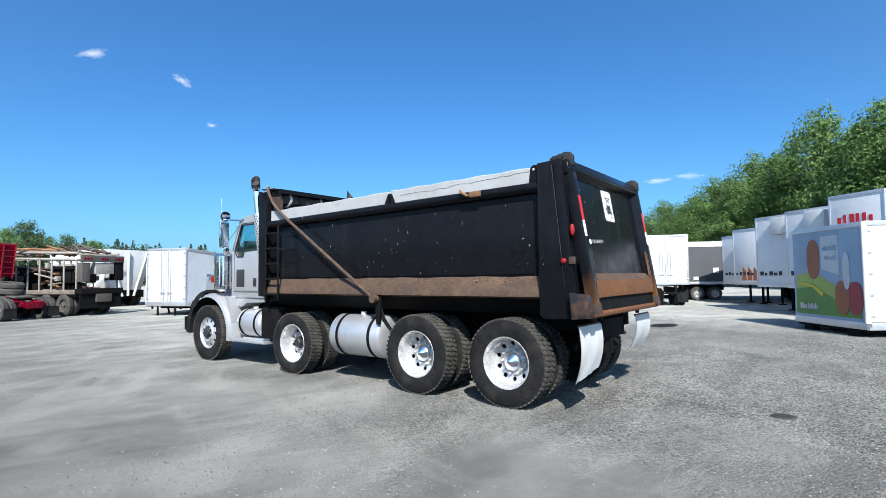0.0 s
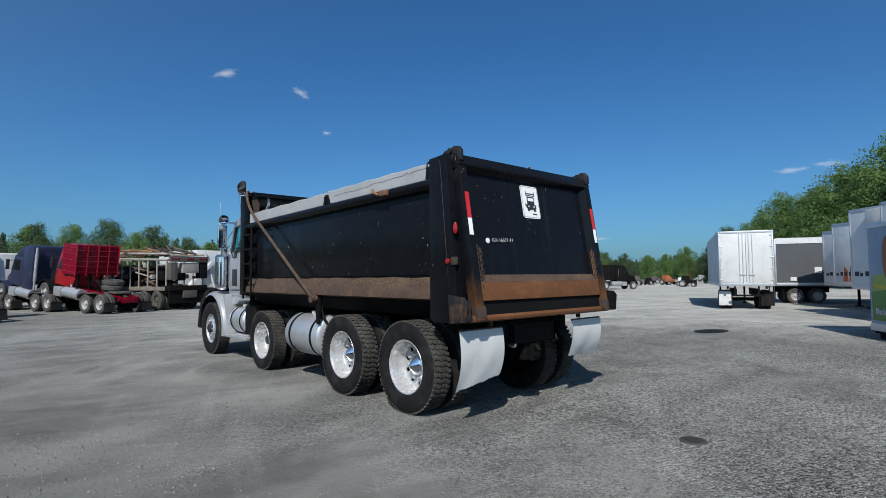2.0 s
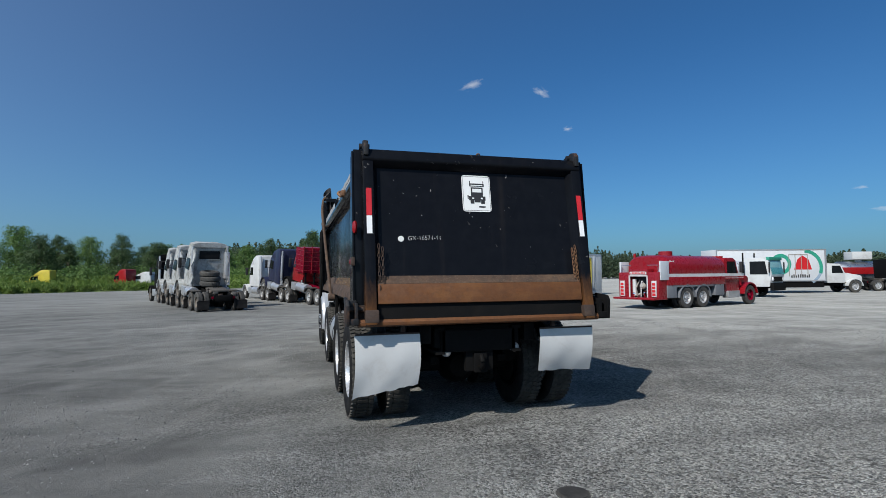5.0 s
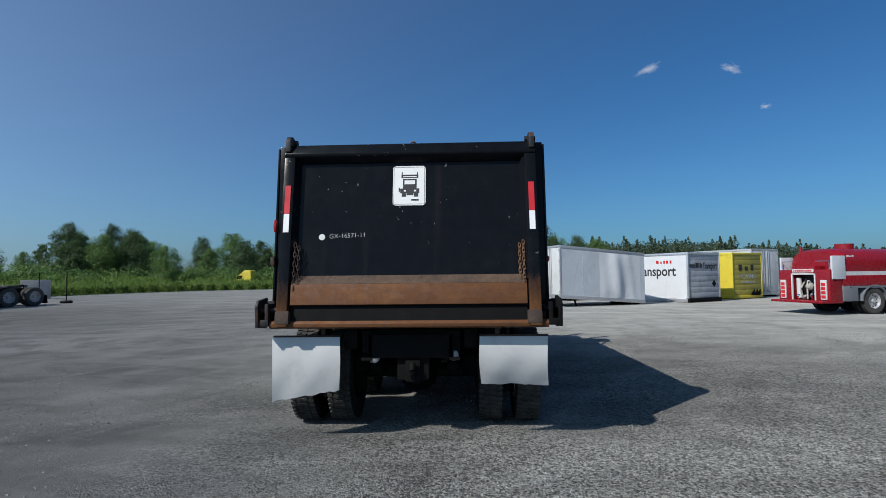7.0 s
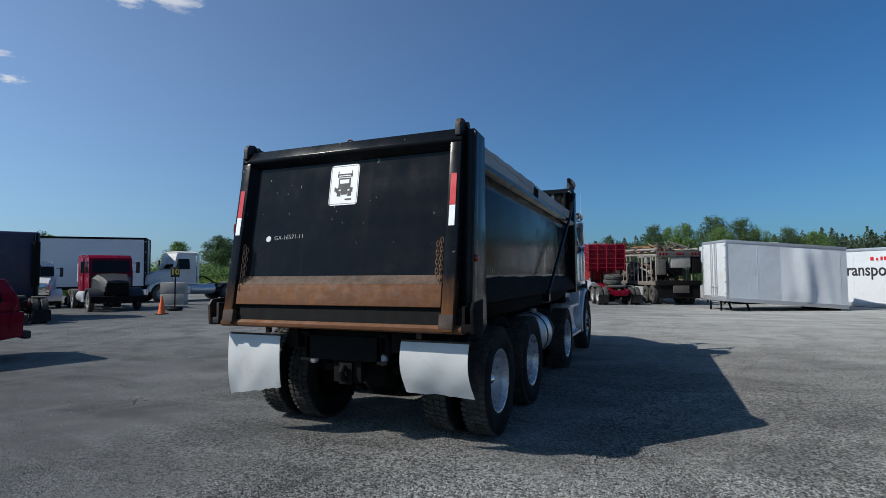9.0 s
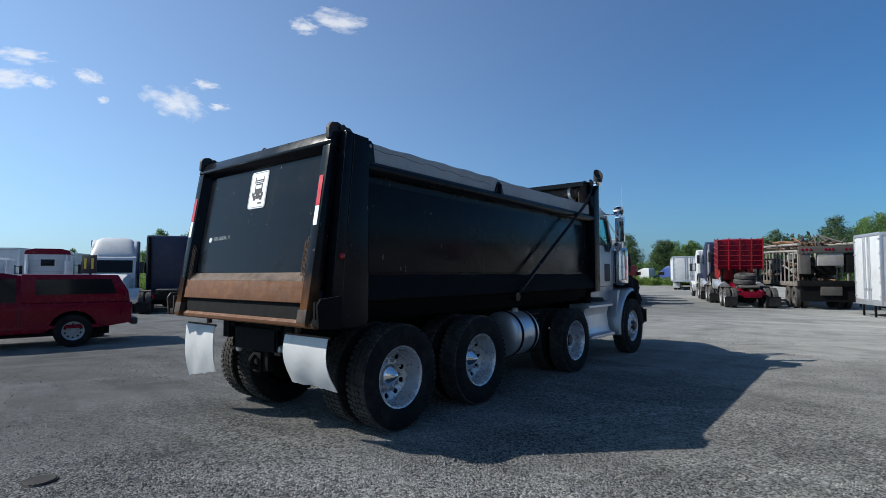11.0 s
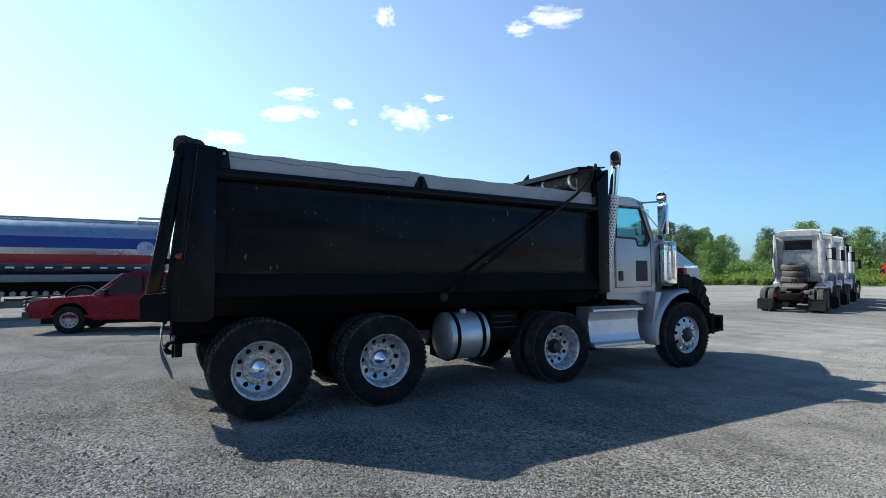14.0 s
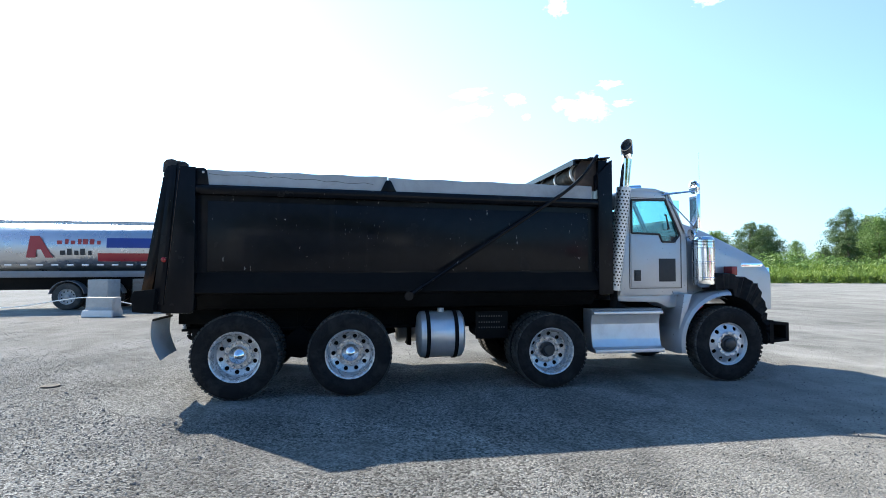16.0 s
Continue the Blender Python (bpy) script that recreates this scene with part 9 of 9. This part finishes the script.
def tree_model(seed, hgt, wid, leaves, size, mat, trunk_part=0.25, lobes=16, label="broad green tree with a full crown"):
    rs = np.random.RandomState(seed)
    t = thing("tree", Matrix.Identity(4), label, "tree")
    bm = nb()
    tube(bm, curve_pts([(0, 0, 0), (0.1, 0.05, hgt * 0.3), (-0.05, 0.1, hgt * 0.6), (0.1, 0, hgt * 0.88)], 5), [hgt * 0.022 * (1 - 0.9 * k / 15) for k in range(16)], 9)
    centres, radii = [], []
    for k in range(lobes):
        f = (k + 0.5) / lobes
        z = hgt * (trunk_part + (0.97 - trunk_part) * f)
        prof = math.sin(math.pi * min(1.0, (0.16 + 0.84 * f)) ** 0.9) ** 0.65
        ang = 2.4 * k + rs.uniform(-0.4, 0.4)
        r = wid * 0.5 * prof * rs.uniform(0.35, 0.8) * (0.55 if f > 0.9 else 1)
        p = Vector((r * math.cos(ang), r * math.sin(ang), z))
        tube(bm, curve_pts([(0, 0, max(hgt * 0.12, z - hgt * 0.22)), (p.x * 0.5, p.y * 0.5, z - hgt * 0.08), tuple(p)], 4), [hgt * 0.009 * (1 - 0.8 * q / 8) for q in range(9)], 6)
        centres.append(p)
        radii.append(wid * rs.uniform(0.17, 0.30) * (0.7 + 0.5 * prof))
    part("trunk", bm, M["bark"], t)
    pts, ways = [], []
    w = np.array(radii) ** 2
    w /= w.sum()
    for c, r, q in zip(centres, radii, w):
        # each bough carries a cluster of leafy twigs
        n = int(leaves * q)
        twigs = rs.normal(size=(14, 3))
        twigs /= np.linalg.norm(twigs, axis=1)[:, None]
        twigs[:, 2] = twigs[:, 2] * 0.8 + 0.15
        pick = rs.randint(0, 14, n)
        u = rs.normal(size=(n, 3))
        u /= np.linalg.norm(u, axis=1)[:, None]
        own = twigs[pick] * r * rs.uniform(0.55, 0.85, (14, 1))[pick]
        small = u * r * 0.40 * rs.uniform(0.3, 1.1, (n, 1)) ** 0.5
        pts.append(np.array(c) + own + small)
        ways.append(twigs[pick] * 0.5 + u + np.array(c) * np.array([1, 1, 0.0]) / (wid * 0.5) * 0.5)
    part("crown", cards("crown", np.concatenate(pts), seed + 1, size, mat, face=np.concatenate(ways)), None, t, "uneven crown of small leaves")
    return t


models = [
    tree_model(1, 10, 6.2, 30000, 0.088, M["leaf"], 0.08, 34),
    tree_model(2, 10, 5.2, 25000, 0.088, M["leaf"], 0.10, 30, "slim green tree with an uneven crown"),
    tree_model(3, 10, 7.2, 15000, 0.115, M["leaf_dark"], 0.10, 22, "dark green round tree"),
    tree_model(4, 10, 4.4, 8500, 0.115, M["leaf_dark"], 0.2, 14, "thin dark tree with gaps in its crown"),
    tree_model(5, 10, 6.4, 14000, 0.115, M["leaf"], 0.08, 22),
    tree_model(6, 10, 5.2, 12000, 0.115, M["leaf"], 0.12, 18, "slim green tree with an uneven crown"),
]
rng = random.Random(12)
# x, y, height, model: tall trees behind the trailers, trees past the grass, far trees
TREES = [(72, 16.5, 12.2, 0), (67, 11.0, 12.8, 1), (63, 8.4, 13.6, 0), (60.5, 3.9, 14.8, 0), (57, 1.2, 15.2, 1), (53.5, -2.2, 16.2, 0), (49.5, -5.0, 16.0, 1), (46, -8.0, 16.4, 0), (42, -10.5, 16.2, 0), (78, 21, 10.6, 0), (83, 27, 9.6, 2), (38, -14, 15.5, 1),
         (65.5, 5.0, 12.6, 0), (70, 13.5, 11.0, 0), (58, 5.5, 12, 1), (55, -5, 14.5, 0), (51, -9.5, 14.5, 0)]
TREES += [(-65.7, 82, 11, 0), (-65.8, 90, 9.6, 2), (-64, 95.3, 11.4, 1), (-60.5, 96, 10.6, 0), (-44.2, 83.6, 9.0, 2), (-42, 90.2, 10.8, 0), (-75.5, 87, 8.8, 3), (-46, 116, 8.4, 1),
          (-56, 70.6, 8.9, 3), (-51, 68.4, 7.0, 2), (-47.5, 71, 8.0, 1), (-37.2, 60, 6.6, 0), (-31.2, 69.8, 7.8, 2), (-37.5, 72, 7.2, 1), (-50, 49, 4.5, 2), (-47.8, 59, 6.8, 3), (-29.5, 74, 6.0, 3),
          (-73.5, 60.6, 8.2, 2), (-65.4, 62, 7.8, 0), (-80, 55, 8, 2), (-88, 48, 8.5, 0), (-95, 40, 8, 2), (-60, 58, 5, 2), (3.3, 114, 11.6, 0), (-5.4, 104, 8.2, 2), (-21.8, 103, 8.4, 0), (-27, 100, 8, 2), (-14, 108, 8, 1), (-9, 92, 7, 0), (-19, 90, 7.5, 1),
          (106, 64, 7.4, 0), (109, 59, 6.4, 2), (112, 66, 7, 2), (118, 58, 6.2, 0), (126, 62, 6.0, 2), (140, 63, 6.0, 1), (87.5, 35.5, 6.4, 0), (92, 38, 5.8, 2), (86, 31, 6.4, 2), (98, 44, 6, 0), (150, 68, 6.5, 2), (-44, 1.2, 4.5, 3), (-62, 18, 4.8, 2), (-66, 24, 5, 0), (-70, 14, 4.6, 2), (-75, 19, 5, 1), (-60, 25, 4.6, 2), (-64, 31, 5, 0),
          (-23.2, 73.3, 7.4, 2), (-20.6, 82.6, 7.0, 2), (-17.5, 80, 6.4, 0),
          (-33.8, 76.9, 7.6, 3), (-33.4, 81.6, 8.2, 2), (-28.3, 77.5, 7.2, 0), (-25.2, 78.3, 6.4, 3), (-20.7, 79.9, 7.0, 2), (-20.1, 84.3, 7.8, 0), (-17.0, 80.1, 6.8, 3), (-22.5, 90, 7.4, 3), (-48.7, 3.2, 5.5, 2),
          (7.7, 55.1, 7.0, 0), (9.8, 57.7, 7.1, 2), (11.7, 60.2, 6.9, 0), (15.1, 63.4, 7.0, 2), (17.3, 62.6, 6.6, 0), (1.1, 72.1, 9.1, 2), (5.1, 75.8, 9.2, 0), (8.6, 73.4, 8.9, 2), (-4.4, 69.2, 6.7, 2),
          (-58.5, 54.6, 7.6, 2), (-52.9, 56.6, 5.0, 0), (-47.8, 55.8, 4.6, 2), (-53.4, 64.6, 9.4, 2), (-46.7, 62, 8.6, 0), (-48.2, 66, 9.4, 2), (-44.1, 64.3, 8.6, 2), (-62, 60, 8, 2), (-68, 56, 7.6, 0), (-74, 50, 7.6, 2)]
for x, y, h, k in TREES:
    s = h / 10 * (0.92 * rng.uniform(0.93, 1.08) if x > 30 else rng.uniform(0.80, 0.98))
    if not (x > 30 and y < 25):
        k = {0: 4, 1: 5}.get(k, k)
    wide = s * (rng.uniform(0.9, 1.2) if x > 30 else rng.uniform(0.85, 1.2))
    copy_thing(models[k], pose(x, y, 0, 0, 0, rng.uniform(0, 360)) @ Matrix.Diagonal((wide, wide, s, 1)))
for mdl, (x, y) in zip(models, ((46, -16), (50, -14), (-110, 60), (-115, 52), (-105, 48), (-100, 40))):
    mdl.matrix_basis = pose(x, y, 0)


def far_woods():
    """The line of mixed spruces and broad trees far behind the yard."""
    rs = np.random.RandomState(5)
    pts, ways = [], []
    for k in range(1150):
        f = rs.uniform()
        ang = radians(100 - 78 * f)
        R = rs.uniform(150, 185)
        x, y = R * math.cos(ang) + 10, R * math.sin(ang) - 2
        h = rs.uniform(8.2, 11.8) * (1.06 if f < 0.38 else max(0.62, 1.06 - 1.9 * (f - 0.38)))
        broad = rs.uniform() < 0.62
        w = h * (rs.uniform(0.36, 0.50) if broad else rs.uniform(0.26, 0.40))
        n = 260
        u = rs.uniform(size=n) ** 0.8
        a = rs.uniform(0, 6.28, n)
        r = w * ((np.sqrt(np.maximum(0.0, 1 - (2 * u - 0.9) ** 2 / 1.3)) * 0.9) if broad else np.maximum(0.02, 1.0 - u) ** 0.8 * (0.78 + 0.3 * np.sin(u * 34 + k))) * rs.uniform(0.45, 1.05, n)
        pts.append(np.stack([x + r * np.cos(a), y + r * np.sin(a), 0.3 + (h * (0.86 if broad else 1.0) - 0.3) * u], 1))
        ways.append(np.stack([np.cos(a), np.sin(a), 0.25 + 0.6 * u], 1))
    ob = new("far_woods", cards("far_woods", np.concatenate(pts), 8, 0.30, M["needle"], 0.9, face=np.concatenate(ways)))
    return tagged(ob, "dark line of spruce woods far off", "woods", kind="stuff")


far_woods()

EDGE = [(-140, -20), (-70, 4), (-47, 20), (-38, 34), (-35.5, 46), (-31, 55), (-23, 61), (-10, 69), (12, 84), (40, 112)]


def field():
    bm = nb()
    near = [bm.verts.new((x, y, 0.02)) for x, y in EDGE]
    mid = [bm.verts.new((x * 1.04 - 5, y * 1.04 + 6, 1.1)) for x, y in EDGE]
    far = [bm.verts.new((x * 3 - 150, y * 3 + 260, 2.6)) for x, y in EDGE]
    for p, q in ((near, mid), (mid, far)):
        for k in range(len(EDGE) - 1):
            bm.faces.new((p[k], p[k + 1], q[k + 1], q[k]))
    bmesh.ops.recalc_face_normals(bm, faces=bm.faces)
    ob = new("grass_field", mesh_of("grass_field", bm, M["field"], False))
    tagged(ob, "rough green grass field beyond the yard", "grass", kind="structure")
    rs = np.random.RandomState(4)
    E = np.array(EDGE, float)
    seg = rs.randint(1, len(EDGE) - 2, 90000)
    t = rs.uniform(size=90000)
    dep = rs.uniform(size=90000) ** 1.8 * 34
    p = E[seg] * (1 - t)[:, None] + E[seg + 1] * t[:, None]
    d = E[seg + 1] - E[seg]
    nrm = np.stack([-d[:, 1], d[:, 0]], 1)
    nrm /= np.linalg.norm(nrm, axis=1)[:, None]
    p = p + nrm * (dep + 0.2 + 0.5 * np.sin(t * 40 + seg))[:, None]
    z = rs.uniform(0.1, 0.75, 90000) + np.minimum(dep, 8) * 0.135
    me = cards("tall_grass", np.stack([p[:, 0], p[:, 1], z], 1), 6, 0.22, M["grass"], 0.42, 1.6)
    tagged(new("tall_grass", me), "tall rough grass at the edge of the yard", "grass", kind="stuff")
    # brush
    pts, ways = [], []
    for k in range(520):
        i = rs.randint(1, len(EDGE) - 2)
        f = rs.uniform()
        a, b = E[i], E[i + 1]
        dd = b - a
        nn = np.array([-dd[1], dd[0]]) / np.linalg.norm(dd)
        c = a * (1 - f) + b * f + nn * (6 + 38 * rs.uniform() ** 1.1)
        h = rs.uniform(0.7, 2.6)
        n = int(70 + 90 * h)
        q = rs.normal(size=(n, 3))
        q /= np.linalg.norm(q, axis=1)[:, None]
        u = q * rs.uniform(0.35, 1.0, (n, 1)) ** 0.5 * np.array([h * 0.95, h * 0.95, h * 0.62]) + np.array([c[0], c[1], 0.9 + h * 0.45])
        u[:, 2] = np.abs(u[:, 2])
        pts.append(u)
        ways.append(q + np.array([0, 0, 0.4]))
    me = cards("brush", np.concatenate(pts), 9, 0.15, M["leaf"], 0.9, face=np.concatenate(ways))
    tagged(new("brush", me), "dark green brush and bushes in the grass", "bush", kind="stuff")


field()


def far_vehicles():
    for x, y, c, lab in ((-54.5, 69, "yellow", "yellow machine half hidden in the grass"), (-46, 72, "white", "white van half hidden in the grass"), (-40, 76, "white", "white van half hidden in the grass"), (-21.6, 67.6, "red", "red machine half hidden in the grass"), (-19.6, 67.9, "white", "white truck half hidden in the grass"), (-16.9, 68.9, "blue_mid", "blue container half hidden in the grass"), (-28.9, 63.9, "yellow", "yellow cab half hidden in the grass")):
        t = thing("far_vehicle", pose(x, y, 0.3, 0, 0, 55 + (x * 37) % 50) @ Matrix.Scale(0.78, 4), lab, "vehicle")
        bm = nb()
        top = 2.1 + (x * 13) % 0.6
        prism(bm, [(-0.5, 0.45), (1.9, 0.45), (2.0, 0.95), (1.9, 1.1), (0.85, 1.3), (0.5, 1.95), (0.2, 2.05), (-0.5, 2.05)], "x", -0.85, 0.85, 0.1)
        body = part("cab", bm, M[c], t)
        bm = nb()
        prism(bm, [(-1.9, 0.55), (-0.45, 0.55), (-0.45, 2.0), (0.25, 2.02), (-0.6, top + 0.1), (-1.0, top + 0.2), (-1.8, top + 0.15)], "x", -0.95, 0.95, 0.1)
        part("sleeper", bm, M[c], t)
        for s in (-1, 1):
            bm = nb()
            prism(bm, [(-0.3, 1.3), (0.75, 1.3), (0.48, 1.85), (-0.3, 1.88)], "x", s * 0.84, s * 0.87)
            part("window", bm, M["dark_glass"], body)
        bm = nb()
        prism(bm, [(0.88, 1.32), (0.54, 1.93), (0.50, 1.90), (0.84, 1.30)], "x", -0.75, 0.75)
        part("windscreen", bm, M["dark_glass"], body)
        bm = nb()
        box(bm, -0.7, 0.7, -2.1, 1.9, 0.28, 0.56)
        part("chassis", bm, M["frame"], t)
        for s in (-1, 1):
            bg_wheel(t, 0.9, -1.3, 0.4, s, 0.22)
            bg_wheel(t, 0.9, 1.3, 0.4, s, 0.22)


far_vehicles()


# ---------------------------------------------------------------- loose stones on the yard
def stones():
    rs = np.random.RandomState(2)
    n = 230000
    ang = rs.uniform(0, 2 * math.pi, n)
    rad = 1.2 + 12 * rs.uniform(size=n) ** 0.8
    x, y = 0.6 + rad * np.cos(ang), -0.5 + rad * np.sin(ang) * 0.9
    patch = np.array([noise.noise(Vector((a * 0.35, b * 0.35, 0))) for a, b in zip(x, y)])
    side = 1 / (1 + np.exp(-(x * 0.55 - y * 0.30 - 0.4)))          # coarser gravel on the far side of the lorry
    keep = patch * 0.8 + rs.uniform(-0.85, 0.06, n) + 0.75 * side > 0
    x, y = x[keep], y[keep]
    n = len(x)
    r = 0.0046 + 0.0095 * rs.uniform(size=n) ** 2.2 + (rs.uniform(size=n) > 0.997) * 0.012
    base = np.array([(1, 0, 0), (-0.4, 0.9, 0), (-0.5, -0.8, 0), (0.1, 0.1, 1), (0, 0, -0.6)])
    v = base[None] * (r[:, None, None] * rs.uniform(0.6, 1.3, (n, 5, 3)))
    th = rs.uniform(0, 6.28, n)
    c, s = np.cos(th)[:, None], np.sin(th)[:, None]
    vx = v[:, :, 0] * c - v[:, :, 1] * s + x[:, None]
    vy = v[:, :, 0] * s + v[:, :, 1] * c + y[:, None]
    vz = v[:, :, 2] * 0.75 + (r * 0.3)[:, None]
    verts = np.stack([vx, vy, vz], 2).reshape(-1, 3)
    i = np.arange(n) * 5
    f = np.concatenate([np.stack([i + a, i + b, i + d], 1) for a, b, d in ((0, 1, 3), (1, 2, 3), (2, 0, 3), (1, 0, 4), (2, 1, 4), (0, 2, 4))])
    me = bpy.data.meshes.new("loose_stones")
    me.from_pydata(verts.tolist(), [], f.tolist())
    me.materials.append(M["stone"])
    tagged(new("loose_stones", me), "loose crushed stones strewn over the yard", "gravel", kind="stuff")


stones()


# ---------------------------------------------------------------- small fair-weather clouds, far off
def cloud_mat(name, full, thick):
    m = bpy.data.materials.new(name)
    m.use_nodes = True
    t = m.node_tree
    t.nodes.remove(t.nodes["Principled BSDF"])
    co = t.nodes.new("ShaderNodeTexCoord")
    info = t.nodes.new("ShaderNodeObjectInfo")
    add = t.nodes.new("ShaderNodeVectorMath")
    add.operation = "MULTIPLY_ADD"
    add.inputs[1].default_value = (1, 1, 1)
    t.links.new(co.outputs["Object"], add.inputs[0])
    comb = t.nodes.new("ShaderNodeMath")
    comb.operation = "MULTIPLY"
    comb.inputs[1].default_value = 37.0
    t.links.new(info.outputs["Random"], comb.inputs[0])
    t.links.new(comb.outputs[0], add.inputs[2])
    nz = t.nodes.new("ShaderNodeTexNoise")
    nz.inputs["Scale"].default_value = 2.3
    nz.inputs["Detail"].default_value = 8
    nz.inputs["Roughness"].default_value = 0.6
    t.links.new(add.outputs[0], nz.inputs["Vector"])
    ln = t.nodes.new("ShaderNodeVectorMath")
    ln.operation = "LENGTH"
    t.links.new(co.outputs["Object"], ln.inputs[0])
    fall = t.nodes.new("ShaderNodeMath")
    fall.operation = "SUBTRACT"
    t.links.new(nz.outputs["Fac"], fall.inputs[0])
    half = t.nodes.new("ShaderNodeMath")
    half.operation = "MULTIPLY"
    half.inputs[1].default_value = 0.62
    t.links.new(ln.outputs["Value"], half.inputs[0])
    t.links.new(half.outputs[0], fall.inputs[1])
    rmp = t.nodes.new("ShaderNodeMapRange")
    rmp.inputs["From Min"].default_value, rmp.inputs["From Max"].default_value = 0.12, full
    rmp.inputs["To Max"].default_value = thick
    t.links.new(fall.outputs[0], rmp.inputs["Value"])
    tr = t.nodes.new("ShaderNodeBsdfTransparent")
    em = t.nodes.new("ShaderNodeEmission")
    em.inputs["Color"].default_value = (0.95, 0.97, 1.0, 1)
    em.inputs["Strength"].default_value = 0.85
    mx = t.nodes.new("ShaderNodeMixShader")
    t.links.new(rmp.outputs["Result"], mx.inputs[0])
    t.links.new(tr.outputs[0], mx.inputs[1])
    t.links.new(em.outputs[0], mx.inputs[2])
    t.links.new(mx.outputs[0], t.nodes["Material Output"].inputs["Surface"])
    return m


CLOUD, WISP = cloud_mat("cloud", 0.44, 0.66), cloud_mat("thin_cloud", 0.62, 0.46)
# a place in the sky, half width, half height, tilt
for x, y, z, w, h, roll in ((496, 1410, 543, 58, 26, -20), (675, 1332, 512, 46, 22, 25), (737, 1300, 404, 26, 12, 5), (1446, 372, 246, 62, 16, -4), (1462, 300, 252, 62, 18, 0), (1246, 824, 140, 60, 12, 0), (1220, 870, 190, 28, 8, 0), (1270, 780, 100, 40, 9, 0),
                            (-1155, 947, 716, 150, 55, 3), (-1370, 597, 441, 125, 68, 8), (-1469, 273, 435, 105, 48, -12), (-1463, 306, 495, 90, 36, -8), (-1456, 339, 443, 50, 30, 0), (-1432, 426, 471, 52, 34, 10), (-1424, 455, 422, 26, 20, 0), (-1488, 131, 352, 110, 48, 5), (-1394, 537, 728, 50, 60, 40), (-1347, 667, 500, 60, 24, 0), (-1317, 688, 440, 50, 18, 0), (-1212, 875, 690, 80, 40, 0)):
    bm = nb()
    bmesh.ops.create_grid(bm, x_segments=1, y_segments=1, size=1.0)
    ob = new("cloud", mesh_of("cloud", bm, WISP if x > 0 else CLOUD, False))
    ob.matrix_basis = look((x, y, z), (0, 0, 1.5), roll) @ Matrix.Diagonal((w * 0.9, h * 0.85, 1, 1))
    ob.visible_shadow = False
    tagged(ob, "small white fair-weather cloud", "cloud", "clouds", "structure")
